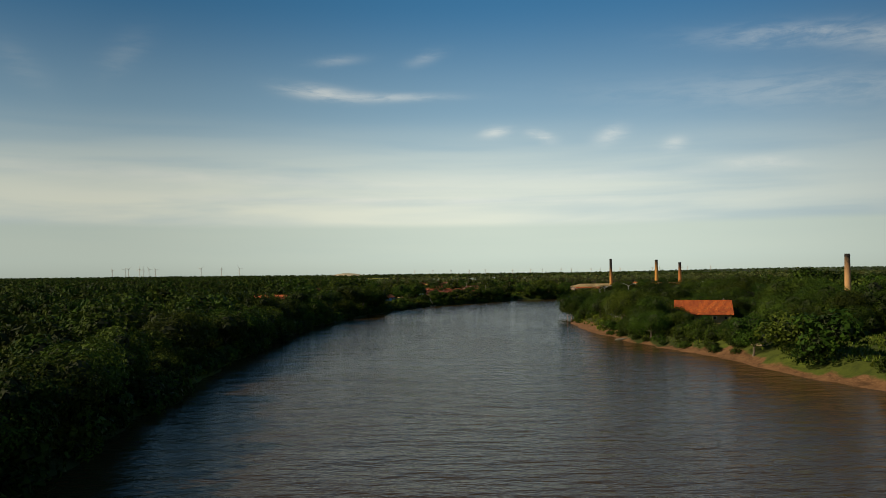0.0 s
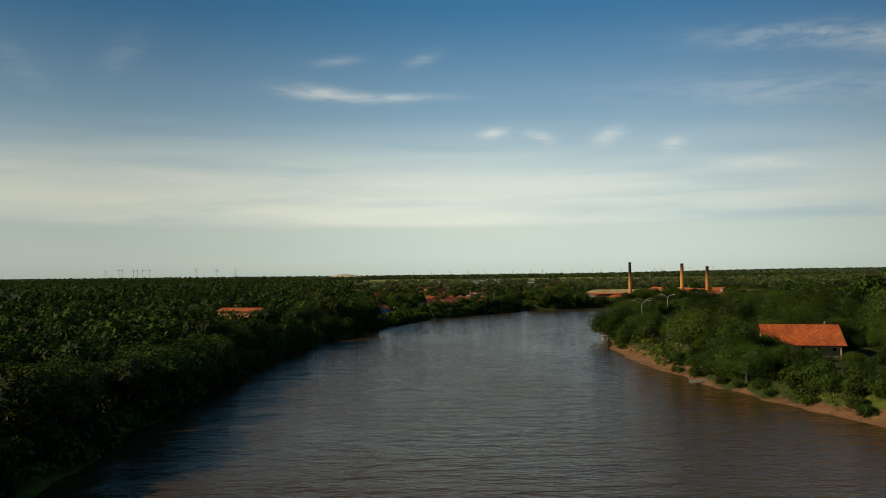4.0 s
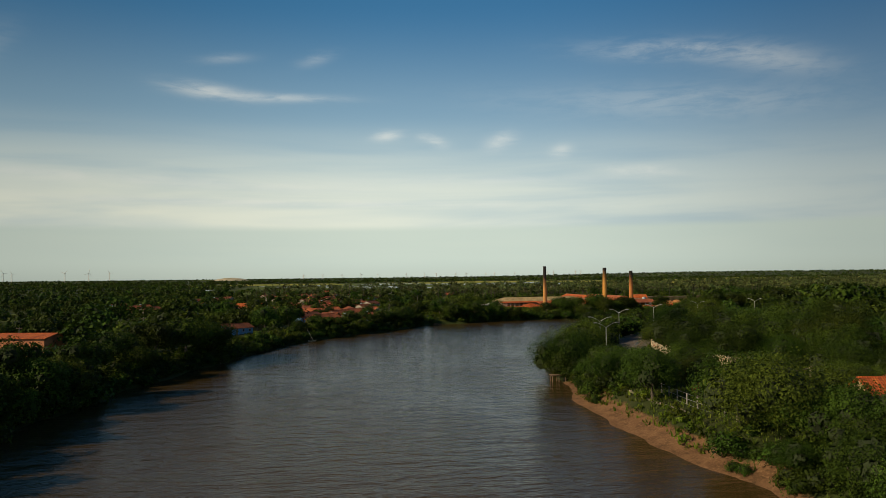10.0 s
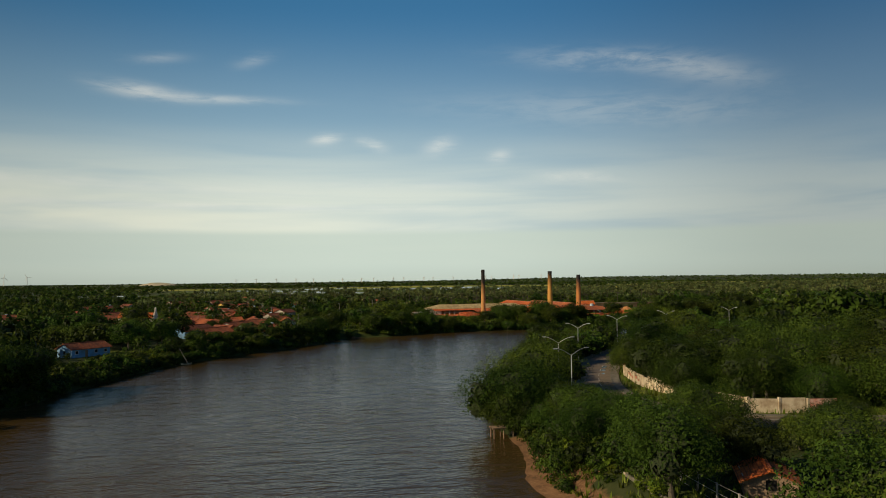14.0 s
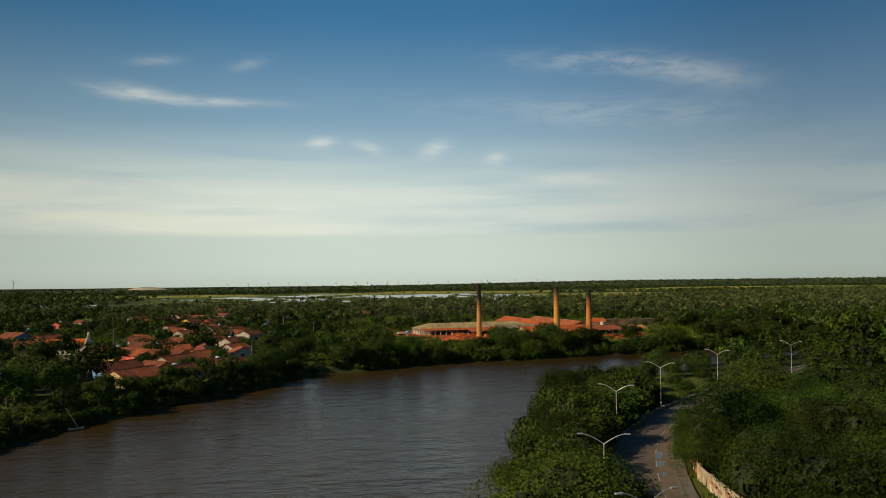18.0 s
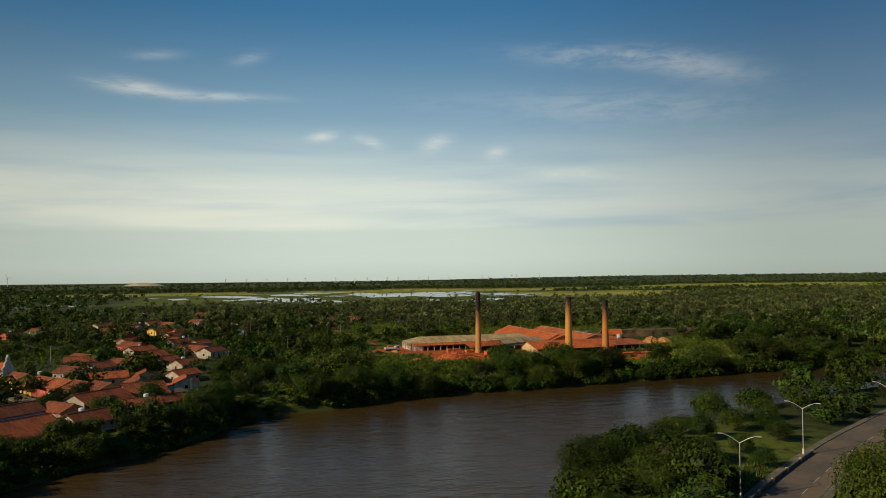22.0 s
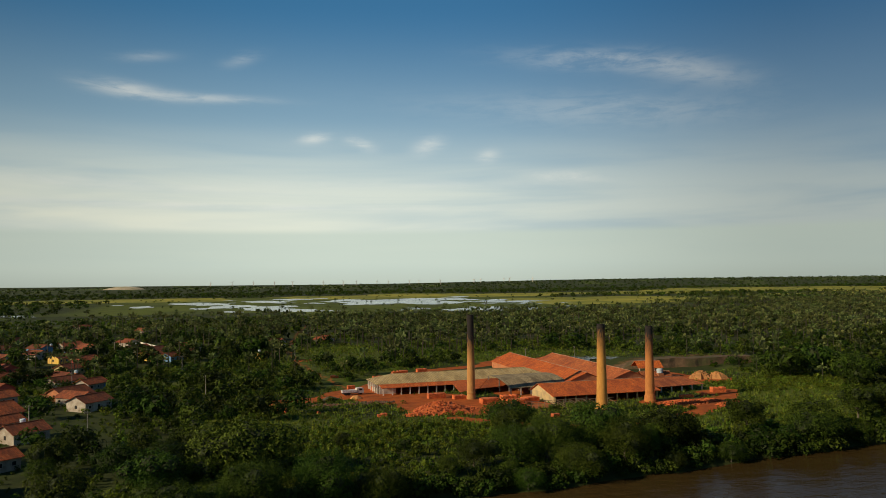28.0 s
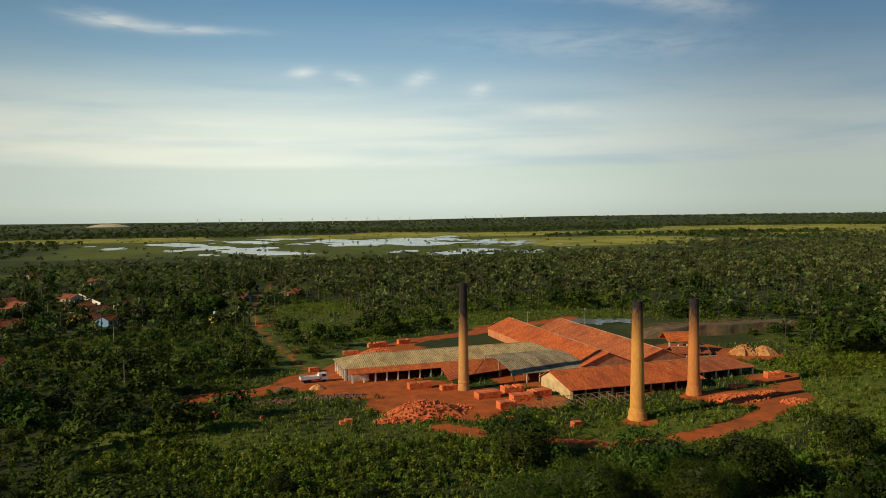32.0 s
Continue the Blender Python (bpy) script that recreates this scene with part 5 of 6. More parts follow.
wing = thing("shed", pose(0, 0, YARD_Z), "low clay-tiled wing of the brick shed sloping to the yard", "shed", "brickworks sheds")
part("roof", slab(bmesh.new(), [(151.5, 684, 1.9), (160, 690, 2.0), (169, 706, 3.7), (153, 705, 3.5)], 0.13), ROOF, wing)
part("roof", slab(bmesh.new(), [(160.2, 690, 1.95), (170, 693, 2.0), (175, 700, 3.0), (169.2, 706, 3.7)], 0.13), ROOF, wing)
for x, y in ((152.5, 685.5), (158, 689.5), (163, 692.5), (169, 694)):
    part("post", box(bmesh.new(), x, x + 0.25, y, y + 0.25, 0, 1.95), WOOD, wing)


def vault(m, w, prof, roof_mat, label):
    """An old shed whose sheet roof bends over in a shallow arch; bays of sheets lie side by side, slightly out of line."""
    ob = thing("shed", m, label, "shed", "brickworks sheds")
    r = random.Random(3)
    bays = 6
    for b in range(bays):
        x0, x1 = w * b / bays + 0.02, w * (b + 1) / bays + 0.10
        up = r.uniform(-0.10, 0.10)
        bm = bmesh.new()
        rows = [[bm.verts.new((x, y0, z0 + up - dz)) for x, dz in ((x0, 0.06), (x1, 0.0), (x1, 0.08), (x0, 0.14))] for y0, z0 in prof]
        for a, c in zip(rows[:-1], rows[1:]):
            for q in range(4):
                bm.faces.new((a[q], a[(q + 1) % 4], c[(q + 1) % 4], c[q]))
        bm.faces.new(rows[0][::-1])
        bm.faces.new(rows[-1])
        part("roof_sheet", bm, roof_mat, ob)
        for y0, z0 in (prof[0], prof[len(prof) // 2], prof[-1]):
            part("post", box(bmesh.new(), x0, x0 + 0.3, y0 - 0.15, y0 + 0.15, 0, z0 - 0.28), CONCRETE, ob)
    part("wall", box(bmesh.new(), w * 0.4, w - 0.4, 0.5, 0.7, 0, 1.9), PLASTER, ob)
    return ob


ARCH = [(q * 1.6, 2.3 + 2.7 * math.sin(math.pi * (0.03 + 0.052 * q)) ** 0.9) for q in range(13)]
vault(pose(169, 683, YARD_Z, 0, 0, 6), 23, ARCH, SHEET_DARK, "old shed with a wide arched roof of weathered grey sheets")

# tiled sheds in front and the long tiled halls behind
B = pose(176.5, 662.5, YARD_Z, 0, 0, 3.5)
gable(B, 38, 17, 2.6, 5.1, ROOF, CREAM, "wide kiln shed with clay-tiled roof and open front", 0.6, 0, ridge_at=0.68, walls="back ends")
for i in range(11):
    x, y = 177.0 + i * 3.7, 662.9 + i * 0.225
    ob = new("shed_post", bm_mesh("shed_post", box(bmesh.new(), -0.2, 0.2, -0.2, 0.2, 0, 2.5), [CREAM]))
    ob.matrix_world = pose(x, y, YARD_Z)
    tagged(ob, "square plastered post under the kiln shed's eaves", "post", "kiln shed posts")
gable(pose(215.8, 672.5, YARD_Z, 0, 0, 8), 22, 18, 2.3, 4.0, ROOF_OLD, RAWBRICK, "older clay-tiled shed with a worn roof", 0.5, 6, 3.0, walls="back")
gable(pose(207, 686.5, YARD_Z, 0, 0, 91.5), 78, 17, 3.0, 6.4, ROOF, RAWBRICK, "long clay-tiled hall behind the kiln shed", 0.4, 0, walls="back ends")
gable(pose(224.6, 688, YARD_Z, 0, 0, 91.5), 70, 17, 3.0, 6.2, ROOF_OLD, RAWBRICK, "long clay-tiled hall with patched roof", 0.4, 0, walls="back ends")
gable(pose(193, 765, YARD_Z, 0, 0, 20), 9, 6, 2.6, 4.2, ROOF, RAWBRICK, "small open tiled shelter at the end of the hall", 0.4, 4, walls="back")
# raised shelter, low roofs, tank
gable(pose(231, 709, YARD_Z, 0, 0, -8), 9, 7, 4.6, 6.6, ROOF, RAWBRICK, "raised open shelter with a small clay-tiled roof", 0.6, 4, walls="")
gable(pose(227, 699, YARD_Z, 0, 0, -12), 11, 7, 2.4, 3.8, ROOF_OLD, RAWBRICK, "low tiled roof beside the raised shelter", 0.4, 4, walls="back")
gable(pose(240, 703, YARD_Z, 0, 0, 60), 8, 6, 2.4, 3.6, ROOF_OLD, RAWBRICK, "small sagging tiled shelter", 0.4, 4, 2.0, walls="back")


def lathe_part(name, prof, sides, material, parent, label="", at=(0, 0, 0)):
    bm = bmesh.new()
    rings = [[bm.verts.new((at[0] + math.cos(a * math.tau / sides) * r, at[1] + math.sin(a * math.tau / sides) * r, at[2] + z)) for a in range(sides)] for r, z in prof]
    for lo, hi in zip(rings[:-1], rings[1:]):
        for a in range(sides):
            bm.faces.new((lo[a], lo[(a + 1) % sides], hi[(a + 1) % sides], hi[a]))
    bm.faces.new(rings[-1])
    bm.faces.new(rings[0][::-1])
    return part(name, bm, material, parent, label)


TANK = surface("pale_blue_plastic", (0.45, 0.58, 0.66), (0.55, 0.66, 0.72), 2, 0.5, bump=0)
tank = thing("water_tank", pose(234, 698.6, YARD_Z), "pale blue round water tank on a brick stand", "tank")
part("stand", box(bmesh.new(), -1.1, 1.1, -1.1, 1.1, 0, 3.3), RAWBRICK, tank)
lathe_part("tank", [(1.05, 0), (1.15, 0.1), (1.2, 1.5), (1.05, 1.6)], 18, TANK, tank, at=(0, 0, 3.3))
lathe_part("lid", [(1.08, 0), (1.1, 0.08), (0.5, 0.25), (0.1, 0.3)], 18, PLASTER, tank, at=(0, 0, 4.91))


def brick_stack(x, y, w, dep, hgt, turn):
    """Courses of hollow blocks, laid through the depth of the stack, slightly uneven."""
    r = random.Random(int(x * 7 + y))
    z = float(height(np.array([x]), np.array([y]))[0])
    ob = thing("brick_stack", pose(x, y, z - 0.03, 0, 0, turn) @ pose(-w / 2, -dep / 2, 0), "neat stack of new orange clay bricks", "bricks", "stacks of bricks")
    one = bm_mesh("brick", box(bmesh.new(), 0.01, 0.54, 0, dep, 0.005, 0.33), [BRICKS])
    nx, nz = max(2, int(w / 0.55)), max(2, int(hgt / 0.335))
    for kz in range(nz):
        for kx in range(nx):
            if kz == nz - 1 and r.random() < 0.25:
                continue
            q = new("brick", one)
            q.parent = ob
            q.location = (kx * 0.55, r.uniform(-0.06, 0.06), kz * 0.335)
    return ob


for args in ((120.7, 657, 3.0, 1.6, 1.2, 5), (92, 667, 3.6, 2.0, 1.6, -12), (103, 665, 1.4, 1.2, 1.3, 20), (144, 686, 6.5, 2.2, 1.7, 5), (151, 682, 5, 2.0, 1.5, 8), (158, 671, 6.5, 3.0, 2.0, 6), (166, 675, 6, 3.0, 1.7, 4),
             (165.5, 666, 6.5, 3.2, 2.0, 3), (171, 669, 6, 3.0, 1.9, 10), (159, 660, 4.5, 2.4, 1.9, 8), (156, 648, 3.4, 1.8, 1.6, -5), (168, 640, 2.6, 1.5, 1.4, 12), (240, 670, 5.0, 2.2, 1.7, -5), (223, 662, 5, 1.4, 1.3, 2), (231, 664, 3, 1.5, 1.2, 30),
             (131, 716, 5.0, 2.5, 2.0, 5), (119, 716, 3, 1.6, 1.6, 8), (144, 752, 7, 2.2, 2.0, 8), (154, 756, 4.5, 2.0, 1.8, 10), (133, 740, 5, 2, 1.4, 0), (116, 745, 3.5, 1.5, 1.3, -5), (127, 709, 3, 1.8, 2.0, 5)):
    brick_stack(*args)


def heap(x, y, rx, ry, hgt, mat0, chunks, chunk_mat, label, seed, turn=0.0, category="heap"):
    """A rough mound with broken pieces strewn over it."""
    r = np.random.default_rng(seed)
    nr, na = 7, 22
    bm = bmesh.new()
    rings = []
    bump0 = r.uniform(0.8, 1.2, na)
    for k in range(nr + 1):
        q = k / nr
        ring = []
        for a in range(na):
            an = a * math.tau / na
            rr = (1 - q) * bump0[a]
            z = hgt * (1 - (1 - q) ** 1.8) * r.uniform(0.86, 1.1) - 0.15 * (k == 0)
            ring.append(bm.verts.new((math.cos(an) * rx * rr, math.sin(an) * ry * rr, z)))
        rings.append(ring)
    for lo, hi in zip(rings[:-1], rings[1:]):
        for a in range(na):
            bm.faces.new((lo[a], lo[(a + 1) % na], hi[(a + 1) % na], hi[a]))
    ob = thing("heap", pose(x, y, float(height(np.array([x]), np.array([y]))[0]), 0, 0, turn), label, category)
    part("mound", bm, mat0, ob)
    if chunks:
        bm = bmesh.new()
        for _ in range(chunks):
            an, q = r.uniform(0, math.tau), math.sqrt(r.uniform(0, 1.25))
            zz = hgt * max(0.0, 1 - q ** 1.8) if q < 1 else 0
            m = Matrix.LocRotScale((math.cos(an) * rx * q, math.sin(an) * ry * q, zz + 0.05), Euler(r.uniform(0, 6, 3)), r.uniform(0.15, 0.42, 3))
            vs = [bm.verts.new(m @ Vector(c)) for c in ((-1, -.6, -.5), (1, -.6, -.5), (1, .6, -.5), (-1, .6, -.5), (-1, -.6, .5), (1, -.6, .5), (1, .6, .5), (-1, .6, .5))]
            for f in ((3, 2, 1, 0), (4, 5, 6, 7), (0, 1, 5, 4), (1, 2, 6, 5), (2, 3, 7, 6), (3, 0, 4, 7)):
                bm.faces.new([vs[i] for i in f])
        tagged(part("rubble", bm, chunk_mat, ob, "broken bricks"), kind="stuff")
    return ob


heap(139, 660, 9, 6.5, 3.0, BRICKS, 420, BRICKS, "large heap of broken orange bricks", 1)
heap(131, 656, 4, 2.5, 0.6, BRICKS, 160, BRICKS, "low spread of broken bricks", 2)
heap(216, 652, 7.5, 4.0, 0.7, BRICKS, 320, BRICKS, "spread of broken red bricks in the yard", 3)
heap(226, 654, 4.0, 2.2, 0.5, BRICKS, 140, BRICKS, "low spread of broken bricks", 4)
heap(227, 645, 3.6, 2.4, 0.5, BRICKS, 130, BRICKS, "broken red bricks beside the track", 5)
heap(254, 703, 4.6, 4.0, 2.9, SANDHEAP, 60, SANDHEAP, "lumpy heap of orange-yellow clay", 6)
heap(260, 701, 4.4, 3.6, 2.5, SANDHEAP, 50, SANDHEAP, "lower lumpy heap of orange-yellow clay", 7)
heap(117.5, 693, 2.2, 1.6, 1.2, SANDHEAP, 0, None, "small heap of yellow sand beside the truck", 8)
heap(109, 692, 3.4, 2.4, 1.3, surface("dark_soil_heap", (0.07, 0.06, 0.035), (0.11, 0.10, 0.05), 1.5, 0.95), 0, None, "dark heap of soil", 9)
heap(142, 738, 7, 4, 1.8, BRICKS, 220, BRICKS, "heap of broken bricks behind the long shed", 10)
heap(146, 663, 5, 3.0, 0.5, BRICKS, 150, BRICKS, "scattered broken bricks in the yard", 11)
heap(120, 682, 8, 2.5, 0.35, RUBBLE, 170, RUBBLE, "grey rubble along the track", 12)
heap(106, 681, 5, 2.2, 0.4, RUBBLE, 120, RUBBLE, "grey rubble along the track", 13)


def earth_bank(x0, x1, y0, tall):
    """A cut face of bare earth, with a ragged top edge."""
    bm = bmesh.new()
    rows, k = [], 40
    for i in range(k + 1):
        x = x0 + (x1 - x0) * i / k
        w = float(waves(np.array([x]), np.array([y0]), 4.0, 1.5)[0])
        end = min(1.0, i / 5, (k - i) / 5)
        up = (tall + 0.5 * w) * end
        rows.append([bm.verts.new(c) for c in ((x, y0 + w, -0.4), (x, y0 + 0.8 + w, up * 0.55), (x, y0 + 1.3 + 0.6 * w, up), (x, y0 + 7, up * 1.05), (x, y0 + 16, -0.4))])
    for a, b in zip(rows[:-1], rows[1:]):
        for q in range(4):
            bm.faces.new((a[q], b[q], b[q + 1], a[q + 1]))
    bmesh.ops.recalc_face_normals(bm, faces=bm.faces)
    ob = new("earth_bank", bm_mesh("earth_bank", bm, [EARTH]))
    ob.matrix_world = pose(0, 0, YARD_Z)
    return tagged(ob, "bare brown earth bank cut behind the works", "bank", kind="structure")


EARTH = surface("bare_brown_earth", (0.085, 0.052, 0.028), (0.185, 0.115, 0.06), 0.5, 0.95, (0.055, 0.06, 0.018), 0.16, 0.7, 0.3, vary=0)
earth_bank(238, 312, 737, 3.6)


def drying_rack(x, y, turn, ln):
    ob = thing("drying_rack", pose(x, y, YARD_Z, 0, 0, turn), "row of leaning timber frames for drying bricks", "rack", "drying racks")
    k = int(ln / 2.2)
    for i in range(k):
        bm = bmesh.new()
        limb(bm, (i * 2.2, 0, 0), (i * 2.2, 0.1, 1.5), 0.09, 0.07, 5)
        part("post", bm, WOOD, ob)
        bm = bmesh.new()
        limb(bm, (i * 2.2, 0.1, 1.5), (i * 2.2 + 1.7, -3.0, 0.1), 0.07, 0.06, 5)
        part("rafter", bm, WOOD, ob)
    bm = bmesh.new()
    limb(bm, (-0.3, 0.1, 1.55), (k * 2.2, 0.1, 1.55), 0.07, 0.07, 5)
    part("rail", bm, WOOD, ob)
    return ob


drying_rack(160, 655, 6, 24)
drying_rack(166, 660, 5, 22)
drying_rack(183, 659.5, 4, 14)


def truck(x, y, turn):
    ob = thing("truck", pose(x, y, float(height(np.array([x]), np.array([y]))[0]), 0, 0, turn), "white flatbed truck with an empty cargo bed parked by the shed", "truck")
    part("chassis", box(bmesh.new(), 0.2, 7.6, 0.75, 1.45, 0.55, 0.85), RUBBER, ob)
    bm = bmesh.new()
    box(bm, 0, 5.2, 0, 2.3, 0.95, 1.08)
    part("bed_floor", bm, WHITEPAINT, ob)
    for nm, a in (("side_board", (0, 5.2, 0, 0.06, 1.08, 1.75)), ("side_board", (0, 5.2, 2.24, 2.3, 1.08, 1.75)), ("tail_board", (0, 0.06, 0.06, 2.24, 1.08, 1.75)), ("head_board", (5.14, 5.2, 0.06, 2.24, 1.08, 2.3))):
        part(nm, box(bmesh.new(), *a), WHITEPAINT, ob)
    bm = bmesh.new()
    side = [(5.4, 0.7), (7.7, 0.7), (7.75, 1.5), (7.35, 2.35), (5.4, 2.4)]
    a = [bm.verts.new((px, 0.05, pz)) for px, pz in side]
    b = [bm.verts.new((px, 2.25, pz)) for px, pz in side]
    bm.faces.new(a)
    bm.faces.new(b[::-1])
    for i in range(5):
        bm.faces.new((a[(i + 1) % 5], a[i], b[i], b[(i + 1) % 5]))
    bmesh.ops.recalc_face_normals(bm, faces=bm.faces)
    cab = part("cab", bm, WHITEPAINT, ob)
    bm = bmesh.new()
    slab(bm, [(7.755, 0.2, 1.55), (7.755, 2.1, 1.55), (7.40, 2.1, 2.26), (7.40, 0.2, 2.26)], 0.02)
    part("windscreen", bm, GLASSY, cab)
    for yy in (0.03, 2.25):
        part("side_window", box(bmesh.new(), 5.9, 7.0, yy, yy + 0.02, 1.55, 2.2), GLASSY, cab)
    for px in (1.3, 2.4, 6.6):
        for py in (0.15, 1.85):
            bm = bmesh.new()
            limb(bm, (px, py, 0.48), (px, py + 0.3, 0.48), 0.48, 0.48, 14)
            part("wheel", bm, RUBBER, ob)
    return ob


truck(114.0, 700.2, 8)


# ---- the right bank: road, lamps, walls, houses ----
ASPHALT = surface("asphalt", (0.078, 0.066, 0.050), (0.122, 0.103, 0.078), 1.6, 0.85, (0.17, 0.13, 0.09), 0.12, 0.2, 0.02, vary=0)
KERB = surface("kerb_stone", (0.13, 0.115, 0.09), (0.22, 0.19, 0.15), 1.5, 0.9, (0.08, 0.09, 0.04), 0.5, vary=0)
ROADPAINT = surface("worn_white_line", (0.30, 0.28, 0.24), (0.48, 0.46, 0.42), 2.0, 0.8, vary=0)
OLDWALL = surface("stained_white_wall", (0.46, 0.38, 0.25), (0.64, 0.56, 0.40), 0.8, 0.92, (0.26, 0.18, 0.10), 0.5, 0.2)
REDWALL = surface("faded_red_wall", (0.38, 0.13, 0.09), (0.48, 0.19, 0.13), 1.2, 0.92, (0.5, 0.42, 0.36), 0.5, 0.2)


def dense(line, step):
    """A polyline with rounded corners, cut into even steps."""
    pts = [Vector((*p, 0)) for p in line]
    out = []
    for i in range(len(pts) - 1):
        p0, p1, p2, p3 = pts[max(i - 1, 0)], pts[i], pts[i + 1], pts[min(i + 2, len(pts) - 1)]
        k = max(1, int((p2 - p1).length / step))
        for j in range(k):
            t = j / k
            out.append(0.5 * ((2 * p1) + (p2 - p0) * t + (2 * p0 - 5 * p1 + 4 * p2 - p3) * t * t + (3 * p1 - p0 - 3 * p2 + p3) * t ** 3))
    return out + [pts[-1]]


def strip(name, line, lo, hi, z, thick, material, label, category, kind="structure", parent=None):
    """A band beside a line, from lo to hi metres to its right."""
    bm = bmesh.new()
    rows = []
    for i, p in enumerate(line):
        d0 = (line[min(i + 1, len(line) - 1)] - line[max(i - 1, 0)]).normalized()
        right = Vector((d0.y, -d0.x, 0))
        a, b = p + right * lo, p + right * hi
        rows.append([bm.verts.new((a.x, a.y, z)), bm.verts.new((b.x, b.y, z)), bm.verts.new((b.x, b.y, z - thick)), bm.verts.new((a.x, a.y, z - thick))])
    for a, b in zip(rows[:-1], rows[1:]):
        for k in range(4):
            bm.faces.new((a[k], b[k], b[(k + 1) % 4], a[(k + 1) % 4]))
    bm.faces.new(rows[0])
    bm.faces.new(rows[-1][::-1])
    bmesh.ops.recalc_face_normals(bm, faces=bm.faces)
    ob = new(name, bm_mesh(name, bm, [material]))
    return tagged(ob, label, category, kind=kind)


road_line = dense(ROAD.tolist(), 2.0)
strip("road", road_line, -4.2, 4.2, 3.62, 0.5, ASPHALT, "patched grey asphalt road along the river", "road")
strip("kerb", road_line, 4.2, 4.5, 3.76, 0.6, KERB, "low stone kerb beside the road", "kerb")
strip("kerb", road_line, -4.5, -4.2, 3.76, 0.6, KERB, "low stone kerb beside the road", "kerb")
strip("pavement", road_line, 4.5, 5.6, 3.72, 0.5, KERB, "narrow concrete footway", "pavement")
strip("pavement", road_line, -6.0, -4.5, 3.72, 0.5, KERB, "narrow paved footway with weeds", "pavement")
for i in range(6, len(road_line) - 6, 4):
    strip("road_marking", road_line[i:i + 3], -1.75, -1.6, 3.624, 0.004, ROADPAINT, "worn white dash of the centre line", "road marking")
strip("road_marking", road_line[14:60], -3.75, -3.55, 3.624, 0.004, ROADPAINT, "worn white edge line", "road marking")


SHOULDER = surface("sandy_road_edge", (0.135, 0.10, 0.062), (0.20, 0.152, 0.095), 1.2, 0.95, (0.13, 0.11, 0.07), 0.25, 0.3, 0.02, vary=0)
strip("shoulder", road_line[30:], -4.2, -1.85, 3.63, 0.02, SHOULDER, "pale sand drifted along the edge of the road", "road edge")


def street_lamp(x, y, turn, tall=9.0):
    z = max(3.5, float(height(np.array([x]), np.array([y]))[0]))
    ob = thing("street_lamp", pose(x, y, z, 0, 0, turn), "tall steel street lamp with two upswept arms", "street lamp", "street lamps along the road")
    lathe_part("pole", [(0.12, -0.4), (0.11, 1.2), (0.08, tall - 0.3), (0.06, tall)], 10, STEEL, ob)
    lathe_part("foot", [(0.19, -0.3), (0.185, 1.25), (0.16, 1.27)], 10, PLASTER, ob, "white painted foot")
    for s in (-1, 1):
        bm = bmesh.new()
        prev = Vector((0, 0, tall - 0.15))
        for k in range(1, 7):
            t = k / 6
            p = Vector((s * 2.5 * t, 0, tall - 0.15 + 1.25 * math.sin(t * 1.35)))
            limb(bm, prev, p, 0.05, 0.045, 6)
            prev = p
        arm = part("arm", bm, STEEL, ob)
        bm = bmesh.new()
        box(bm, prev.x - 0.05 if s > 0 else prev.x - 0.75, prev.x + 0.75 if s > 0 else prev.x + 0.05, -0.16, 0.16, prev.z - 0.06, prev.z + 0.1)
        bmesh.ops.bevel(bm, geom=bm.edges[:], offset=0.04, segments=1, affect="EDGES")
        part("lamp_head", bm, STEEL, arm, "pale lamp head")
    return ob


for x, y, turn in ((72.9, 343.0, 5), (80.5, 368.2, -20), (101.8, 408.6, -35), (127.5, 439.2, -45), (156.8, 462.3, -50), (192, 479, -60)):
    street_lamp(x, y, turn)


def free_wall(name, pts, z0, tall, thick, materials, label, cap=True):
    """A garden wall along a line, each bay a panel of its own."""
    ob = thing(name, pose(0, 0, 0), label, "wall", kind="structure")
    for i, (a, b) in enumerate(zip(pts[:-1], pts[1:])):
        a, b = Vector((*a, 0)), Vector((*b, 0))
        d0 = (b - a).normalized()
        s = Vector((d0.y, -d0.x, 0)) * thick / 2
        zz = z0 if not callable(z0) else z0((a.x + b.x) / 2, (a.y + b.y) / 2)
        bm = bmesh.new()
        lo = [bm.verts.new((q.x, q.y, zz - 0.6)) for q in (a - s, b - s, b + s, a + s)]
        up = tall * (1 - 0.06 * (i % 3 == 1))
        hi = [bm.verts.new((q.x, q.y, zz + up)) for q in (a - s, b - s, b + s, a + s)]
        bm.faces.new(hi)
        for k in range(4):
            bm.faces.new((lo[k], lo[(k + 1) % 4], hi[(k + 1) % 4], hi[k]))
        bmesh.ops.recalc_face_normals(bm, faces=bm.faces)
        part("panel", bm, materials[i % len(materials)], ob)
        part("pillar", box(bmesh.new(), a.x - 0.2, a.x + 0.2, a.y - 0.2, a.y + 0.2, zz - 0.6, zz + tall + 0.1), OLDWALL, ob)
    return ob


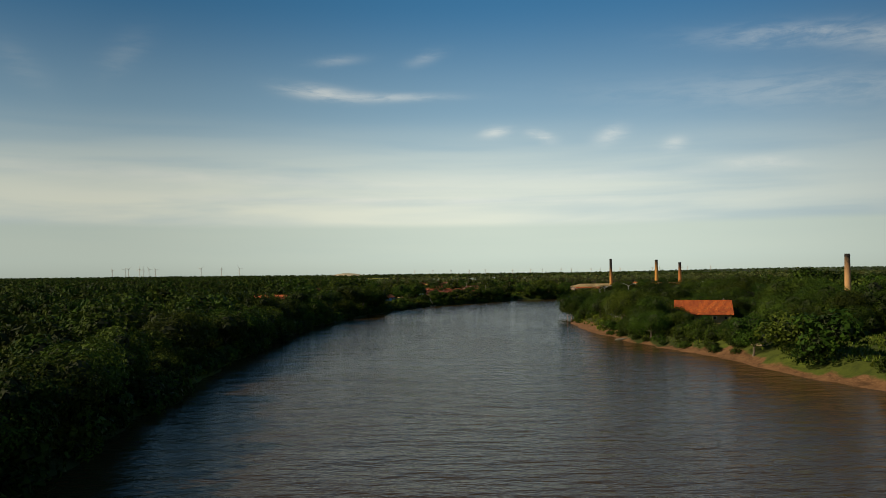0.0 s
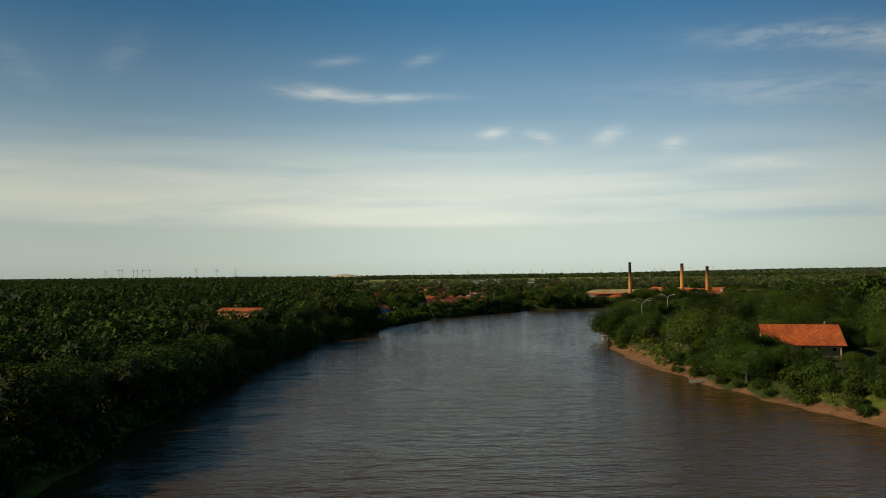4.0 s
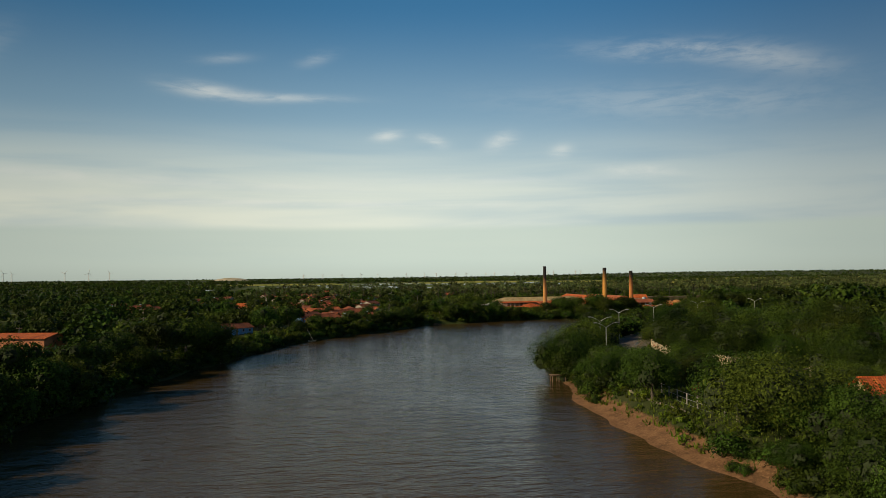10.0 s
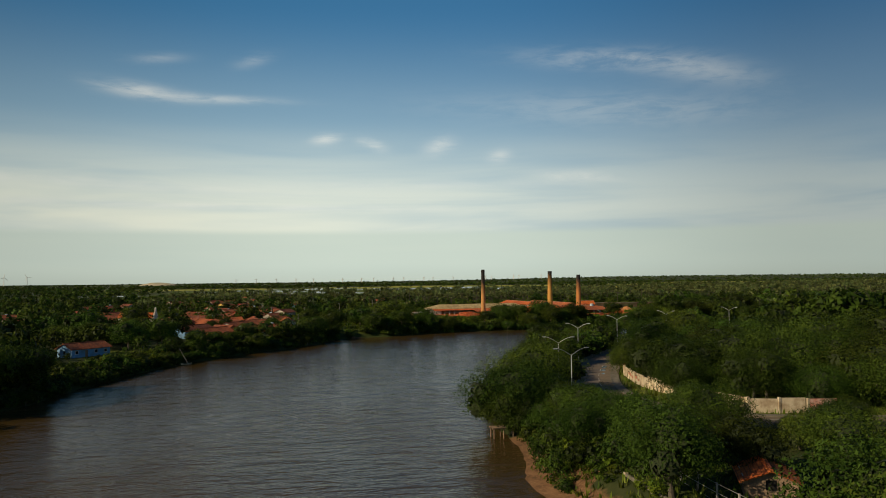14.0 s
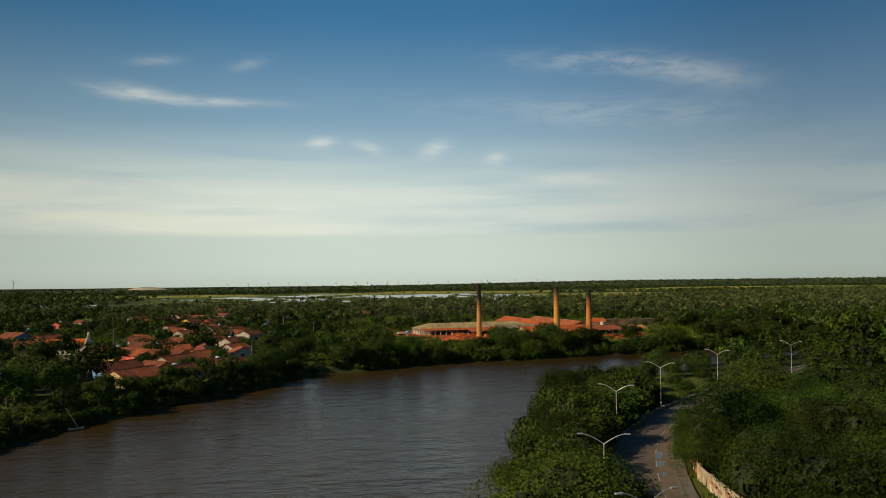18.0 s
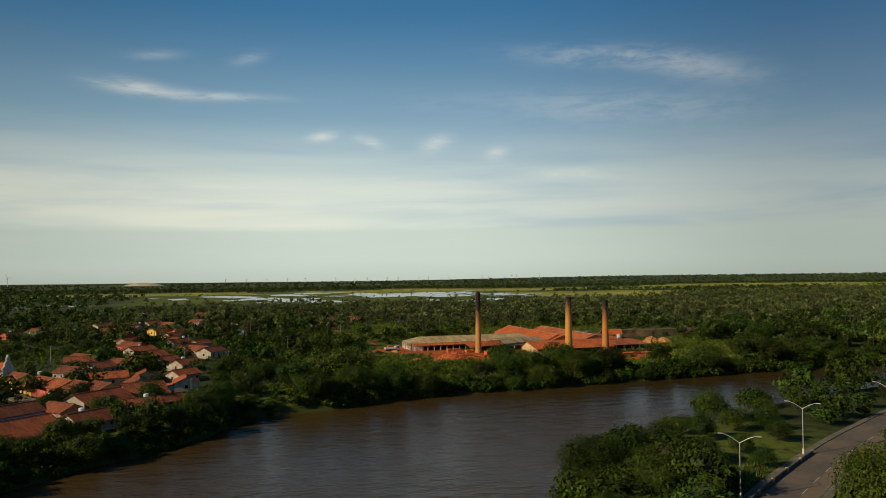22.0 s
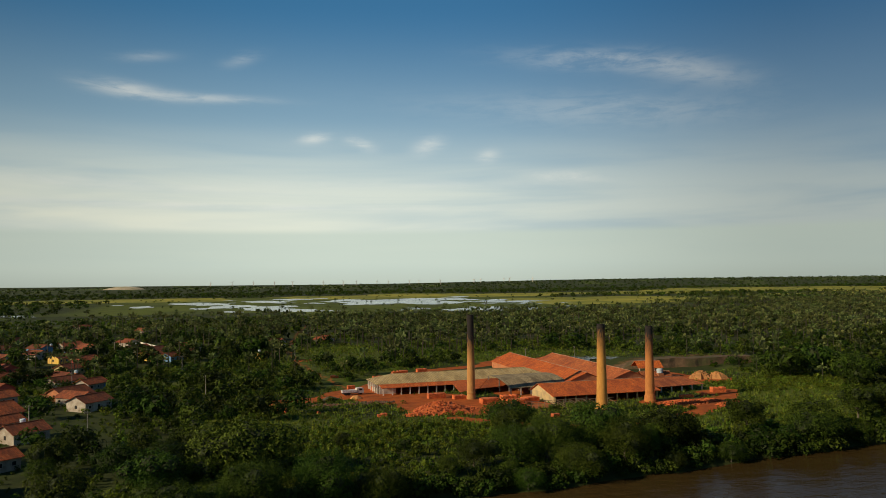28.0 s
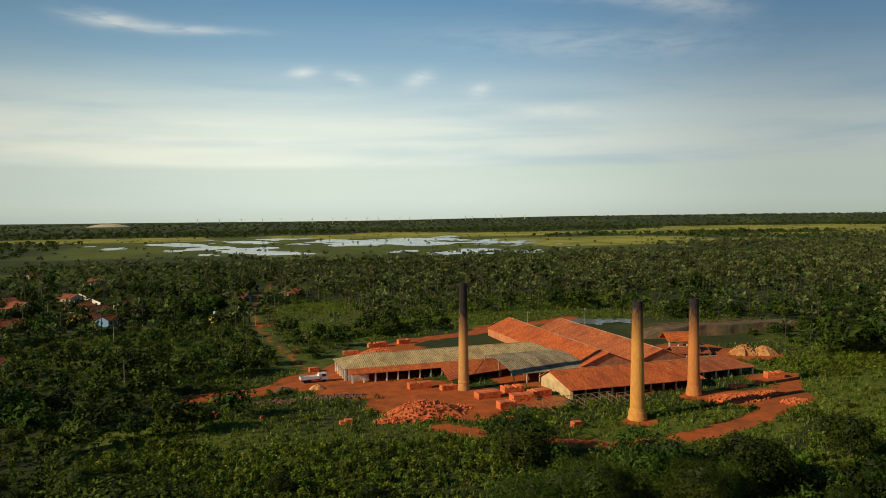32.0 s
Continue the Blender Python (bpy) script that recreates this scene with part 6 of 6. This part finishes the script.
free_wall("wall_road", [(112, 402), (109, 397), (106.2, 391.5), (103.6, 386), (101, 380.5), (99.2, 374.5), (97.6, 368.5), (96.4, 363), (95.9, 359.7)], 3.5, 2.3, 0.2, [OLDWALL, CREAM, RAWBRICK, RAWBRICK, OLDWALL, OLDWALL, OLDWALL], "long stained wall with peeling white and orange paint along the road")
free_wall("wall_corner", [(95.9, 359.5), (96.3, 352), (96.8, 344), (97.4, 337), (98.6, 331.5), (103, 329.6), (107, 328.6)], 3.5, 2.5, 0.2, [OLDWALL], "stained white wall at the bend of the road")
free_wall("wall_shed", [(103.8, 307.6), (106.6, 310), (109.4, 312.4)], 3.5, 2.6, 0.2, [OLDWALL, REDWALL], "pale wall with red stains among the trees")
free_wall("wall_gate", [(107.4, 328.5), (112, 327.6)], 3.5, 2.3, 0.2, [REDWALL], "faded red painted wall by the road")
# faded painted marks on the wall's face towards the road
MARK = surface("faded_red_paint_mark", (0.32, 0.12, 0.08), (0.42, 0.2, 0.12), 3, 0.9, vary=0)
marks = thing("wall_painting", pose(0, 0, 0), "faded painted marks on the white roadside wall", "painting")
for (x, y), (ln, z0, hh) in zip(((99.1, 374.4), (98.6, 372.6), (98.15, 370.9), (97.25, 367.4), (96.85, 365.6)), ((1.3, 4.6, 0.5), (1.1, 4.5, 0.6), (1.2, 4.3, 0.5), (1.4, 4.6, 0.6), (1.0, 4.4, 0.4))):
    bm = box(bmesh.new(), -0.14, -0.105, -ln / 2, ln / 2, z0, z0 + hh)
    bmesh.ops.transform(bm, matrix=pose(x, y, 0, 0, 0, -13), verts=bm.verts)
    part("painted_bar", bm, MARK, marks)


def puddle(x, y, rx, ry, turn, seed):
    """Standing water on the road: a thin uneven sheet."""
    r = random.Random(seed)
    bm = bmesh.new()
    rim = [(math.cos(k * math.tau / 22) * rx * r.uniform(0.65, 1.1), math.sin(k * math.tau / 22) * ry * r.uniform(0.65, 1.1)) for k in range(22)]
    top = [bm.verts.new((a, b, 0.008)) for a, b in rim]
    low = [bm.verts.new((a, b, -0.02)) for a, b in rim]
    bm.faces.new(top)
    for k in range(22):
        bm.faces.new((low[k], low[(k + 1) % 22], top[(k + 1) % 22], top[k]))
    ob = new("puddle", bm_mesh("puddle", bm, [POND_MAT]))
    ob.matrix_world = pose(x, y, 3.628, 0, 0, turn)
    return tagged(ob, "shallow rain puddle on the worn asphalt", "puddle", "puddles on the road")


puddle(103.2, 396.0, 3.2, 0.75, 58, 1)
puddle(100.4, 390.5, 2.6, 0.65, 62, 2)
puddle(97.6, 384.5, 1.4, 0.4, 65, 3)
frame_ob = thing("boat_cradle", pose(82.3, 393.5, 0.6, 0, 0, 20), "rusty orange steel frame lying on the bank", "frame")
for a, b in (((-1.5, 0, 0), (-1.0, 0, 2.4)), ((-0.5, 0, 0), (-1.0, 0, 2.4)), ((-1.3, 0, 0.1), (4.0, 1.5, 3.2)), ((-1.3, 0.5, 0.1), (2.0, 1.5, 1.8))):
    bm = bmesh.new()
    limb(bm, a, b, 0.13, 0.11, 5)
    part("beam", bm, RAWBRICK, frame_ob)
PARAPET = [(q.x - 5.3, q.y + 0.6) for q in road_line[52:92:4]]
free_wall("wall_parapet", PARAPET, 3.5, 0.75, 0.22, [KERB], "low stained parapet between the road and the river")
free_wall("wall_shore", [(65, 322), (63.5, 315), (62.5, 308), (62, 301), (61.6, 294), (61.8, 287), (62.2, 280), (62.8, 273)], 2.9, 0.7, 0.22, [KERB], "low weathered wall above the beach")
free_wall("wall_field", [(74.5, 190), (77, 184), (80, 177), (82, 170), (83.5, 162), (85, 153), (86.5, 144)], 3.0, 0.55, 0.5, [OLDWALL], "low pale stone edging between the beach and the grass")
fence = thing("fence", pose(0, 0, 0), "wire fence on concrete posts along the shore wall", "fence")
FENCE = [(66, 296), (65.6, 292), (65.3, 288), (65.1, 284), (65.0, 280), (65.2, 276), (65.5, 272)]
for x, y in FENCE:
    part("post", box(bmesh.new(), x - 0.08, x + 0.08, y - 0.08, y + 0.08, 2.4, 5.6), CONCRETE, fence)
for (ax, ay), (bx, by) in zip(FENCE[:-1], FENCE[1:]):
    for z in (3.7, 4.6, 5.5):
        bm = bmesh.new()
        limb(bm, (ax, ay, z), (bx, by, z), 0.03, 0.03, 4)
        part("rail", bm, STEEL, fence)


# ---- houses ----
def house(x, y, w, dep, wall_h, turn, wall_mat, roof_mat, label, storeys=1, pitch=0.42, porch=False, z=None, seed=0):
    """A gabled house, ridge along local x, centred on its spot."""
    r = random.Random(seed)
    z = float(height(np.array([x]), np.array([y]))[0]) if z is None else z
    ob = thing("house", pose(x, y, z, 0, 0, turn), label, "house", "village houses")
    hw, hd = w / 2, dep / 2
    H0 = wall_h * storeys
    rise = pitch * hd
    bm = bmesh.new()
    lo = [bm.verts.new(c) for c in ((-hw, -hd, -0.5), (hw, -hd, -0.5), (hw, hd, -0.5), (-hw, hd, -0.5))]
    hi = [bm.verts.new(c) for c in ((-hw, -hd, H0), (hw, -hd, H0), (hw, hd, H0), (-hw, hd, H0))]
    g0, g1 = bm.verts.new((-hw, 0, H0 + rise)), bm.verts.new((hw, 0, H0 + rise))
    bm.faces.new((lo[0], lo[1], hi[1], hi[0]))
    bm.faces.new((lo[2], lo[3], hi[3], hi[2]))
    bm.faces.new((lo[1], lo[2], hi[2], g1, hi[1]))
    bm.faces.new((lo[3], lo[0], hi[0], g0, hi[3]))
    bm.faces.new((hi[0], hi[1], g1, g0))
    bm.faces.new((hi[2], hi[3], g0, g1))
    part("wall", bm, wall_mat, ob)
    o, k = 0.55, pitch
    for s in (-1, 1):
        bm = bmesh.new()
        front = hd + o + (2.2 if porch and s < 0 else 0)
        zl = H0 + rise - k * front + 0.12
        slab(bm, [(-hw - o, s * front, zl), (hw + o, s * front, zl), (hw + o, 0, H0 + rise + 0.14), (-hw - o, 0, H0 + rise + 0.14)][:: (1 if s < 0 else -1)], 0.12)
        part("roof", bm, roof_mat, ob)
    part("ridge_cap", box(bmesh.new(), -hw - o, hw + o, -0.16, 0.16, H0 + rise + 0.1, H0 + rise + 0.22), roof_mat, ob)
    if porch:
        for q in (-0.92, -0.3, 0.3, 0.92):
            part("post", box(bmesh.new(), q * hw - 0.12, q * hw + 0.12, -hd - 2.2, -hd - 1.96, -0.3, H0 + rise - k * (hd + 2.0) - 0.02), wall_mat, ob)
    n_open = max(2, int(w / 3))
    door_at = r.randrange(n_open)
    for lev in range(storeys):
        for i in range(n_open):
            cx = -hw + (i + 0.5) * w / n_open
            for s in (-1, 1):
                y0 = s * hd
                ya, yb = (y0 - 0.03, y0 + 0.05) if s < 0 else (y0 - 0.05, y0 + 0.03)
                if i == door_at and lev == 0 and s < 0:
                    part("door", box(bmesh.new(), cx - 0.45, cx + 0.45, ya, yb, 0, 2.05), r.choice((WOOD, BLUE, DARKGAP)), ob)
                else:
                    win = part("window", box(bmesh.new(), cx - 0.55, cx + 0.55, ya, yb, lev * wall_h + 1.0, lev * wall_h + 2.05), PLASTER, ob)
                    yc = (ya - 0.012, ya + 0.02) if s < 0 else (yb - 0.02, yb + 0.012)
                    part("pane", box(bmesh.new(), cx - 0.45, cx + 0.45, yc[0], yc[1], lev * wall_h + 1.1, lev * wall_h + 1.95), DARKGAP, win)
    if seed < 100 and seed % 2 == 0:
        # a lower annexe at the back, under its own slope of tiles
        aw, ad = w * r.uniform(0.4, 0.7), r.uniform(2.4, 3.6)
        ax = r.choice((-1, 1)) * (hw - aw / 2 - 0.1)
        top = H0 - 0.25
        part("annexe", box(bmesh.new(), ax - aw / 2, ax + aw / 2, hd + 0.02, hd + ad, -0.5, top - 0.62), wall_mat, ob)
        part("annexe_roof", slab(bmesh.new(), [(ax + aw / 2 + 0.3, hd + ad + 0.4, top - 0.62), (ax - aw / 2 - 0.3, hd + ad + 0.4, top - 0.62), (ax - aw / 2 - 0.3, hd + 0.03, top), (ax + aw / 2 + 0.3, hd + 0.03, top)], 0.1), roof_mat, ob)
    if seed < 100 and seed % 5 == 1:
        tx = hw * 0.55
        part("tank_stand", box(bmesh.new(), tx - 0.5, tx + 0.5, hd + 0.3, hd + 1.3, -0.4, H0 + 0.9), RAWBRICK, ob)
        lathe_part("water_tank", [(0.62, 0), (0.68, 0.1), (0.74, 0.85), (0.5, 1.02)], 12, TANK, ob, "pale blue water tank", (tx, hd + 0.8, H0 + 0.9))
    for s in (-1, 1):
        xa, xb = (-hw - 0.03, -hw + 0.05) if s < 0 else (hw - 0.05, hw + 0.03)
        part("window", box(bmesh.new(), xa, xb, -0.5, 0.5, 1.0, 2.0), DARKGAP, ob)
    return ob


WALLS = [(VILLAGE_WHITE, "white"), (CREAM, "cream"), (VILLAGE_WHITE, "whitewashed"), (YELLOW, "yellow"), (RAWBRICK, "bare brick"), (VILLAGE_WHITE, "white"), (BLUE, "blue"), (REDPAINT, "red"), (VILLAGE_WHITE, "faded white")]
PAINTED = {(4, 521): 1, (16, 530): 8, (-5, 541): 6, (-18, 534): 1, (12, 563): 0, (7, 546): 4, (25, 550): 0, (-21, 615): 3, (-10, 601): 3, (-3, 593): 7, (3, 587): 0, (10, 583): 1, (22, 577): 0, (19, 591): 0, (-55, 648): 1, (-38, 578): 0, (-31, 476): 6}
for i, (x, y, w, dep, hh, turn) in enumerate(HOUSES):
    wm, wn0 = WALLS[PAINTED.get((x, y), (i * 5 + int(abs(x))) % len(WALLS))]
    turn = turn if i < 21 else (49 if i % 3 else -43) + (i * 29) % 13 - 6
    old = (i * 7) % 3 != 1 and i > 1
    house(x, y, w, dep, hh, turn, wm, VILLAGE_ROOF_OLD if old else VILLAGE_ROOF, f"low {wn0} house with {'darkened' if old else 'orange'} clay-tiled roof", porch=i % 4 == 0, seed=i)
house(-83, 406, 19, 12, 5.4, -14, RAWBRICK, ROOF, "large bare brick house with clay-tiled roof near the bank", 1, 0.16, seed=101)
house(89, 259, 17, 13, 3.8, -17, CREAM, ROOF, "large cream house with wide clay-tiled roof among trees", 1, 0.45, True, 3.9, 102)
house(101, 277, 10, 8, 3.0, 62, CREAM, ROOF_OLD, "cream house with clay-tiled roof behind trees", 1, 0.45, False, 3.9, 103)
house(72.6, 290.5, 6.5, 5, 1.9, 62, WOOD, ROOF, "small timber hut with clay-tiled roof behind the shore wall", 1, 0.4, False, 3.5, 104)


def church(x, y, turn):
    z = float(height(np.array([x]), np.array([y]))[0])
    ob = thing("church", pose(x, y, z, 0, 0, turn), "small white church with stepped gable front and red roof", "church")
    part("nave", box(bmesh.new(), -9, 7.5, -4, 4, -0.5, 4.2), PLASTER, ob)
    for s in (-1, 1):
        bm = bmesh.new()
        slab(bm, [(-9.4, s * 4.5, 4.1), (7.4, s * 4.5, 4.1), (7.4, 0, 6.4), (-9.4, 0, 6.4)][:: (1 if s < 0 else -1)], 0.13)
        part("roof", bm, ROOF, ob)
    bm = bmesh.new()
    prof = [(-4.3, -0.5), (4.3, -0.5), (4.3, 4.8), (3.0, 5.2), (2.6, 6.4), (1.2, 7.0), (0.9, 8.2), (0, 9.0), (-0.9, 8.2), (-1.2, 7.0), (-2.6, 6.4), (-3.0, 5.2), (-4.3, 4.8)]
    a = [bm.verts.new((7.5, py, pz)) for py, pz in prof]
    b = [bm.verts.new((8.1, py, pz)) for py, pz in prof]
    bm.faces.new(a[::-1])
    bm.faces.new(b)
    for i in range(len(prof)):
        bm.faces.new((a[i], a[(i + 1) % len(prof)], b[(i + 1) % len(prof)], b[i]))
    bmesh.ops.recalc_face_normals(bm, faces=bm.faces)
    part("front", bm, PLASTER, ob, "white stepped gable")
    part("door", box(bmesh.new(), 8.08, 8.14, -0.8, 0.8, 0, 2.8), WOOD, ob)
    for q in (-6, -2, 2):
        part("window", box(bmesh.new(), q, q + 0.9, -4.03, -3.95, 1.6, 3.2), DARKGAP, ob)
    return ob


church(-38, 634, -6)
free_wall("wall_street", [(-20, 606), (-16, 599.5), (-12.5, 594.5), (-9, 589.5), (-5.5, 584), (-2, 579)], 3.2, 2.2, 0.2, [YELLOW, YELLOW, REDPAINT, REDPAINT, PLASTER], "row of yellow, red and white painted street walls")
free_wall("wall_yard", [(10, 962), (16, 945), (23, 926), (30, 908)], 3.0, 2.2, 0.2, [PLASTER], "long white yard wall in the village")


def boat(x, y, turn, mast):
    ob = thing("boat", pose(x, y, 0.12, 0, 0, turn) @ Matrix.Scale(0.55, 4), "small weathered wooden boat moored at the bank", "boat", "moored boats")
    bm = bmesh.new()
    secs = []
    for k in range(9):
        t = k / 8
        wd = 0.85 * math.sin(math.pi * min(0.98, 0.12 + 0.86 * t)) ** 0.6
        lift = 0.5 * (2 * t - 1) ** 2
        secs.append([bm.verts.new((t * 6 - 3, q * wd, zz)) for q, zz in ((-1, 0.5 + lift), (-0.7, -0.05 + lift * 0.5), (0, -0.22 + lift * 0.5), (0.7, -0.05 + lift * 0.5), (1, 0.5 + lift))])
    for a, b in zip(secs[:-1], secs[1:]):
        for k in range(4):
            bm.faces.new((a[k], b[k], b[k + 1], a[k + 1]))
    part("hull", bm, OLDWALL, ob)
    for q in (-1.4, 0.2, 1.5):
        part("thwart", box(bmesh.new(), q, q + 0.28, -0.7, 0.7, 0.32, 0.38), WOOD, ob)
    if mast:
        bm = bmesh.new()
        limb(bm, (1.0, 0, 0.1), (-3.8, 0.6, 9.0), 0.11, 0.07, 6)
        part("mast", bm, PLASTER, ob, "pale leaning mast")
    return ob


boat(-0.5, 468.8, 25, True)
slip = thing("slipway", pose(57.5, 238, 0.35, 0, 0, -12), "sloping concrete slab on the beach", "slipway")
part("slab", slab(bmesh.new(), [(-2.5, -2.0, -0.3), (2.0, -2.0, 0.5), (2.0, 2.0, 0.5), (-2.5, 2.0, -0.3)], 0.25), KERB, slip)
street = dense([(-62, 640), (-45, 625), (-31, 612), (-21, 598), (-12, 584), (-4, 573), (4, 568), (20, 569), (40, 566)], 3.0)
strip("road_village", street, -2.6, 2.6, 3.52, 0.7, SHOULDER, "dusty grey village street between the houses", "road")
boat(-13, 452, 60, False)

# timber stage under the overhanging tree
stage = thing("jetty", pose(59.6, 340.5, 0), "small old timber landing stage on posts under a tree", "jetty")
for i in range(3):
    for j in range(2):
        bm = bmesh.new()
        limb(bm, (i * 1.6 - 1.5, j * 1.8 - 0.9, -2), (i * 1.6 - 1.5, j * 1.8 - 0.9, 1.7), 0.11, 0.09, 6)
        part("post", bm, WOOD, stage)
for j in range(2):
    part("beam", box(bmesh.new(), -1.8, 2.4, j * 1.8 - 1.0, j * 1.8 - 0.8, 1.5, 1.68), WOOD, stage)
for i in range(9):
    part("plank", box(bmesh.new(), -1.75 + i * 0.46, -1.35 + i * 0.46, -1.15, 1.15, 1.685, 1.73), WOOD, stage)
big = tree(NEAR_KINDS[3], 64.0, 346, 1.0, 1.45, "broad dark green tree leaning over the water at the river bend")
tree(NEAR_KINDS[2], 77.5, 278.5, 1.7, 0.85, "leafy green tree beside the small house")
tree(NEAR_KINDS[0], 72.5, 275, 0.4, 0.6, "small leafy green tree behind the shore wall")
tree(NEAR_KINDS[1], 66, 353, 2.2, 1.0, "leafy green tree at the river bend")
tree(NEAR_KINDS[0], 62.0, 342.0, 4.0, 1.1, "leafy green tree over the landing stage")
for k, (x, y) in enumerate(((-3, 488), (3, 494), (9, 500), (15, 507), (22, 513), (29, 520), (36, 530), (42, 541), (47, 552))):
    tree(TREE_KINDS[(0, 3, 2)[k % 3]], x - 2.5, y + 1.5, k * 1.9, 0.62 + 0.1 * (k % 3), "dark green tree on the bank below the village", "village trees")
for k, (x, y) in enumerate(((-14, 506), (-22, 513), (-30, 521), (-11, 497), (-24, 500), (-34, 509), (-43, 517), (-41, 535), (-31, 541), (-20, 488), (-50, 525), (-29, 556))):
    tree(TREE_KINDS[k % 4], x, y, k * 1.3, 1.0 + 0.13 * (k % 4), "tall dark green tree beside the village houses", "village trees")
for k, (x, y, kind, size) in enumerate(((63.8, 264.8, 4, 1.42), (62.2, 291, 4, 1.2), (67, 252, 1, 0.95), (65.5, 240, 0, 0.95), (65, 230, 2, 0.8), (101, 428, 1, 0.78), (110, 437, 0, 0.8), (95, 417, 2, 0.8), (121, 450, 3, 0.7), (134, 461, 0, 0.75), (66.5, 305, 4, 1.0), (63, 316, 0, 0.8),
                                        (72, 380, 2, 0.8), (69, 371, 0, 0.75), (68, 362, 1, 0.72), (76, 392, 4, 0.7), (65, 334, 2, 0.9))):
    tree(NEAR_KINDS[kind], x, y, k * 2.1, size, "broad leafy green tree above the beach", "trees along the river banks")
LEFT_RNG = random.Random(21)
for k in range(44):
    y = 38 + k * 7.0 + LEFT_RNG.uniform(-2, 2)
    edge_x = float(np.interp(y, [p[1] for p in LEFT_BANK[1:12]], [p[0] for p in LEFT_BANK[1:12]]))
    tree(TREE_KINDS[LEFT_RNG.randrange(6)], edge_x - LEFT_RNG.uniform(3.0, 8.0), y, LEFT_RNG.uniform(0, 6.28), LEFT_RNG.uniform(0.85, 1.35), "tall dark green tree on the shaded bank", "trees along the river banks")
tree(TREE_KINDS[5], 148.5, 623, 0.7, 1.15, "large round dark green tree in front of the brickworks")
tree(TREE_KINDS[5], 83, 593, 1.9, 1.75, "very large round dark green tree on the far bank")
for k, (x, y, kind, size) in enumerate(((161, 597, 1, 1.25), (178, 596, 5, 1.2), (204, 603, 3, 1.15), (226, 606, 5, 1.1), (66, 578, 3, 1.2), (252, 608, 1, 1.25), (280, 612, 5, 1.2), (300, 640, 3, 1.4), (292, 665, 1, 1.4), (284, 690, 5, 1.3))):
    tree(TREE_KINDS[kind], x, y, k * 1.7, size, "dark green tree on the bank below the brickworks", "trees along the river banks")
for k, (x, y, size) in enumerate(((99.5, 314, 0.72), (104, 315.5, 0.62), (88, 305, 0.8))):
    tree(NEAR_KINDS[k], x, y, k * 2.3, size, "leafy green tree in front of the white wall", "trees along the river banks")
tree(TREE_KINDS[1], 146, 616, 2.7, 0.9, "dark green tree below the brickworks")


def utility_pole(x, y, tall=7.5):
    z = float(height(np.array([x]), np.array([y]))[0])
    ob = thing("utility_pole", pose(x, y, z, 0, 0, x * 7 % 90), "slim concrete power pole with a crossarm", "pole", "power poles")
    lathe_part("pole", [(0.14, -0.4), (0.08, tall)], 8, CONCRETE, ob)
    part("crossarm", box(bmesh.new(), -0.9, 0.9, -0.06, 0.06, tall - 0.6, tall - 0.45), WOOD, ob)
    for q in (-0.8, 0, 0.8):
        part("insulator", box(bmesh.new(), q - 0.05, q + 0.05, -0.05, 0.05, tall - 0.448, tall - 0.3), STEEL, ob)


for x, y in ((68.6, 705.4), (37, 560), (44, 640), (-8, 610), (22, 730), (-30, 690), (104, 812), (60, 820), (14, 870), (-64, 470), (-70, 300), (97, 262), (55, 780), (-60, 620), (206, 770), (231, 772), (27, 655), (-90, 420)):
    utility_pole(x, y)


# ---- far off: wind turbines ----
def turbine(x, y, turn, spin, tall=75):
    z = float(height(np.array([x]), np.array([y]))[0])
    ob = thing("wind_turbine", pose(x, y, z, 0, 0, turn), "distant white wind turbine on the horizon", "wind turbine", "wind turbines")
    lathe_part("tower", [(1.6, 0), (0.9, tall)], 8, PLASTER, ob)
    part("nacelle", box(bmesh.new(), -1.5, 1.5, -3.0, 4.0, tall, tall + 3), PLASTER, ob)
    for k in range(3):
        a = spin + k * math.tau / 3
        bm = bmesh.new()
        limb(bm, (0, -3.6, tall + 1.5), (math.cos(a) * tall * 0.5, -3.6, tall + 1.5 + math.sin(a) * tall * 0.5), 0.9, 0.3, 5)
        part("blade", bm, PLASTER, ob)


TURBINES = [(-1790, 4350), (-1700, 4300), (-1620, 4350), (-1545, 4330), (-1560, 3990), (-1500, 3980), (-1460, 4000), (-1230, 4120), (-1145, 4200), (-1060, 4250)]
TURBINES += [(300 + k * 95 + (k * 53) % 60, 4600 - (k * 131) % 300) for k in range(14)]
TURBINES += [(-120 + k * 110, 4720) for k in range(4)]
for i, (x, y) in enumerate(TURBINES):
    turbine(x, y, (i * 37) % 60 - 30, i * 0.7, 42 if i < 10 else 20)
